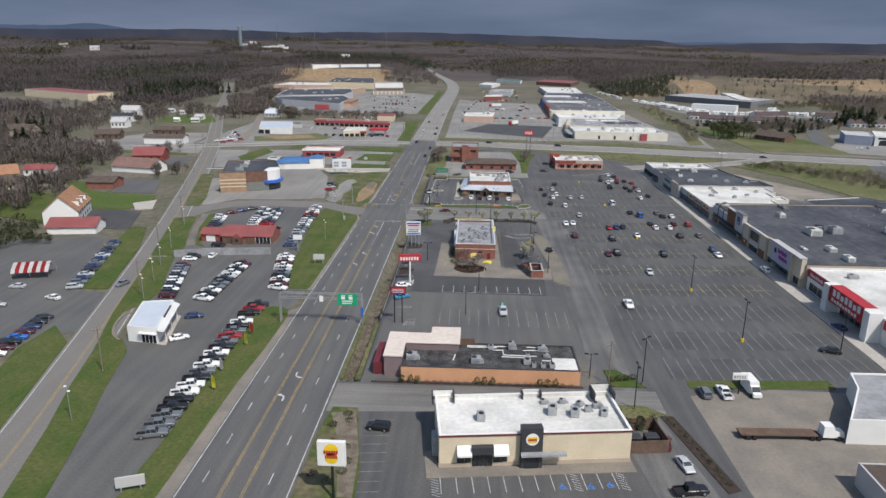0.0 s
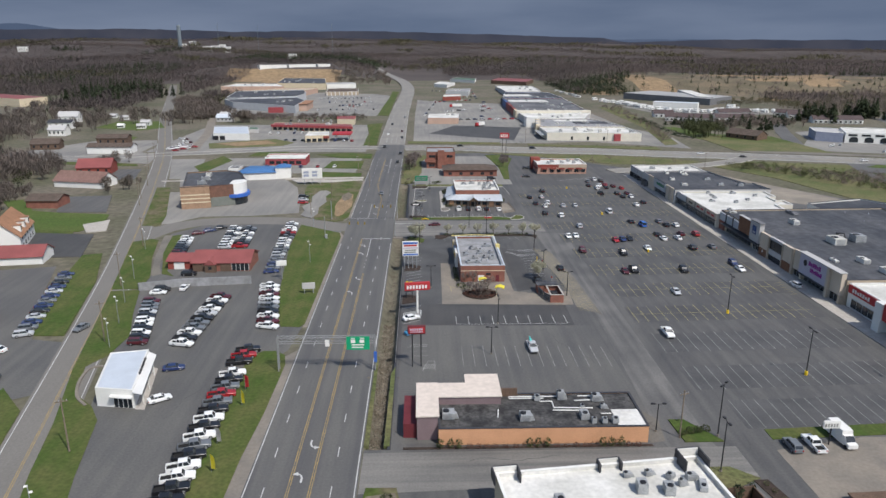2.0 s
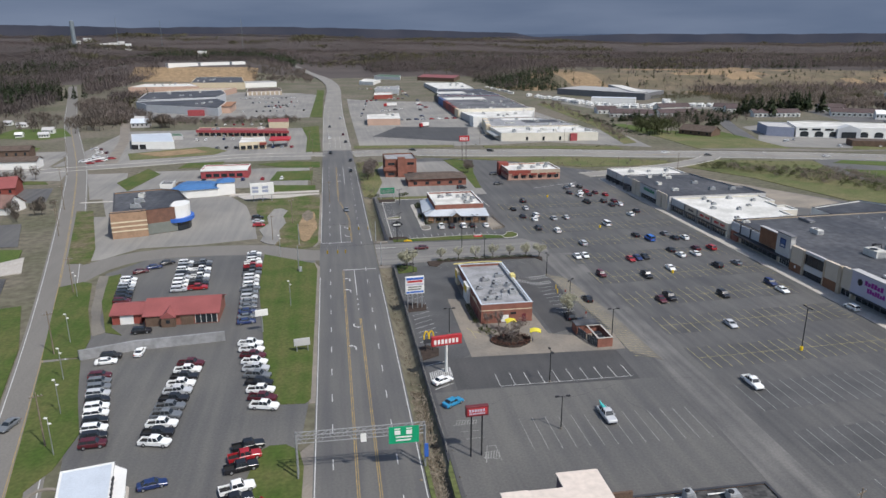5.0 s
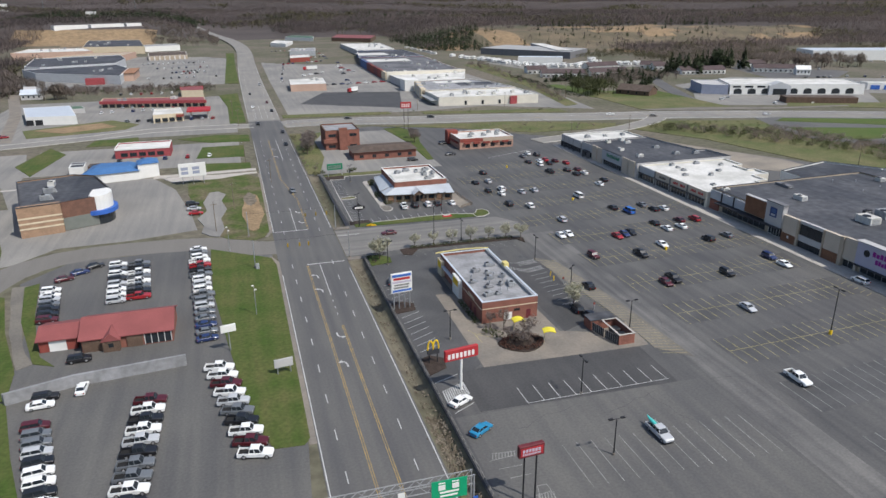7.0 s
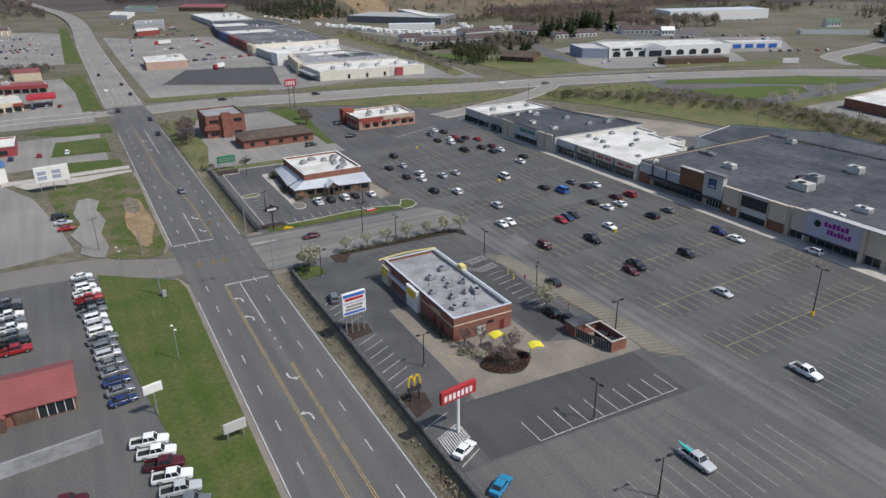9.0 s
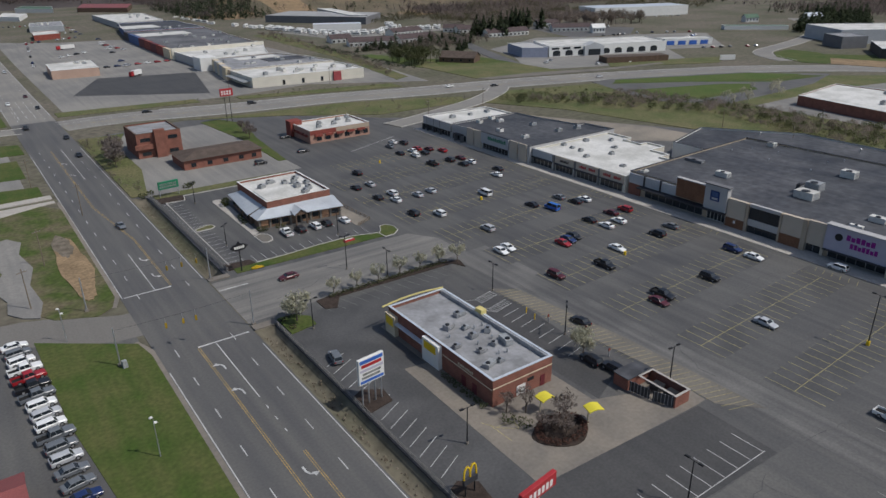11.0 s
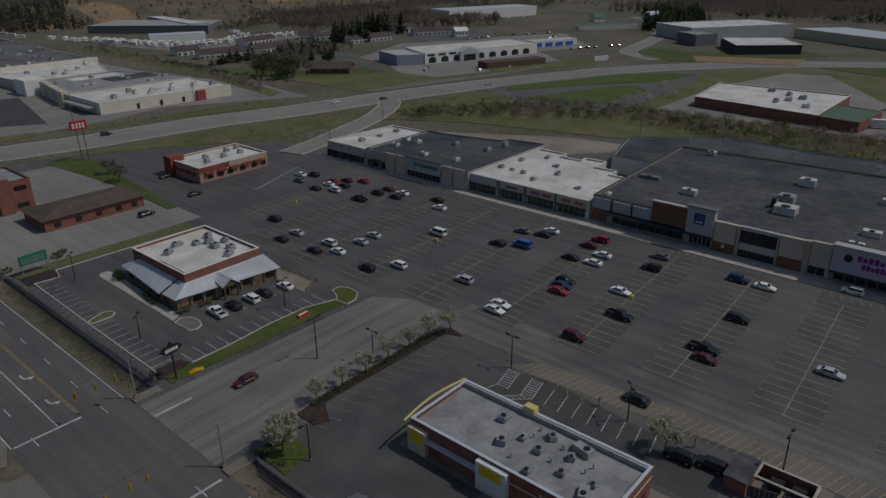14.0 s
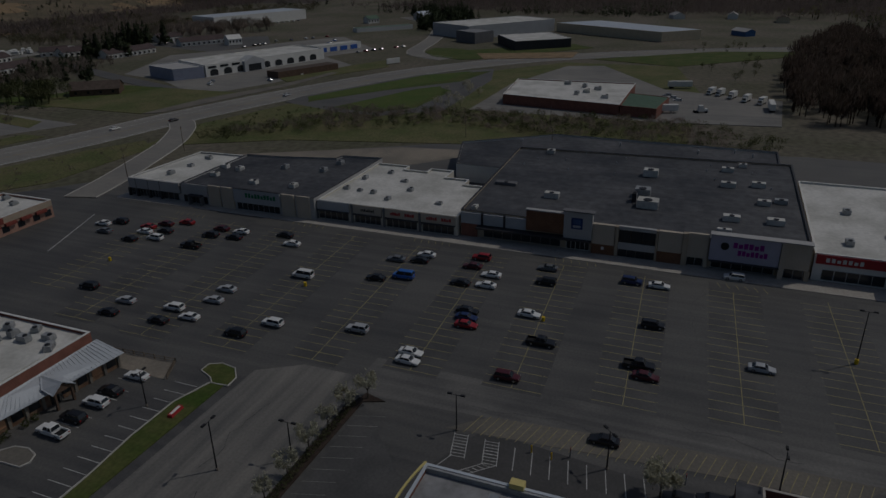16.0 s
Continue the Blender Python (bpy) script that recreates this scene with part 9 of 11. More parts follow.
for k in range(5):
    bm = bmesh.new()
    box(bm, 3.4 + 1.37 * k, 3.52 + 1.37 * k, -d2 - 0.16, -d2 - 0.08, 0.3, 2.7)
    part("mullion", bm, M_WHITE, e)
bm = bmesh.new()
v = [bm.verts.new(p) for p in ((-5.2, -d2 - 1.6, 2.6), (-1.2, -d2 - 1.6, 2.6), (-3.2, -d2 - 1.6, 4.4), (-5.2, 0, 2.8), (-1.2, 0, 2.8), (-3.2, 0, 4.6))]
for f in ((0, 1, 2), (0, 2, 5, 3), (1, 4, 5, 2), (0, 3, 4, 1), (3, 5, 4)):
    bm.faces.new([v[i] for i in f])
bmesh.ops.recalc_face_normals(bm, faces=bm.faces)
part("entry_gable", bm, M_REDROOF, e)
bm = bmesh.new()
box(bm, -4.9, -1.5, -d2 - 1.4, -d2, 0, 2.6)
part("entry", bm, M_STONEBROWN, e)
bm = bmesh.new()
box(bm, -3.7, -2.7, -d2 - 1.46, -d2 - 1.38, 1.1, 2.0)
part("window", bm, M_GLASS, e)
e, w2, d2, tr = garage
bm = bmesh.new()
box(bm, -1.7, 1.7, -d2 - 0.08, -d2 + 0.05, 0, 2.4)
part("door", bm, M_WHITE, e, "white roll-up door")
tent = thing("market_tent", "red and white striped tent on poles", "tent", (-139, 203, 0.03), 15, local=True)
for k in range(9):
    bm = bmesh.new()
    x0, x1 = -5.4 + 1.2 * k, -5.4 + 1.2 * (k + 1)
    prof = ((-4, 2.2), (-3, 3.2), (0, 4.6), (3, 3.2), (4, 2.2))
    rows = [[bm.verts.new((x, yy, zz)) for yy, zz in prof] for x in (x0, x1)]
    for i in range(4):
        bm.faces.new((rows[0][i], rows[1][i], rows[1][i + 1], rows[0][i + 1]))
    bmesh.ops.solidify(bm, geom=bm.faces[:], thickness=0.05)
    part("stripe", bm, M_RED if k % 2 else M_WHITE, tent)
for x in (-5.3, 0, 5.3):
    for yy in (-3.9, 3.9):
        bm = bmesh.new()
        tube(bm, (x, yy, -0.1), (x, yy, 2.25), 0.06)
        part("pole", bm, M_STEEL, tent)
bm = bmesh.new()
prism(bm, [(-125.2, 331.6), (-113.2, 334.8), (-113.8, 337.2), (-125.6, 334)], 0, 9.9)
bay = part("front_bay", bm, M_BRICKTAN, black_b, "tan brick bay with pale bands")
for z0, z1, m2 in ((2.6, 3.1, M_CREAM), (4.3, 4.8, M_CREAM), (6.0, 6.5, M_CREAM), (9.9, 10.1, M_DARKWALL)):
    bm = bmesh.new()
    prism(bm, [(-125.3, 331.5), (-113.1, 334.7), (-113.2, 335.1), (-125.4, 331.9)], z0, z1)
    part("band", bm, m2, bay)
bm = bmesh.new()
prism(bm, [(-113.4, 335.9), (-103.6, 340.4), (-103.9, 341), (-113.7, 336.5)], 4.4, 9.7)
part("brick_front", bm, M_BRICKDARK, black_b, "dark brown brick upper front")
bm = bmesh.new()
prism(bm, [(-113.3, 335.8), (-103.5, 340.3), (-103.8, 340.9), (-113.6, 336.4)], 0.2, 4.4)
part("storefront", bm, M_GREENGREY, black_b, "grey-green shutters of the storefront")
arc = [(-104.2 + 4.7 * math.cos(a2), 346.4 + 6.2 * math.sin(a2)) for a2 in [radians(-95 + 14 * i) for i in range(12)]]
bm = bmesh.new()
prism(bm, arc + [(-106, 350), (-106, 342)], 5.0, 9.8)
part("corner_drum", bm, M_WHITE, black_b, "white rounded corner panel")
arc2 = [(-104.2 + 6.0 * math.cos(a2), 346.4 + 7.4 * math.sin(a2)) for a2 in [radians(-105 + 14 * i) for i in range(13)]]
bm = bmesh.new()
prism(bm, arc2 + [(-106, 352), (-106, 341)], 3.6, 5.0)
part("canopy", bm, M_BLUE, black_b, "blue curved entrance canopy")
bm = bmesh.new()
prism(bm, arc + [(-106, 350), (-106, 342)], 0.1, 3.6)
part("entrance", bm, M_GLASS, black_b)
pts2 = [(-119.4, 400), (-111.5, 398.9), (-96.8, 402), (-98, 417.6), (-117.2, 417.6)]
bm = bmesh.new()
prism(bm, pts2, 3.8, 5.6, inset(pts2, 4.5))
part("hip_roof", bm, M_BLUEROOF, blue_b, "low blue hipped metal roof")
bm = bmesh.new()
prism(bm, [(-97.6, 403), (-89.8, 405.4), (-91, 414.6), (-98.6, 412.4)], 0, 6.0)
part("tower", bm, M_WHITE, blue_b)
bm = bmesh.new()
pts2 = [(-98, 402.6), (-89.4, 405), (-90.8, 415), (-99, 412.8)]
prism(bm, pts2, 6.0, 7.2, inset(pts2, 3.0))
part("tower_roof", bm, M_BLUEROOF, blue_b)
for x0, y0, x1, y1, h2, m2 in ((-127, 418, -121, 424, 3.6, M_WHITE), (-119.6, 419, -112, 425, 3.2, M_STONEBROWN), (-128, 425, -122, 431, 3.0, M_GREYWALL)):
    building("shed", "small flat-roofed shed behind the blue store", rect(x0, y0, x1, y1), h2, m2, M_ROOFDARK, 0.2, None)
for k in range(15):
    x0, y0 = -143 + 4.55 * k, 621.8 - 1.055 * k
    bm = bmesh.new()
    prism(bm, [(x0, y0 - 0.1), (x0 + 3.4, y0 - 0.89), (x0 + 3.4, y0 - 0.6), (x0, y0 + 0.2)], 0.4, 2.7)
    part("window", bm, M_GLASS, redstrip)
bm = bmesh.new()
prism(bm, [(-144.6, 620.6), (-74.6, 604.4), (-74.4, 606.2), (-144.4, 622.4)], 3.0, 4.9)
part("fascia", bm, M_REDDULL, redstrip, "long red fascia")
south(greyshed, 561, [("opening", M_BLACK, -176 + 5 * k, -172 + 5 * k, 0.0, 3.2, 0.05) for k in range(5)])
south(ff, 447, [("window", M_GLASS, -110 + 4 * k, -107 + 4 * k, 0.8, 2.6, 0.08) for k in range(5)] + [("fascia", M_WHITE, -112.5, -88, 4.0, 4.8, 0.3)])
for k in range(4):
    panel("window", station, M_GLASS, -103 + 4 * k, -100 + 4 * k, 545.9 + 0.94 * k, 547 + 0.94 * k, 0.6, 2.8)
panel("awning", station, M_BRICKRED, -91, -86.6, 548, 551, 2.9, 4.4)
canopy_gas = thing("gas_canopy", "red gas station canopy on columns", "canopy", (-78, 561, 0.03))
bm = bmesh.new()
box(bm, -85, -71, 553, 569, 4.6, 5.6)
part("roof", bm, M_RED, canopy_gas)
for x in (-83, -73):
    for yy in (556, 566):
        bm = bmesh.new()
        box(bm, x - 0.3, x + 0.3, yy - 0.3, yy + 0.3, -0.1, 4.6)
        part("column", bm, M_WHITE, canopy_gas)

# ---- yard south-east of the lot ----
yard_b = building("workshop", "white block workshop with a dark flat roof", [(71, 119), (96, 119), (96, 139), (81, 139), (79, 132)], 5.2, M_WHITE, M_ROOFGREY, 0.3, None)
yard_c = building("workshop", "low workshop with a dark shingle roof", [(66, 92), (84, 92), (84, 106), (66, 106)], 4.4, M_GREYWALL, M_BRICKROOF, 0.1, None)
south(yard_b, 119, [("door", M_GREYMETAL, 84, 88, 0, 3.4, 0.06), ("door", M_GREYMETAL, 90, 94, 0, 3.4, 0.06)])
shuttle = thing("shuttle_bus", "white shuttle bus with a raised box body", "bus", (60.7, 138.6, 0.06), -88, local=True)
bm = bmesh.new()
hexa(bm, (-3.6, 1.4, -1.15, 1.15), (-3.5, 1.2, -1.0, 1.0), 0.5, 3.0)
part("box_body", bm, M_WHITE, shuttle)
bm = bmesh.new()
loft(bm, [(1.3, 1.0, 0.4, 1.3, 2.3), (2.0, 1.0, 0.4, 1.2, 2.1), (2.5, 1.0, 0.4, 1.1, 1.35), (3.4, 0.95, 0.4, 1.0, 1.15)])
part("cab", bm, M_WHITE, shuttle)
bm = bmesh.new()
hexa(bm, (1.5, 2.62, -0.9, 0.9), (1.5, 2.05, -0.8, 0.8), 1.3, 2.16)
part("windscreen", bm, M_GLASS, shuttle)
for x in (-2.4, 2.6):
    for s in (-1, 1):
        bm = bmesh.new()
        tube(bm, (x, s * 0.85, 0.42), (x, s * 1.12, 0.42), 0.42, None, 12)
        part("wheel", bm, M_RUBBER, shuttle)
flat = thing("flatbed_truck", "white tractor with a long low flatbed trailer", "truck", (62, 120.6, 0.05), 2, local=True)
bm = bmesh.new()
box(bm, -10.5, 4, -1.25, 1.25, 1.0, 1.25)
box(bm, -10.5, 4, -0.5, 0.5, 0.7, 1.0)
part("bed", bm, M_STONEBROWN, flat)
bm = bmesh.new()
hexa(bm, (5, 7.4, -1.15, 1.15), (5.1, 7.0, -1.0, 1.0), 0.7, 3.0)
hexa(bm, (7.4, 9.2, -1.0, 1.0), (7.4, 9.0, -0.85, 0.85), 0.7, 1.8)
part("cab", bm, M_WHITE, flat)
bm = bmesh.new()
box(bm, 3, 9, -0.5, 0.5, 0.5, 0.75)
part("chassis", bm, M_BLACK, flat)
for x in (-9, -7.8, 3.2, 4.4, 8.2):
    for s in (-1, 1):
        bm = bmesh.new()
        tube(bm, (x, s * 0.8, 0.5), (x, s * 1.2, 0.5), 0.5, None, 12)
        part("wheel", bm, M_RUBBER, flat)
pole_sign("yard_sign", "white yard sign on a single post", 57.6, 137.6, 3.2, 1.6, 3.4, M_WHITE, (0,), 0, 0.3, M_FADEDWHITE, M_BLACK, 1, 5)
slab("verge", [(48, 139.5), (80, 141), (80, 145), (48, 143)], 0.13, M_GRASS, "grass strip between yard and lot", "grass")

# ---- houses and buildings further off ----
def far_house(x, y, w, d, h, rise, wall, roof, rz, label, along="x", windows=4):
    e, hw, hd, tr = gable("house", label, x - w / 2, y - d / 2, x + w / 2, y + d / 2, h, rise, wall, roof, rz, along)
    for k in range(windows):
        c = -hw + 2 * hw * (k + 0.5) / windows
        bm = bmesh.new()
        box(bm, c - 0.6, c + 0.6, -hd - 0.06, -hd + 0.05, h * 0.35, h * 0.75)
        bm.transform(tr)
        part("window", bm, M_GLASS, e)
    return e


far_house(-340, 682, 17, 11, 6, 4, M_WHITE, M_GREYWALL, 5, "white two-storey house with a pale roof")
far_house(-325, 636, 19, 10, 5.5, 2, M_WHITE, M_DARKWALL, 3, "white house under a black roof")
far_house(-305, 590, 13, 10, 5, 3, M_WHITE, M_GREYWALL, 0, "white gabled house beside the lane")
far_house(-241, 540, 21, 11, 5, 2.2, M_STONEBROWN, M_BRICKROOF, 4, "brown motel block with a shingle roof")
far_house(-278, 518, 18, 11, 4, 3, M_STONEBROWN, M_BRICKROOF, 10, "brown bungalow with a shingle roof")
far_house(-350, 526, 20, 12, 5, 4, M_TAN, M_BRICKROOF, 0, "tan house among bare trees")
far_house(-240, 371, 16, 8, 3.5, 2, M_WHITE, M_REDROOF, 5, "white cottage with a red roof")
far_house(-250, 353, 14, 10, 4, 4, M_CREAM, M_ORANGEROOF, 40, "cream house with an orange roof")
far_house(-258, 636, 7, 5, 2.6, 1.4, M_WHITE, M_GREYWALL, 10, "small white garden shed")
far_house(-263, 660, 8, 6, 3, 1.8, M_WHITE, M_GREYWALL, 0, "small white cottage on a lawn")
far_house(-277, 640, 5, 4, 2.4, 1.2, M_WHITE, M_WHITE, 0, "tiny white shed on a lawn")
far_house(-301, 708, 8, 5, 2.6, 1.2, M_WHITE, M_GREYWALL, 0, "low white mobile home on a lawn")
far_house(-318, 724, 6, 5, 2.6, 1.2, M_WHITE, M_GREYWALL, 0, "pale small shed on a lawn")
far_house(-201, 690, 14, 9, 4, 3, M_GREYWALL, M_METALROOF, 0, "grey house with a pale metal roof")
far_house(-205, 708, 10, 8, 4, 3, M_WHITE, M_GREYWALL, 0, "white house behind bare trees")
far_house(-203, 425, 18, 14, 4, 4, M_BRICKRED, M_REDROOF, 8, "brick-red house with a red gabled roof")
far_house(-230, 330, 12, 9, 4, 3, M_CREAM, M_BRICKROOF, 10, "cream bungalow near the old road")
far_house(452, 634, 12, 10, 5, 3, M_WHITE, M_WHITE, -30, "white gabled outbuilding beside a house")
far_house(762, 288, 18, 12, 4, 3, M_WHITE, M_GREYWALL, 20, "far white house on a lawn")
far_house(770, 232, 16, 10, 4, 3, M_WHITE, M_GREYWALL, 0, "far white cottage on a lawn")
far_house(612, 222, 18, 10, 4, 2, M_BLUEROOF, M_GREYWALL, 40, "far blue-grey shed beside a road")
far_house(738, 185, 16, 12, 4, 3, M_CREAM, M_BRICKROOF, 0, "far cream house among trees")
far_house(700, 560, 18, 12, 6, 3, M_GREYWALL, M_METALROOF, -20, "grey barn with a metal roof")
far_house(650, 600, 14, 10, 5, 3, M_WHITE, M_GREENROOF, -30, "white shed with a green roof")
far_house(237, 566, 26, 15, 3.5, 3.5, M_STONEBROWN, M_BRICKROOF, -55, "low grey-brown house with a hipped roof")


def apartment(x, y, length, rz, n):
    e, hw, hd, tr = gable("apartment_row", "white apartment row under a brown shingle roof", x - length / 2, y - 6.5, x + length / 2, y + 6.5, 3.6, 3.2, M_WHITE, M_PLUMROOF, rz)
    e["group"] = "apartment rows"
    for k in range(n):
        c = -hw + 2 * hw * (k + 0.5) / n
        bm = bmesh.new()
        box(bm, c - 0.9, c + 0.9, -hd - 0.08, -hd + 0.05, 0.7, 2.3)
        part("window", bm, M_GLASS, e)
        bm = bmesh.new()
        box(bm, c - 1.2, c + 1.2, -hd - 2.0, -hd - 0.1, 2.5, 2.7)
        part("porch_roof", bm, M_WHITE, e)


for x, y, l, rz, n in ((237, 693, 40, -18, 10), (281, 691, 38, 0, 9), (226, 730, 19, -8, 4), (303, 744, 35, 6, 8), (356, 735, 20, -40, 4), (363, 718, 29, -16, 6), (371, 674, 44, -8, 10), (447, 664, 40, -30, 9), (460, 713, 24, -16, 5)):
    apartment(x, y, l, rz, n)
ware_d = building("warehouse", "long white storage hall in the yard", [(247, 826), (290, 804), (297, 818), (254, 840)], 7, M_WHITE, M_METALROOF, 0.05, None)
ware_e = building("warehouse", "tall grey shed with a white roof", [(318, 880), (333, 866), (352, 990), (338, 1002)], 9, M_GREYWALL, M_ROOFWHITE, 0.05, None)
parts_s = building("store", "low white auto parts store with a blue front", [(419, 530), (458, 512), (462, 522), (423, 541)], 5, M_WHITE, M_ROOFWHITE, 0.2)
for k in range(4):
    a = Vector((421 + 9 * k, 529 - 4.2 * k))
    bm = bmesh.new()
    prism(bm, [(a.x, a.y - 0.3), (a.x + 6, a.y - 3.1), (a.x + 6.1, a.y - 2.8), (a.x + 0.1, a.y + 0.0)], 0.2, 3.4)
    part("bay_door", bm, M_BLUE, parts_s)
hz = ground_z(-260, 1420)
for x0, y0, x1, y1 in ((-318, 1376, -272, 1400), (-268, 1402, -222, 1434), (-218, 1436, -196, 1452)):
    building("school", "long white low building on a rise", [(x0, y0), (x1, y1), (x1 - 6, y1 + 9), (x0 - 6, y0 + 9)], hz + 5, M_WHITE, M_ROOFWHITE, 0.2, None, base=hz - 6)
farred = building("store", "far red-roofed store at the end of the strip", [(104, 1262), (158, 1212), (184, 1300), (126, 1350)], 8, M_STONEBROWN, M_REDROOF, 0.1, None)
pad_d = building("store", "far white store beside the strip mall", [(4, 1196), (24, 1168), (40, 1232), (16, 1262)], 6, M_WHITE, M_ROOFWHITE, 0.3)
pad_e = building("store", "far green-roofed store by the woods", [(36, 1330), (77, 1280), (84, 1340), (50, 1380)], 7, M_WHITE, M_GREENROOF, 0.2, None)

for x, y, w, z in ((-985, 3000, 30, 61), (-987, 3140, 26, 71), (-711, 2400, 26, 56), (-640, 2380, 16, 55), (-808, 2840, 30, 55), (-808, 2940, 22, 59), (-314, 1700, 17, 44), (-1152, 2120, 24, 55), (-1329, 2260, 22, 61)):
    building("hill_house", "far white building among bare trees on a hill", rect(x - w / 2, y, x + w / 2, y + 14), z, M_WHITE, M_ROOFWHITE, 0.1, None, base=ground_z(x, y) - 3)
wt = thing("water_tower", "grey water tower on the wooded ridge", "water tower", (-796, 2400, ground_z(-796, 2400)))
bm = bmesh.new()
tube(bm, (-796, 2400, ground_z(-796, 2400) - 2), (-796, 2400, 119), 6.0, 6.0, 16)
part("tank", bm, M_SLATE, wt)
bm = bmesh.new()
tube(bm, (-796, 2400, 119), (-796, 2400, 122), 6.0, 1.0, 16)
part("roof", bm, M_SLATE, wt)
for x, z in ((-672, 130), (-544, 122), (-304, 128)):
    mast = thing("radio_mast", "thin radio mast on the wooded ridge", "mast", (x, 2400, ground_z(x, 2400)))
    bm = bmesh.new()
    tube(bm, (x, 2400, ground_z(x, 2400) - 2), (x, 2400, z), 0.7, 0.35, 4)
    part("pole", bm, M_SLATE, mast)
    bm = bmesh.new()
    for k in range(3):
        box(bm, x - 1.2, x + 1.2, 2399, 2401, z - 6 - 9 * k, z - 4.5 - 9 * k)
    part("antenna", bm, M_SLATE, mast)

# openings of the larger far fronts
for b, y0, xs2, z0, z1, w in ((strip_a, 550, [96, 108, 120], 0.5, 3.2, 3), (chilis, 416, [51, 55, 59, 64, 69, 73], 0.9, 2.8, 2.2), (tower, 435.5, [-13.6, -8.6, -3.2], 1.0, 2.4, 3.4), (tower, 435.5, [-13.6, -3.2], 6.4, 7.8, 3.6), (lowbrick, 409, [-3, 3, 9, 15, 20], 0.9, 2.3, 1.8)):
    for x in xs2:
        window_south(b, y0 if b is not strip_a else 555.9 - (x - 78) * 0.0993, x, x + w, z0, z1, 2, M_BLACK)
panel("red_entry", strip_a, M_REDDULL, 128, 133, 549.6, 551.4, 0, 5.4)
bm = bmesh.new()
box(bm, -8.5, -4.5, 433.6, 435.6, 0, 10.8)
part("stair_tower", bm, M_BRICK, tower)
bm = bmesh.new()
box(bm, -16, -9.5, 434.6, 435.5, 3.6, 5.4)
part("balcony_band", bm, M_BRICK, tower)
west(chilis, 48, [("awning", M_BRICKRED, 418 + 4 * k, 421 + 4 * k, 2.6, 3.4, 0.9) for k in range(4)])
south(chilis, 416, [("awning", M_BRICKRED, 50 + 5 * k, 53.4 + 5 * k, 2.7, 3.5, 0.9) for k in range(5)] + [("fascia", M_BRICKRED, 48, 60, 3.6, 5.2, 0.15), ("fascia", M_TAN, 60, 76, 3.6, 5.2, 0.15)])
panel("corner_tower", chilis, M_BRICKRED, 46.6, 52, 432, 437, 0, 6.6)
for x, y in ((58, 428), (63, 424), (68, 430), (70, 424), (73, 431), (55, 422)):
    hvac(x, y, 4.8, 1.8, 1.4, 1.3)
for b, z, pts2 in ((strip_a, 5.5, ((90, 565), (104, 570), (120, 562), (136, 566), (144, 560))), (strip_b, 5.6, ((100, 610), (120, 620), (140, 605), (110, 635))), (strip_d, 6.1, ((110, 730), (130, 760), (145, 720), (120, 800), (150, 820), (105, 850), (135, 700))), (depot, 4.8, ((285, 300), (292, 296), (300, 292), (306, 300), (312, 310), (280, 285))), (black_b, 9.2, ((-121, 362), (-120, 353), (-119, 343)))):
    for x, y in pts2:
        hvac(x, y, z, 3.2, 2.2, 1.8, random.choice((0, 90)), random.choice((M_GREYMETAL, M_ROOFWHITE)))
# arched windows of the showroom
d = Vector((94, -31)).normalized()
nrm = Vector((-0.313, -0.95))
for k in range(9):
    c = Vector((300, 540)) + d * (6 + 10.3 * k)
    bm = bmesh.new()
    rows = []
    for off in (0.05, -0.12):
        ptsz = [(-3, 0.6), (3, 0.6), (3, 3.0)] + [(3 * math.cos(a), 3.0 + 1.6 * math.sin(a)) for a in [math.pi * i / 8 for i in range(1, 8)]] + [(-3, 3.0)]
        rows.append([bm.verts.new((c.x + d.x * u - nrm.x * off, c.y + d.y * u - nrm.y * off, zz)) for u, zz in ptsz])
    bm.faces.new(rows[1])
    n2 = len(rows[0])
    for i in range(n2):
        bm.faces.new((rows[0][i], rows[0][(i + 1) % n2], rows[1][(i + 1) % n2], rows[1][i]))
    bmesh.ops.recalc_face_normals(bm, faces=bm.faces)
    part("arched_window", bm, M_GLASS, showroom)


c = Vector((300, 540)) + d * 36
bm = bmesh.new()
v = []
for off in (2.4, -6.0):
    v.append([bm.verts.new((c.x + d.x * u + nrm.x * off, c.y + d.y * u + nrm.y * off, zz)) for u, zz in ((-8, 0), (8, 0), (8, 6.6), (0, 9.6), (-8, 6.6))])
bm.faces.new(v[0]), bm.faces.new(v[1][::-1])
for i in range(5):
    bm.faces.new((v[0][i], v[1][i], v[1][(i + 1) % 5], v[0][(i + 1) % 5]))
bmesh.ops.recalc_face_normals(bm, faces=bm.faces)
part("entrance_gable", bm, M_PALEWALL, showroom, "grey gabled entrance front")
bm = bmesh.new()
p4 = [c + d * u + nrm * w for u, w in ((-5, 2.3), (5, 2.3), (5, 2.6), (-5, 2.6))]
prism(bm, [tuple(q) for q in p4], 0.3, 4.6)
part("window", bm, M_GLASS, showroom)
for k in range(3):
    c2 = Vector((300, 540)) + d * (5 + 9 * k)
    bm = bmesh.new()
    p4 = [c2 + d * u + nrm * w for u, w in ((-3, -0.1), (3, -0.1), (3, 0.2), (-3, 0.2))]
    prism(bm, [tuple(q) for q in p4], 5.2, 6.6)
    part("window", bm, M_GLASS, showroom)


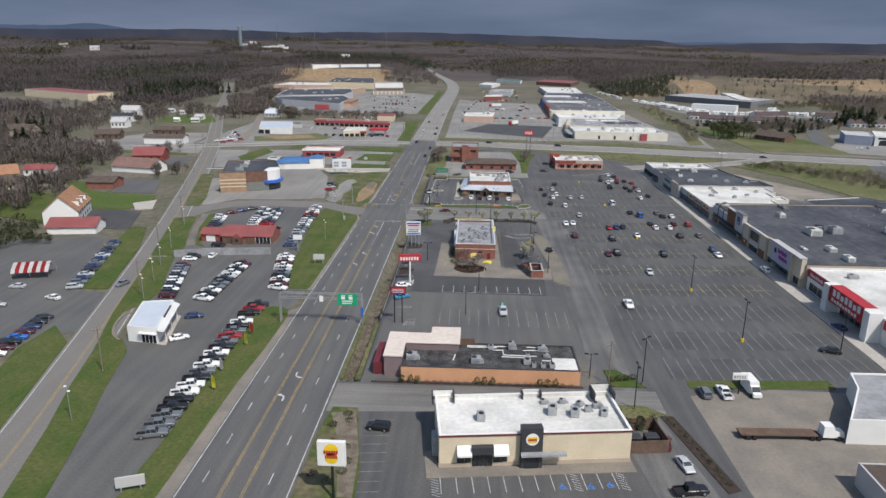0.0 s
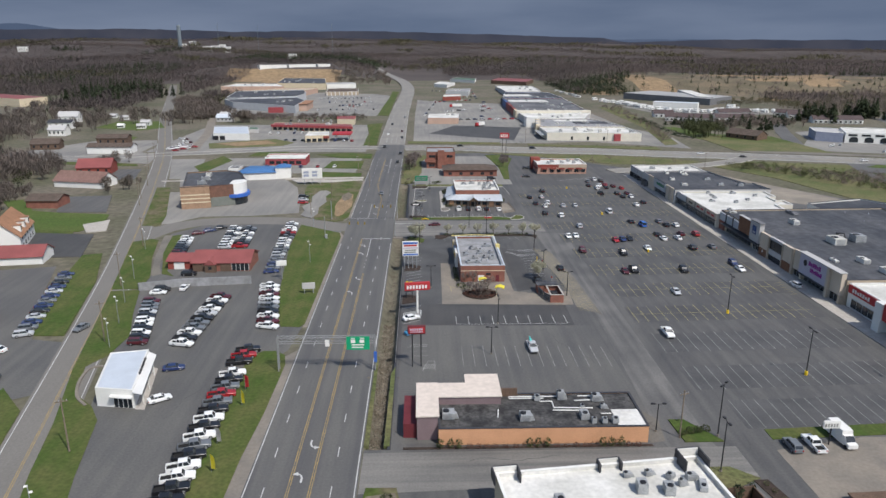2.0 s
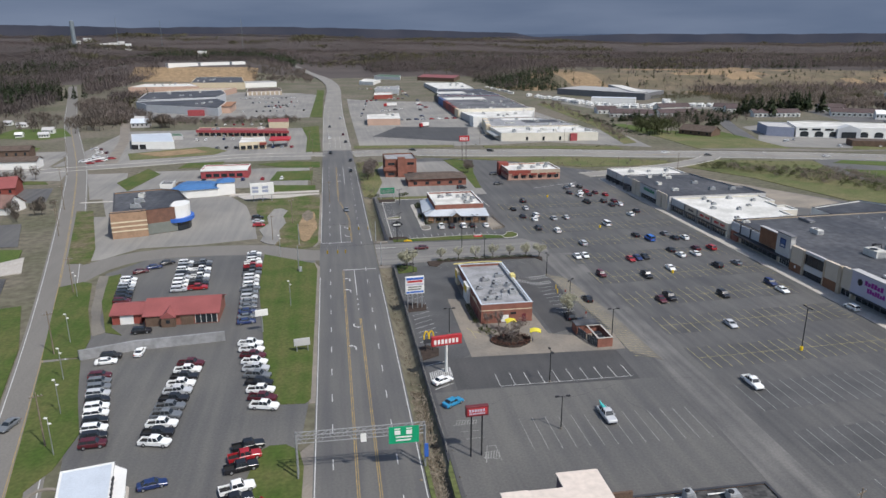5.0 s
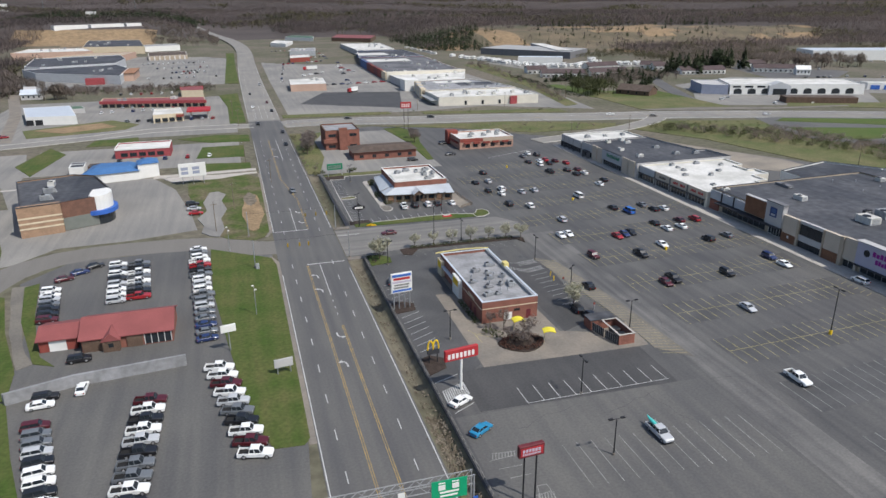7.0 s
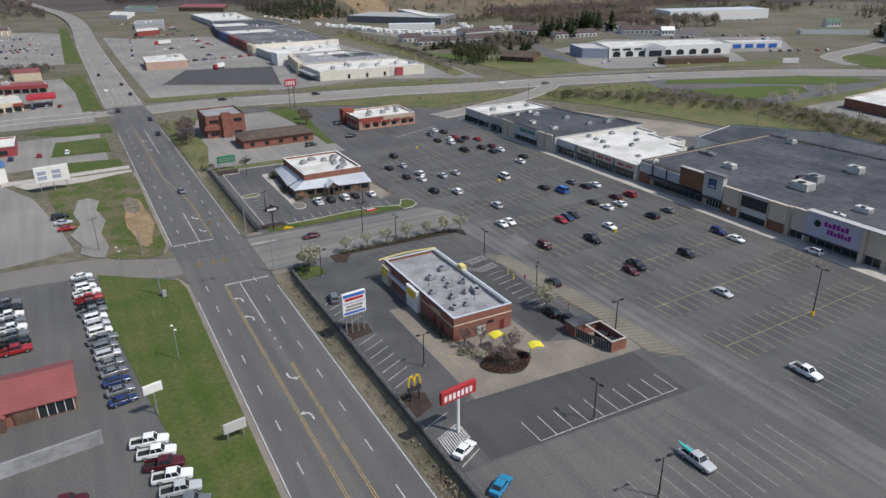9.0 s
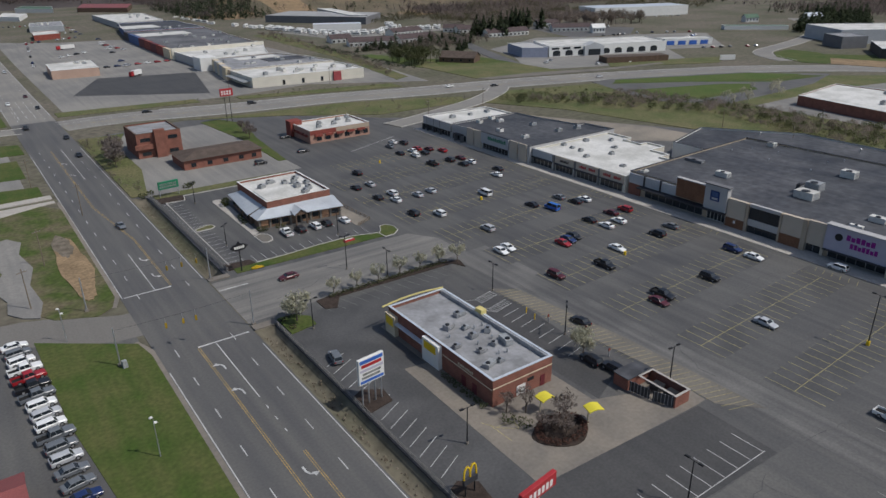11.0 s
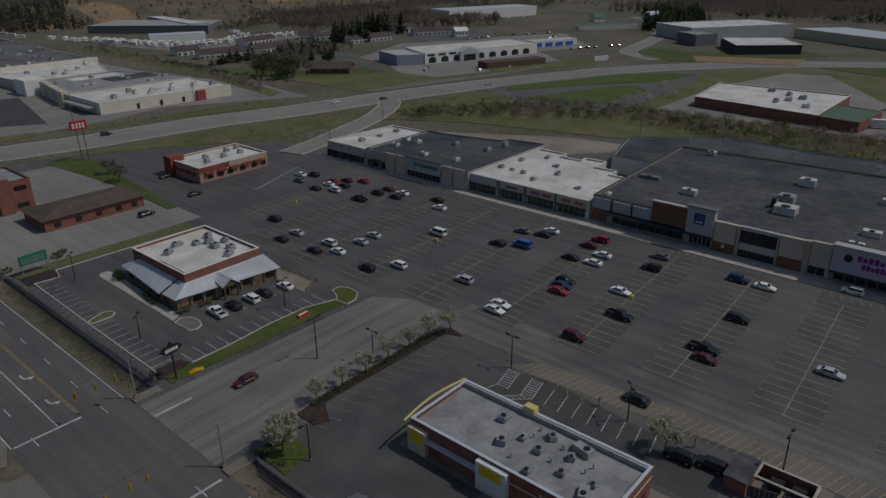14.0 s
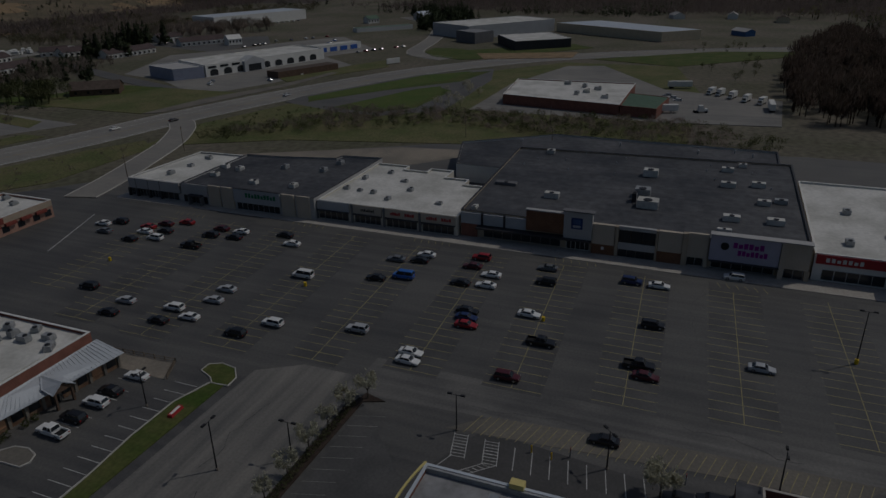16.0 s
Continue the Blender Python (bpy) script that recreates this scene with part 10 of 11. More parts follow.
FORK = smooth_line([(414, 420), (428, 446), (450, 460), (500, 470), (560, 486), (640, 520), (720, 590)])
road("road_fork", FORK, 6.5, 0.14, M_FARROAD, "pale side road past the parts store")
slab("lawn_island", [(446, 450), (470, 452), (470, 430), (457, 411), (420, 396), (414, 410), (426, 436)], 0.24, M_GRASS, "mown green lawn at the road fork", "grass")
bm = bmesh.new()
for d0 in (-6.9, 6.5):
    ribbon(bm, FORK, d0, d0 + 0.4, 0.26, 0.2, ground_z)
tagged(mesh_ob("kerb_fork", bm, M_KERB), "pale kerbs of the fork road", "kerb", kind="structure")
pole_sign("monument_sign", "long low white monument sign on the verge", 384, 448, 11, 3.4, 0.4, M_WHITE, (-4, 4), -30, 0.9, None, M_CONC, z=0.1)
building("warehouse", "dark grey front block of the far hall", [(503, 429), (522, 419), (536, 441), (517, 451)], 9.0, M_DARKGREY, M_ROOFGREY, 0.2, None)
building("warehouse", "low green-roofed shed row with white doors", [(560, 570), (604, 530), (611, 537), (567, 578)], 4.0, M_WHITE, M_GREENROOF, 0.05, None)


# ---- vehicles further off, simpler ----
def small_car(name, label, cat, L, W, H, belt, van=False):
    e = thing(name, label, cat, local=True)
    bm = bmesh.new()
    loft(bm, [(L / 2, W * 0.85, 0.35, belt - 0.3, belt - 0.2), (L / 4, W, 0.25, belt - 0.1, belt), (-L / 2, W * 0.92, 0.3, belt - 0.1, belt)])
    hexa(bm, (-L * 0.36, L * 0.12, -W * 0.76, W * 0.76), (-L * 0.33, L * 0.08, -W * 0.66, W * 0.66), H - 0.1, H)
    part("body", bm, M_PAINT, e)
    bm = bmesh.new()
    hexa(bm, (-L * 0.44, L * 0.24, -W * 0.88, W * 0.88), (-L * 0.35, L * 0.1, -W * 0.74, W * 0.74), belt - 0.02, H - 0.08)
    part("window_glass", bm, M_GLASS, e)
    for x in (L * 0.3, -L * 0.3):
        bm = bmesh.new()
        tube(bm, (x, -W - 0.02, 0.34), (x, W + 0.02, 0.34), 0.34, None, 10)
        part("axle", bm, M_RUBBER, e)
    return e


far_t = small_car("sedan", "parked car far off", "car", 4.7, 0.92, 1.5, 0.95)
first = True


def far_cars(p, q, n, rz, group, palette, place):
    global first
    for i in range(n):
        if random.random() < 0.18:
            continue
        t = i / max(1, n - 1)
        m = pose(p[0] + (q[0] - p[0]) * t, p[1] + (q[1] - p[1]) * t, 0.05, 0, 0, rz + random.uniform(-4, 4))
        c = random.choice(palette)
        if first:
            ob, first = far_t, False
            ob.matrix_basis = m
        else:
            ob = copy_thing(far_t, m)
        tagged(ob, f"{c} car {place}", "car", group)
        for ch in ob.children:
            if ch.name.split(".")[0] == "body":
                ch.color = (*COLOURS[c], 1)


MIX = ("white", "white", "silver", "grey", "black", "red", "navy")
far_cars((-186, 506), (-178, 522), 6, 20, "cars on the corner lot", ("white", "silver", "red", "white"), "on a corner car lot")
far_cars((-192, 512), (-184, 528), 6, 20, "cars on the corner lot", ("white", "silver", "white"), "on a corner car lot")
for k in range(3):
    far_cars((-202 + 5 * k, 564 - 16 * k), (-193 + 5 * k, 562 - 16 * k), 4, 100, "cars on the corner lot", ("white", "silver", "white", "maroon"), "on a corner car lot")
far_cars((435, 700), (500, 664), 14, 70, "cars in the truck yard", ("black", "grey", "white", "navy"), "in the truck yard behind the showroom")
far_cars((430, 612), (462, 604), 7, 70, "cars in the truck yard", ("black", "grey", "silver"), "in the truck yard behind the showroom")
far_cars((580, 724), (670, 692), 14, 70, "cars in the truck yard", MIX, "before the white warehouse")
far_cars((455, 545), (500, 560), 9, 70, "cars at the showroom", ("blue", "navy", "white", "silver"), "on the parts store lot")
far_cars((300, 492), (352, 482), 3, 70, "cars at the showroom", ("white", "white"), "at the showroom drive")
far_cars((55, 960), (60, 1180), 9, 0, "cars on the strip lot", MIX, "on the strip mall lot")
far_cars((60, 800), (52, 870), 6, 10, "cars on the strip lot", MIX, "on the strip mall lot")
far_cars((-14, 740), (0, 900), 9, 80, "cars on the strip lot", MIX, "on the strip mall lot")
far_cars((10, 990), (50, 985), 9, 80, "cars on the strip lot", MIX, "on the strip mall lot")
far_cars((0, 1100), (60, 1095), 12, 80, "cars on the strip lot", MIX, "on the strip mall lot")
far_cars((-106, 834), (-78, 856), 9, 90, "cars on the mall lot", MIX, "on the mall lot")
far_cars((-112, 850), (-84, 872), 9, 90, "cars on the mall lot", MIX, "on the mall lot")
far_cars((-130, 800), (-70, 806), 10, 90, "cars on the mall lot", MIX, "on the mall lot")
far_cars((-150, 960), (-80, 966), 14, 90, "cars on the mall lot", MIX, "on the mall lot")
far_cars((-130, 618), (-84, 616), 8, 90, "cars at the strip shops", MIX, "at the red strip shops")
far_cars((-140, 690), (-80, 688), 9, 90, "cars at the strip shops", MIX, "behind the red strip shops")
far_cars((40, 700), (60, 900), 8, 0, "cars on the strip lot", MIX, "on the strip mall lot")
far_cars((10, 780), (30, 800), 4, 30, "cars on the strip lot", MIX, "on the strip mall lot")
far_cars((0, 905), (45, 930), 9, 60, "cars on the strip lot", MIX, "on the strip mall lot")
far_cars((278, 520), (292, 528), 5, 60, "cars at the showroom", ("white", "white", "silver"), "in front of the showroom")
far_cars((470, 610), (520, 580), 9, 60, "cars at the showroom", MIX, "on a far yard")
far_cars((430, 500), (470, 480), 7, 60, "cars at the showroom", MIX, "beside the parts store")
far_cars((300, 250), (325, 262), 5, 90, "vans at the depot", ("white", "white", "silver"), "in the depot yard")
far_cars((-120, 440), (-70, 440), 6, 90, "cars at the burger stand", MIX, "at the burger stand")


rv_t = thing("camper", "white camper parked in a storage yard", "camper", local=True)
bm = bmesh.new()
hexa(bm, (-4, 4, -1.25, 1.25), (-3.8, 3.9, -1.15, 1.15), 0.5, 3.1)
part("body", bm, M_WHITE, rv_t)
bm = bmesh.new()
box(bm, -3, 3, -1.29, 1.29, 1.7, 2.3)
part("window_band", bm, M_GLASS, rv_t)
for x in (-2.2, 2.4):
    bm = bmesh.new()
    tube(bm, (x, -1.2, 0.4), (x, 1.2, 0.4), 0.4, None, 10)
    part("axle", bm, M_RUBBER, rv_t)
k = 0
for row, (p, q, n) in enumerate((((214, 900), (247, 770), 24), ((222, 905), (258, 772), 24), ((232, 880), (240, 828), 9), ((262, 772), (332, 764), 18), ((256, 786), (300, 782), 11), ((304, 790), (336, 800), 9), ((300, 776), (346, 780), 11), ((340, 776), (384, 752), 12), ((345, 786), (372, 770), 7), ((206, 945), (214, 912), 6), ((188, 1085), (195, 978), 7), ((328, 812), (345, 840), 7))):
    for i in range(n):
        t = i / (n - 1)
        m = pose(p[0] + (q[0] - p[0]) * t + random.uniform(-4, 4), p[1] + (q[1] - p[1]) * t + random.uniform(-5, 5), 0.0, 0, 0, random.choice((50, 40, 130, 55)) + random.uniform(-12, 12))
        ob = rv_t if k == 0 else copy_thing(rv_t, m)
        ob.matrix_basis = m
        tagged(ob, group="stored campers")
        k += 1
slab("pavement_storage", [(196, 960), (205, 905), (232, 760), (250, 750), (330, 752), (392, 750), (378, 800), (340, 870), (250, 1010), (205, 1000)], 0.02, M_FARLOT, "grey gravel storage yard")
for x, y, rz in ((328, 238, 160), (326, 233.5, 160), (320, 227.5, 160), (313, 221, 160), (308, 214, 160)):
    e = thing("box_truck", "white box truck in the depot yard", "truck", (x, y, 0.3), rz, "depot trucks", local=True)
    bm = bmesh.new()
    box(bm, -4, 1.6, -1.2, 1.2, 0.9, 3.5)
    part("box", bm, M_WHITE, e)
    bm = bmesh.new()
    hexa(bm, (1.7, 3.4, -1.05, 1.05), (1.7, 2.9, -0.95, 0.95), 0.6, 2.4)
    part("cab", bm, M_WHITE, e)
    bm = bmesh.new()
    box(bm, 3.0, 3.3, -0.9, 0.9, 1.5, 2.2)
    part("windscreen", bm, M_GLASS, e)
    for xx in (-2.6, 2.4):
        bm = bmesh.new()
        tube(bm, (xx, -1.15, 0.45), (xx, 1.15, 0.45), 0.45, None, 10)
        part("axle", bm, M_RUBBER, e)
for x, y, rz in ((276, 257, -73), (342, 254.5, -73), (296, 210, 2)):
    e = thing("semi_trailer", "white box semi-trailer parked in the depot yard", "trailer", (x, y, 0.3), rz, "depot trailers", local=True)
    bm = bmesh.new()
    hexa(bm, (-6.4, 6.4, -1.25, 1.25), (-6.4, 6.4, -1.2, 1.2), 1.1, 3.9)
    part("box", bm, M_WHITE, e)
    bm = bmesh.new()
    box(bm, -6, 6, -0.5, 0.5, 0.8, 1.1)
    part("chassis", bm, M_BLACK, e)
    for xx in (-5.2, -4.0):
        bm = bmesh.new()
        tube(bm, (xx, -1.15, 0.5), (xx, 1.15, 0.5), 0.5, None, 10)
        part("axle", bm, M_RUBBER, e)
    for xx in (3.4,):
        bm = bmesh.new()
        box(bm, xx - 0.1, xx + 0.1, -0.9, 0.9, 0.0, 0.9)
        part("landing_leg", bm, M_STEEL, e)
e = thing("tractor_unit", "white tractor unit before a trailer", "truck", (281, 240.6, 0.3), -73, local=True)
bm = bmesh.new()
hexa(bm, (-1.4, 1.0, -1.2, 1.2), (-1.3, 0.7, -1.05, 1.05), 0.8, 3.4)
hexa(bm, (1.0, 3.0, -1.0, 1.0), (1.0, 2.8, -0.9, 0.9), 0.8, 1.9)
part("cab", bm, M_WHITE, e)
bm = bmesh.new()
hexa(bm, (0.7, 1.06, -0.95, 0.95), (0.5, 0.8, -0.9, 0.9), 2.0, 3.1)
part("windscreen", bm, M_GLASS, e)
bm = bmesh.new()
box(bm, -3.4, 3.0, -0.45, 0.45, 0.55, 0.8)
part("chassis", bm, M_BLACK, e)
for xx in (-3.0, -1.8, 2.2):
    bm = bmesh.new()
    tube(bm, (xx, -1.15, 0.5), (xx, 1.15, 0.5), 0.5, None, 10)
    part("axle", bm, M_RUBBER, e)
for x, y, rz, c in ((24, 836, 6, M_RED), (34, 649, 35, M_RED)):
    e = thing("trailer_truck", "red tractor with a white trailer", "truck", (x, y, 0.04), rz, local=True)
    bm = bmesh.new()
    box(bm, -6 if y > 700 else -2, 5, -1.25, 1.25, 1.0, 3.8)
    part("trailer", bm, M_WHITE, e)
    bm = bmesh.new()
    hexa(bm, (-9.4 if y > 700 else -4.5, -6.3 if y > 700 else -2.2, -1.2, 1.2), (-9.0 if y > 700 else -4.2, -6.3 if y > 700 else -2.2, -1.1, 1.1), 0.6, 3.2)
    part("cab", bm, c, e)
    for xx in (-8, -5, 3.6) if y > 700 else (-3.6, -1, 4):
        bm = bmesh.new()
        tube(bm, (xx, -1.2, 0.5), (xx, 1.2, 0.5), 0.5, None, 10)
        part("axle", bm, M_RUBBER, e)


# ---- nearer trees and scrub ----
HOMES = [(o.matrix_basis.translation.x, o.matrix_basis.translation.y) for o in bpy.data.objects if o.parent is None and o.name.split(".")[0] in ("house", "motel")]


def scatter(poly, n, seed, h0, h1, wk):
    """Random plants inside a plan outline."""
    g = np.random.default_rng(seed)
    P = np.array(poly, float)
    out = []
    lo, hi = P.min(0), P.max(0)
    while len(out) < n:
        x, y = g.uniform(lo, hi)
        c = False
        for i in range(len(P)):
            (xa, ya), (xb, yb) = P[i - 1], P[i]
            if (ya > y) != (yb > y) and x < (xb - xa) * (y - ya) / (yb - ya) + xa:
                c = not c
        if c and not any((x - hx) ** 2 + (y - hy) ** 2 < 16 ** 2 for hx, hy in HOMES):
            h = g.uniform(h0, h1)
            out.append((x, y, ground_z(x, y), h, h * wk * g.uniform(0.8, 1.2)))
    return out


crowns("shrub_belt", scatter([(200, 212), (222, 345), (190, 400), (160, 432), (180, 440), (228, 400), (252, 345), (256, 250), (235, 205)], 560, 40, 1.5, 4.5, 1.1), M_SHRUB, "bare", 46, "dark green scrub behind the stores", 41, False)
crowns("scrub", scatter([(200, 215), (222, 345), (170, 436), (240, 400), (256, 250)], 420, 42, 1.5, 5, 1.0), M_TWIG, "bare", 46, "brown leafless scrub behind the stores", 43, False)
crowns("scrub", scatter([(90, 448), (150, 444), (160, 458), (100, 474), (60, 484)], 60, 44, 0.8, 2.5, 1.2), M_TWIG, "bare", 40, "low brown scrub by the cross road", 45, False)
crowns("hedge", scatter([(182, 560), (190, 545), (196, 700), (188, 705)], 120, 46, 2, 3.5, 1.0), M_PINE, "bare", 50, "dark clipped hedge along the embankment", 47, False)
crowns("hedge", scatter([(200, 655), (255, 655), (300, 668), (300, 676), (205, 664)], 110, 48, 2.5, 4, 0.9), M_PINE, "pine", 50, "row of dark conifers before the apartments", 49)
crowns("grove", scatter([(196, 560), (222, 570), (222, 600), (205, 612), (196, 590)], 26, 50, 8, 13, 0.75), M_SHRUB, "bare", 160, "dark green trees by the lawn", 51)
crowns("scrub", scatter([(235, 610), (330, 640), (318, 700), (240, 660)], 110, 52, 3, 8, 0.8), M_TWIG, "bare", 70, "brown trees round the apartments", 53)
crowns("hedge", scatter([(390, 800), (480, 740), (640, 800), (600, 850), (400, 860)], 420, 54, 5, 9, 0.9), M_BUDS, "bare", 50, "green thicket below the cleared slope", 55)
crowns("grove", scatter([(395, 700), (440, 690), (440, 740), (400, 740)], 16, 56, 16, 22, 0.45), M_PINE, "pine", 140, "tall dark pines by the white house", 57)
crowns("grove", scatter([(470, 690), (560, 660), (570, 720), (480, 740)], 60, 58, 10, 15, 0.7), M_TWIG, "bare", 90, "purple-brown bare grove behind houses", 59)
crowns("grove", scatter([(265, 200), (262, 150), (500, 120), (620, 150), (470, 192), (345, 203)], 420, 60, 9, 16, 0.7), M_REDTWIG, "bare", 80, "dark red-brown woods at the field edge", 61)
crowns("grove", scatter([(575, 505), (640, 470), (820, 560), (760, 600), (640, 540)], 110, 62, 10, 17, 0.6), M_PINE, "pine", 80, "dark conifers behind the yards", 63)
crowns("grove", scatter([(-260, 735), (-225, 730), (-168, 676), (-200, 676), (-245, 720)], 70, 64, 7, 12, 0.8), M_TWIG, "bare", 90, "grey bare trees between the lots", 65)
crowns("neighbourhood_trees", scatter([(-420, 300), (-215, 290), (-225, 400), (-290, 480), (-330, 560), (-350, 620), (-420, 700)], 560, 66, 5, 11, 0.75), M_TWIG, "bare", 70, "bare trees between the houses", 67)
crowns("neighbourhood_trees", scatter([(-420, 300), (-215, 290), (-225, 400), (-290, 480), (-420, 560)], 520, 68, 1.5, 6, 1.0), M_SHRUB, "bare", 70, "green shrubs between the houses", 69)
crowns("neighbourhood_trees", scatter([(-370, 520), (-330, 520), (-330, 560), (-370, 560)], 9, 70, 12, 17, 0.5), M_PINE, "pine", 130, "dark pines beside a tan house", 71)
crowns("neighbourhood_trees", scatter([(-440, 980), (-350, 960), (-340, 1010), (-430, 1040)], 26, 72, 14, 20, 0.45), M_PINE, "pine", 110, "tall pines by the old road", 73)
crowns("thicket", scatter([(-195, 212), (-150, 240), (-140, 262), (-165, 268), (-200, 262), (-215, 230)], 120, 74, 2, 5.5, 1.1), M_SHRUB, "bare", 90, "dense green thicket behind the used-car lot", 75, False)
crowns("thicket", scatter([(-215, 200), (-190, 216), (-200, 300), (-225, 300)], 70, 76, 5, 9, 0.8), M_TWIG, "bare", 110, "bare brown trees behind the houses", 77)
crowns("scattered_pines", scatter([(330, 960), (860, 900), (900, 1120), (420, 1180)], 260, 78, 2, 7, 0.6), M_PINE, "pine", 40, "young pines dotted on the cleared slope", 79)
crowns("roadside_trees", scatter([(-150, 1200), (-70, 1250), (-90, 1500), (-200, 1450)], 160, 80, 7, 13, 0.7), M_TWIG, "bare", 50, "bare trees where the road climbs", 81)
crowns("roadside_trees", scatter([(250, 350), (290, 352), (330, 372), (300, 376), (255, 368)], 12, 82, 4, 7, 0.7), M_BLOSSOM, "bare", 120, "small pale-blossom trees at the loop lot", 83)
crowns("field_shrubs", scatter([(350, 215), (520, 200), (540, 250), (430, 262)], 24, 84, 3, 6, 0.8), M_SHRUB, "bare", 80, "small round shrubs in a field", 85)
crowns("thicket", scatter([(-260, 228), (-200, 240), (-196, 330), (-240, 345), (-280, 300)], 170, 86, 5, 11, 0.75), M_TWIG, "bare", 110, "bare brown trees round the white house", 87)
crowns("thicket", scatter([(-260, 228), (-200, 240), (-200, 330), (-240, 345)], 60, 88, 3, 7, 0.9), M_SHRUB, "bare", 110, "evergreen bushes round the white house", 89)
crowns("neighbourhood_trees", scatter([(-420, 560), (-310, 560), (-250, 700), (-300, 760), (-420, 760)], 260, 90, 6, 11, 0.7), M_TWIG, "bare", 70, "bare trees behind the motels", 91)
crowns("neighbourhood_trees", scatter([(-214, 440), (-200, 438), (-196, 460), (-222, 462)], 10, 92, 4, 8, 0.8), M_TWIG, "bare", 90, "bare trees along the old road", 93)
crowns("neighbourhood_trees", scatter([(-650, 690), (-450, 690), (-420, 830), (-450, 760), (-640, 740)], 120, 94, 7, 13, 0.7), M_TWIG, "bare", 60, "bare trees below the school", 95)
crowns("grove", scatter([(395, 735), (470, 730), (560, 760), (640, 900), (560, 960), (420, 850)], 330, 130, 7, 12, 0.8), M_TWIG, "bare", 60, "purple-brown bare grove behind the yards", 131)
crowns("hedge", scatter([(300, 872), (370, 850), (452, 885), (560, 960), (430, 940), (320, 900)], 260, 132, 3, 6, 1.0), M_BUDS, "bare", 50, "green thicket at the foot of the cleared slope", 133)
crowns("hedge", scatter([(640, 800), (760, 740), (880, 800), (760, 900)], 200, 134, 4, 8, 1.0), M_BUDS, "bare", 50, "green thicket beside the far warehouse", 135)
crowns("scrub", scatter([(205, 620), (300, 640), (360, 700), (300, 680), (210, 680)], 90, 136, 2, 5, 1.0), M_TWIG, "bare", 60, "brown brush round the apartments", 137, False)
crowns("grove", scatter([(340, 684), (372, 664), (380, 690), (350, 706)], 16, 138, 12, 20, 0.5), M_PINE, "pine", 150, "tall dark pines by the apartments", 139)
crowns("scrub", scatter([(158, 436), (186, 455), (206, 450), (240, 428), (240, 366), (200, 400)], 150, 140, 0.5, 1.6, 1.4), M_SHRUB, "bare", 44, "rough grass clumps by the access road", 141, False)
crowns("scrub", scatter([(222, 215), (236, 345), (190, 425), (240, 405), (258, 345), (258, 240)], 420, 142, 1.0, 3.2, 1.3), M_TWIG, "bare", 46, "tangled brown scrub behind the stores", 143, False)
e, w2, d2, tr = house_w
for k in range(3):
    bm = bmesh.new()
    c = -6.5 + 6.5 * k
    box(bm, c - 1.0, c + 1.0, -d2 + 0.3, -d2 + 3.2, 6.2, 8.6)
    dormer = part("dormer", bm, M_WHITE, e)
    bm = bmesh.new()
    box(bm, c - 1.2, c + 1.2, -d2 + 0.1, -d2 + 3.4, 8.6, 8.8)
    part("dormer_roof", bm, M_ORANGEROOF, dormer)
    bm = bmesh.new()
    box(bm, c - 0.5, c + 0.5, -d2 + 0.22, -d2 + 0.32, 6.8, 8.2)
    part("pane", bm, M_GLASS, dormer)
for k in range(5):
    for z0 in (1.0, 3.8):
        bm = bmesh.new()
        c = -8.4 + 4.2 * k
        box(bm, c - 0.6, c + 0.6, -d2 - 0.06, -d2 + 0.05, z0, z0 + 1.5)
        part("window", bm, M_GLASS, e)
crowns("neighbourhood_trees", scatter([(-430, 810), (-350, 815), (-356, 900), (-385, 1030), (-470, 1030)], 70, 96, 15, 24, 0.42), M_PINE, "pine", 90, "tall dark pines along the old road", 97)
crowns("neighbourhood_trees", scatter([(-310, 440), (-285, 440), (-285, 480), (-310, 480)], 5, 98, 14, 18, 0.6), M_PINE, "pine", 200, "big dark pine among bare trees", 99)
crowns("neighbourhood_trees", scatter([(-262, 650), (-240, 640), (-215, 690), (-200, 740), (-236, 780), (-262, 760)], 60, 100, 7, 12, 0.8), M_TWIG, "bare", 90, "bare trees inside the road bend", 101)
crowns("neighbourhood_trees", scatter([(-300, 400), (-225, 400), (-212, 408), (-238, 455), (-258, 458), (-300, 462), (-330, 560)], 210, 102, 5, 11, 0.8), M_TWIG, "bare", 80, "bare trees above the old road houses", 103)
crowns("neighbourhood_trees", scatter([(-225, 330), (-206, 330), (-208, 372), (-228, 372)], 34, 104, 4, 8, 0.8), M_TWIG, "bare", 100, "bare trees behind the brick house", 105)
crowns("neighbourhood_trees", scatter([(-180, 362), (-168, 366), (-160, 390), (-176, 396)], 10, 106, 4, 7, 0.8), M_TWIG, "bare", 120, "small bare trees beside the dome-roofed house", 107)
crowns("hedge", scatter([(-235, 700), (-70, 690), (-70, 712), (-240, 735)], 190, 108, 3, 7, 0.9), M_TWIG, "bare", 60, "brown brush in front of the mall", 109)
crowns("hedge", scatter([(-235, 700), (-70, 690), (-70, 706), (-240, 725)], 70, 110, 2, 4, 1.0), M_SHRUB, "bare", 60, "green brush in front of the mall", 111)
crowns("hedge", scatter([(160, 540), (174, 545), (192, 640), (208, 830), (188, 830), (178, 640)], 170, 112, 1.5, 4.5, 1.0), M_TWIG, "bare", 60, "brown brush on the embankment", 113)
crowns("hedge", scatter([(30, 536), (150, 512), (150, 520), (40, 545)], 40, 114, 0.6, 1.6, 1.2), M_SHRUB, "bare", 50, "low shrubs along the cross road", 115)
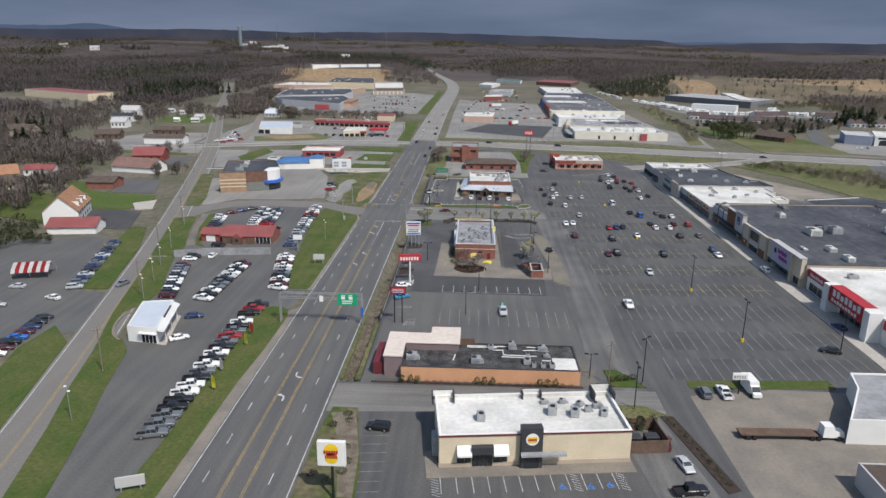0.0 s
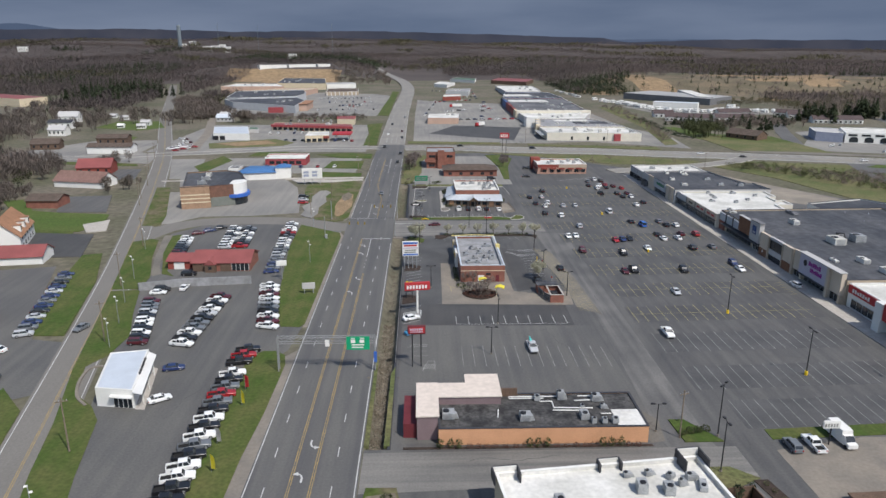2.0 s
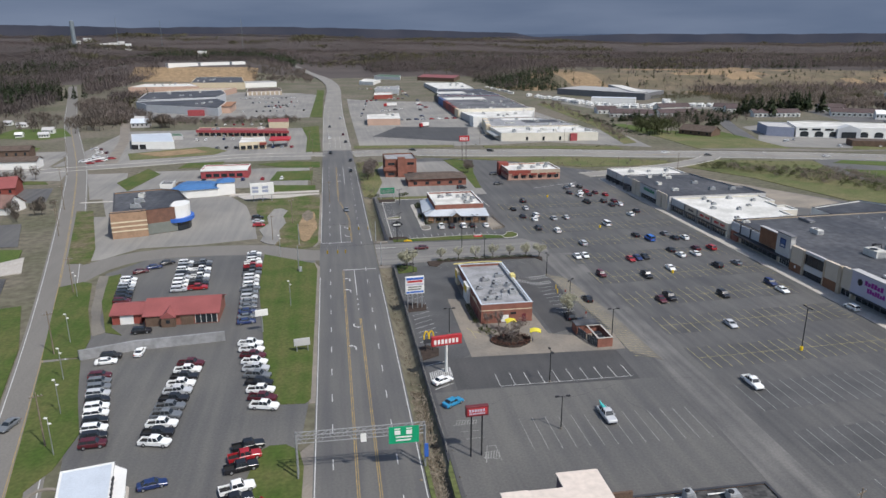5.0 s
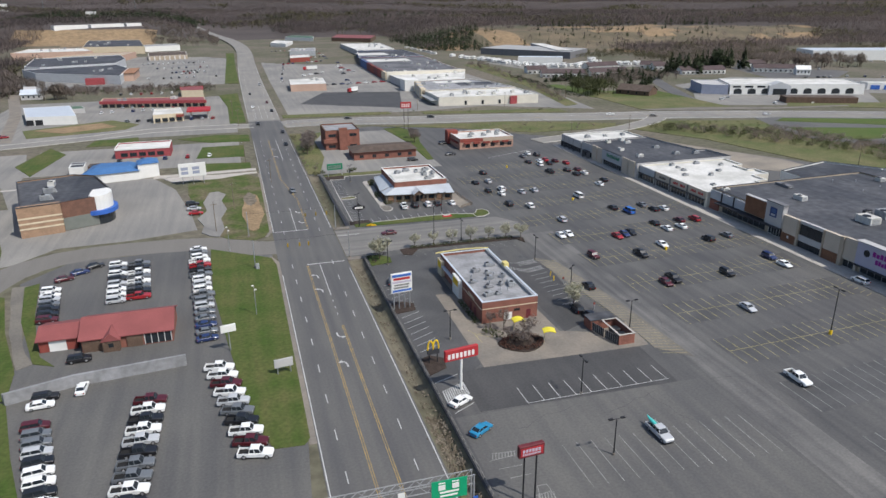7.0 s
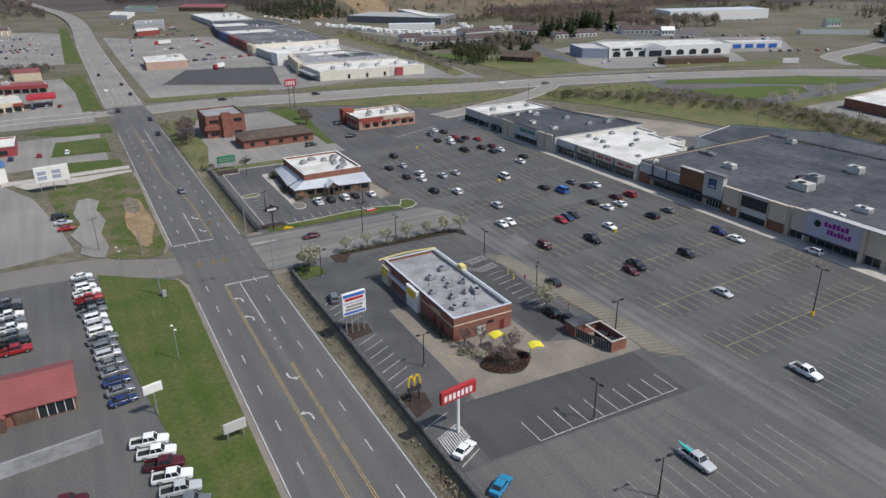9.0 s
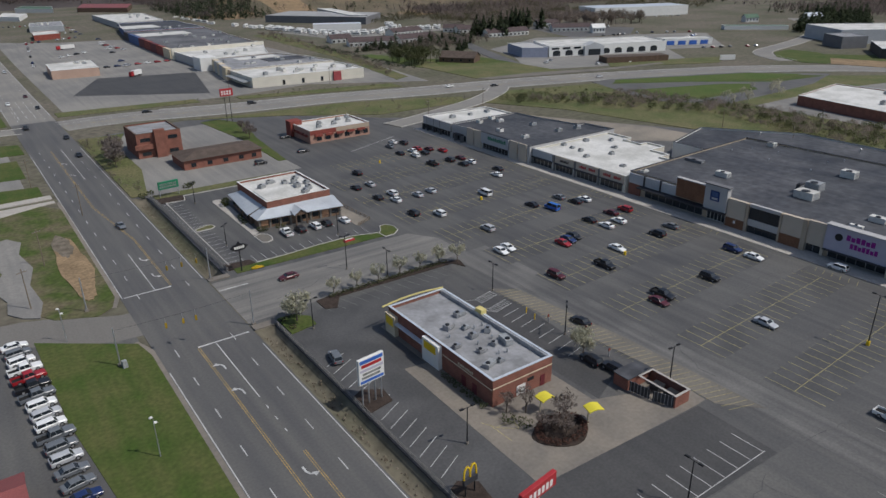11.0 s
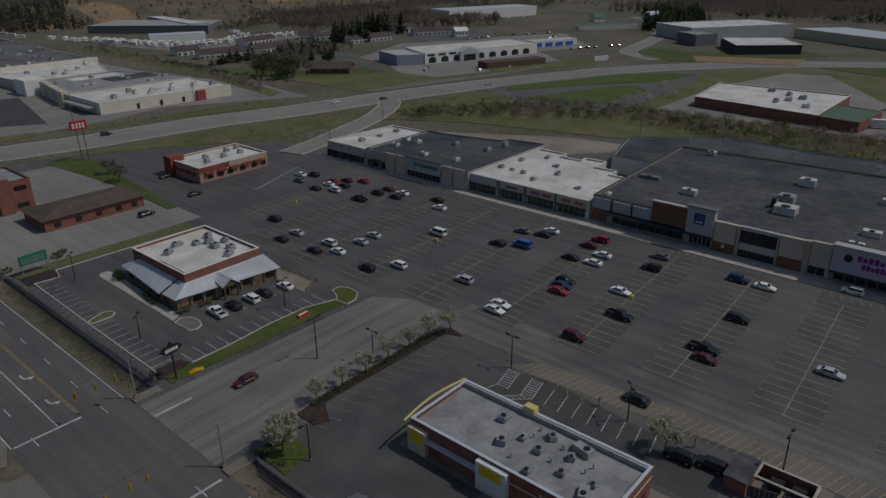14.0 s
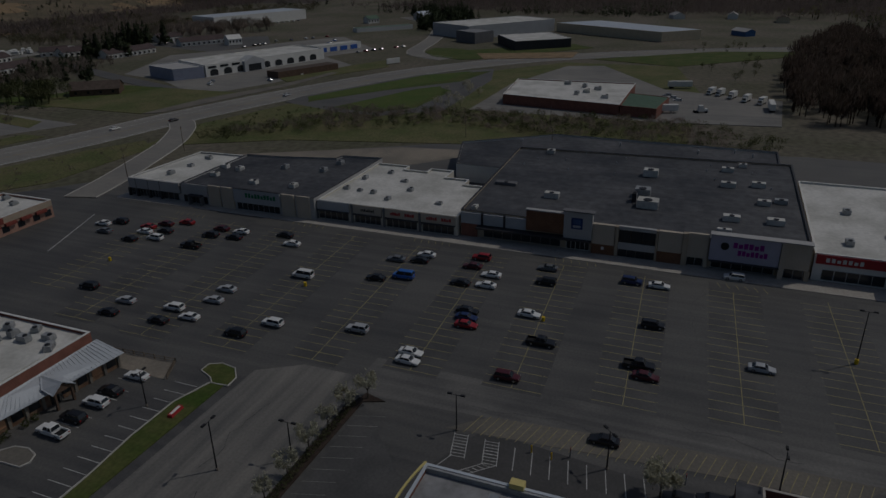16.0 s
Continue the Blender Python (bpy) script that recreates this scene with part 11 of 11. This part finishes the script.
crowns("scrub", scatter([(-29, 390), (-24, 390), (-20, 430), (-22, 480), (-29, 480)], 50, 116, 0.6, 2.2, 1.2), M_TWIG, "bare", 60, "low brown scrub beside the highway", 117)
crowns("roadside_trees", scatter([(205, 640), (260, 600), (330, 640), (330, 700), (230, 700)], 60, 118, 5, 10, 0.7), M_PINE, "pine", 70, "dark conifers round the apartments", 119)
for b, x0, x1, y0, y1, z, n in ((strip_a, 84, 144, 556, 578, 5.5, 5), (strip_b, 86, 128, 596, 630, 6.1, 6), (strip_c, 86, 124, 662, 690, 5.6, 5), (strip_d, 86, 145, 720, 825, 6.1, 10), (strip_e, 104, 148, 892, 908, 6.6, 3)):
    for k in range(n):
        hvac(random.uniform(x0, x1), random.uniform(y0, y1), z, random.uniform(2, 3.6), 2.0, random.uniform(1.2, 2), random.choice((0, 90)), random.choice((M_GREYMETAL, M_ROOFWHITE)))
for k in range(6):
    panel("front_step", strip_b, M_GREYWALL if k % 2 else M_CREAM, 75.6 + 1.5 * k, 79 + 1.5 * k, 593.5 + 9.2 * k, 601 + 9.2 * k, 0, 7.6)
for k in range(8):
    panel("front_step", strip_d, (M_CREAM, M_BRICKRED, M_MAROON, M_BRICKRED, M_MAROON, M_BLUEDULL, M_BLUEDULL, M_DARKWALL)[k], 75 + 0.55 * k, 77.6 + 0.55 * k, 715 + 21 * k, 733 + 21 * k, 0, 7.2)
panel("gable_wall", strip_d, M_OFFWHITE, 75, 147.4, 708.6, 710.4, 0, 8.4, "off-white fire wall between the stores")
panel("roof_band", strip_d, M_ROOFWHITE, 84, 129, 834, 862, 6.0, 6.25, "white membrane strip")
panel("roof_band", strip_e, M_ROOFWHITE, 88, 122, 912, 945, 6.5, 6.75, "white membrane strip")
panel("roof_band", strip_b, M_ROOFWHITE, 98, 128, 632, 644, 6.0, 6.3, "white membrane strip")
panel("roof_band", strip_b, M_ROOFDARK, 112, 140, 612, 628, 6.05, 6.35, "dark patched strip")
panel("portico", strip_c, M_WHITE, 74.5, 86, 640, 656, 0, 8.6, "white tall portico")
panel("canopy", strip_a, M_GREYMETAL, 73.5, 78, 560, 590, 3.2, 3.7)
for k in range(5):
    panel("window", strip_f, M_GLASS, 97.2 + 10 * k, 103 + 10 * k, 991.2 + 0.9 * k, 992 + 0.9 * k, 0.5, 4.2)
for b2, z2, x0, x1, y0, y1, n2 in ((mall_a, 8.6, -295, -235, 1080, 1130, 6), (mall_tan, 9.5, -240, -180, 1145, 1275, 9), (mall_b, 7.9, -240, -180, 890, 970, 7), (mall_c, 6.9, -215, -160, 810, 850, 5), (strip_f, 6.6, 104, 145, 1005, 1105, 6), (redstrip, 4.3, -135, -85, 622, 626, 4), (pad_a, 5.4, -6, 12, 676, 698, 3), (pad_c, 5.7, 24, 46, 1025, 1060, 4)):
    for k in range(n2):
        hvac(random.uniform(x0, x1), random.uniform(y0, y1), z2, random.uniform(2, 3.6), 2.2, random.uniform(1.4, 2.2), random.choice((0, 90)), random.choice((M_GREYMETAL, M_ROOFWHITE)))
panel("entrance_block", mall_c, M_SALMON, -150, -141, 792, 838, 0, 7.0, "salmon entrance block")
panel("entrance_roof", mall_c, M_ORANGEROOF, -151, -140, 791, 839, 7.0, 7.4)
panel("entrance_block", mall_c, M_REDDULL, -178, -163, 771, 777, 0, 5.4, "red store entrance")
for k in range(8):
    panel("column", shop, M_WHITE, -148 + 5.6 * k, -147 + 5.6 * k, 1012.5 + 1.3 * k, 1013.5 + 1.3 * k, 0, 4.4)
crowns("grove", scatter([(-320, 900), (-262, 900), (-240, 780), (-218, 715), (-262, 745), (-300, 830)], 130, 120, 6, 12, 0.8), M_TWIG, "bare", 70, "bare trees between the old road and the mall", 121)
far_cars((-120, 556), (-70, 552), 9, 80, "cars at the gas station", MIX, "at the gas station")
far_cars((-140, 596), (-90, 604), 9, 85, "cars at the gas station", MIX, "before the red strip shops")
far_cars((-130, 900), (-80, 905), 8, 90, "cars on the mall lot", MIX, "on the mall lot")
far_cars((20, 700), (70, 706), 8, 10, "cars on the strip lot", MIX, "on the strip mall lot")
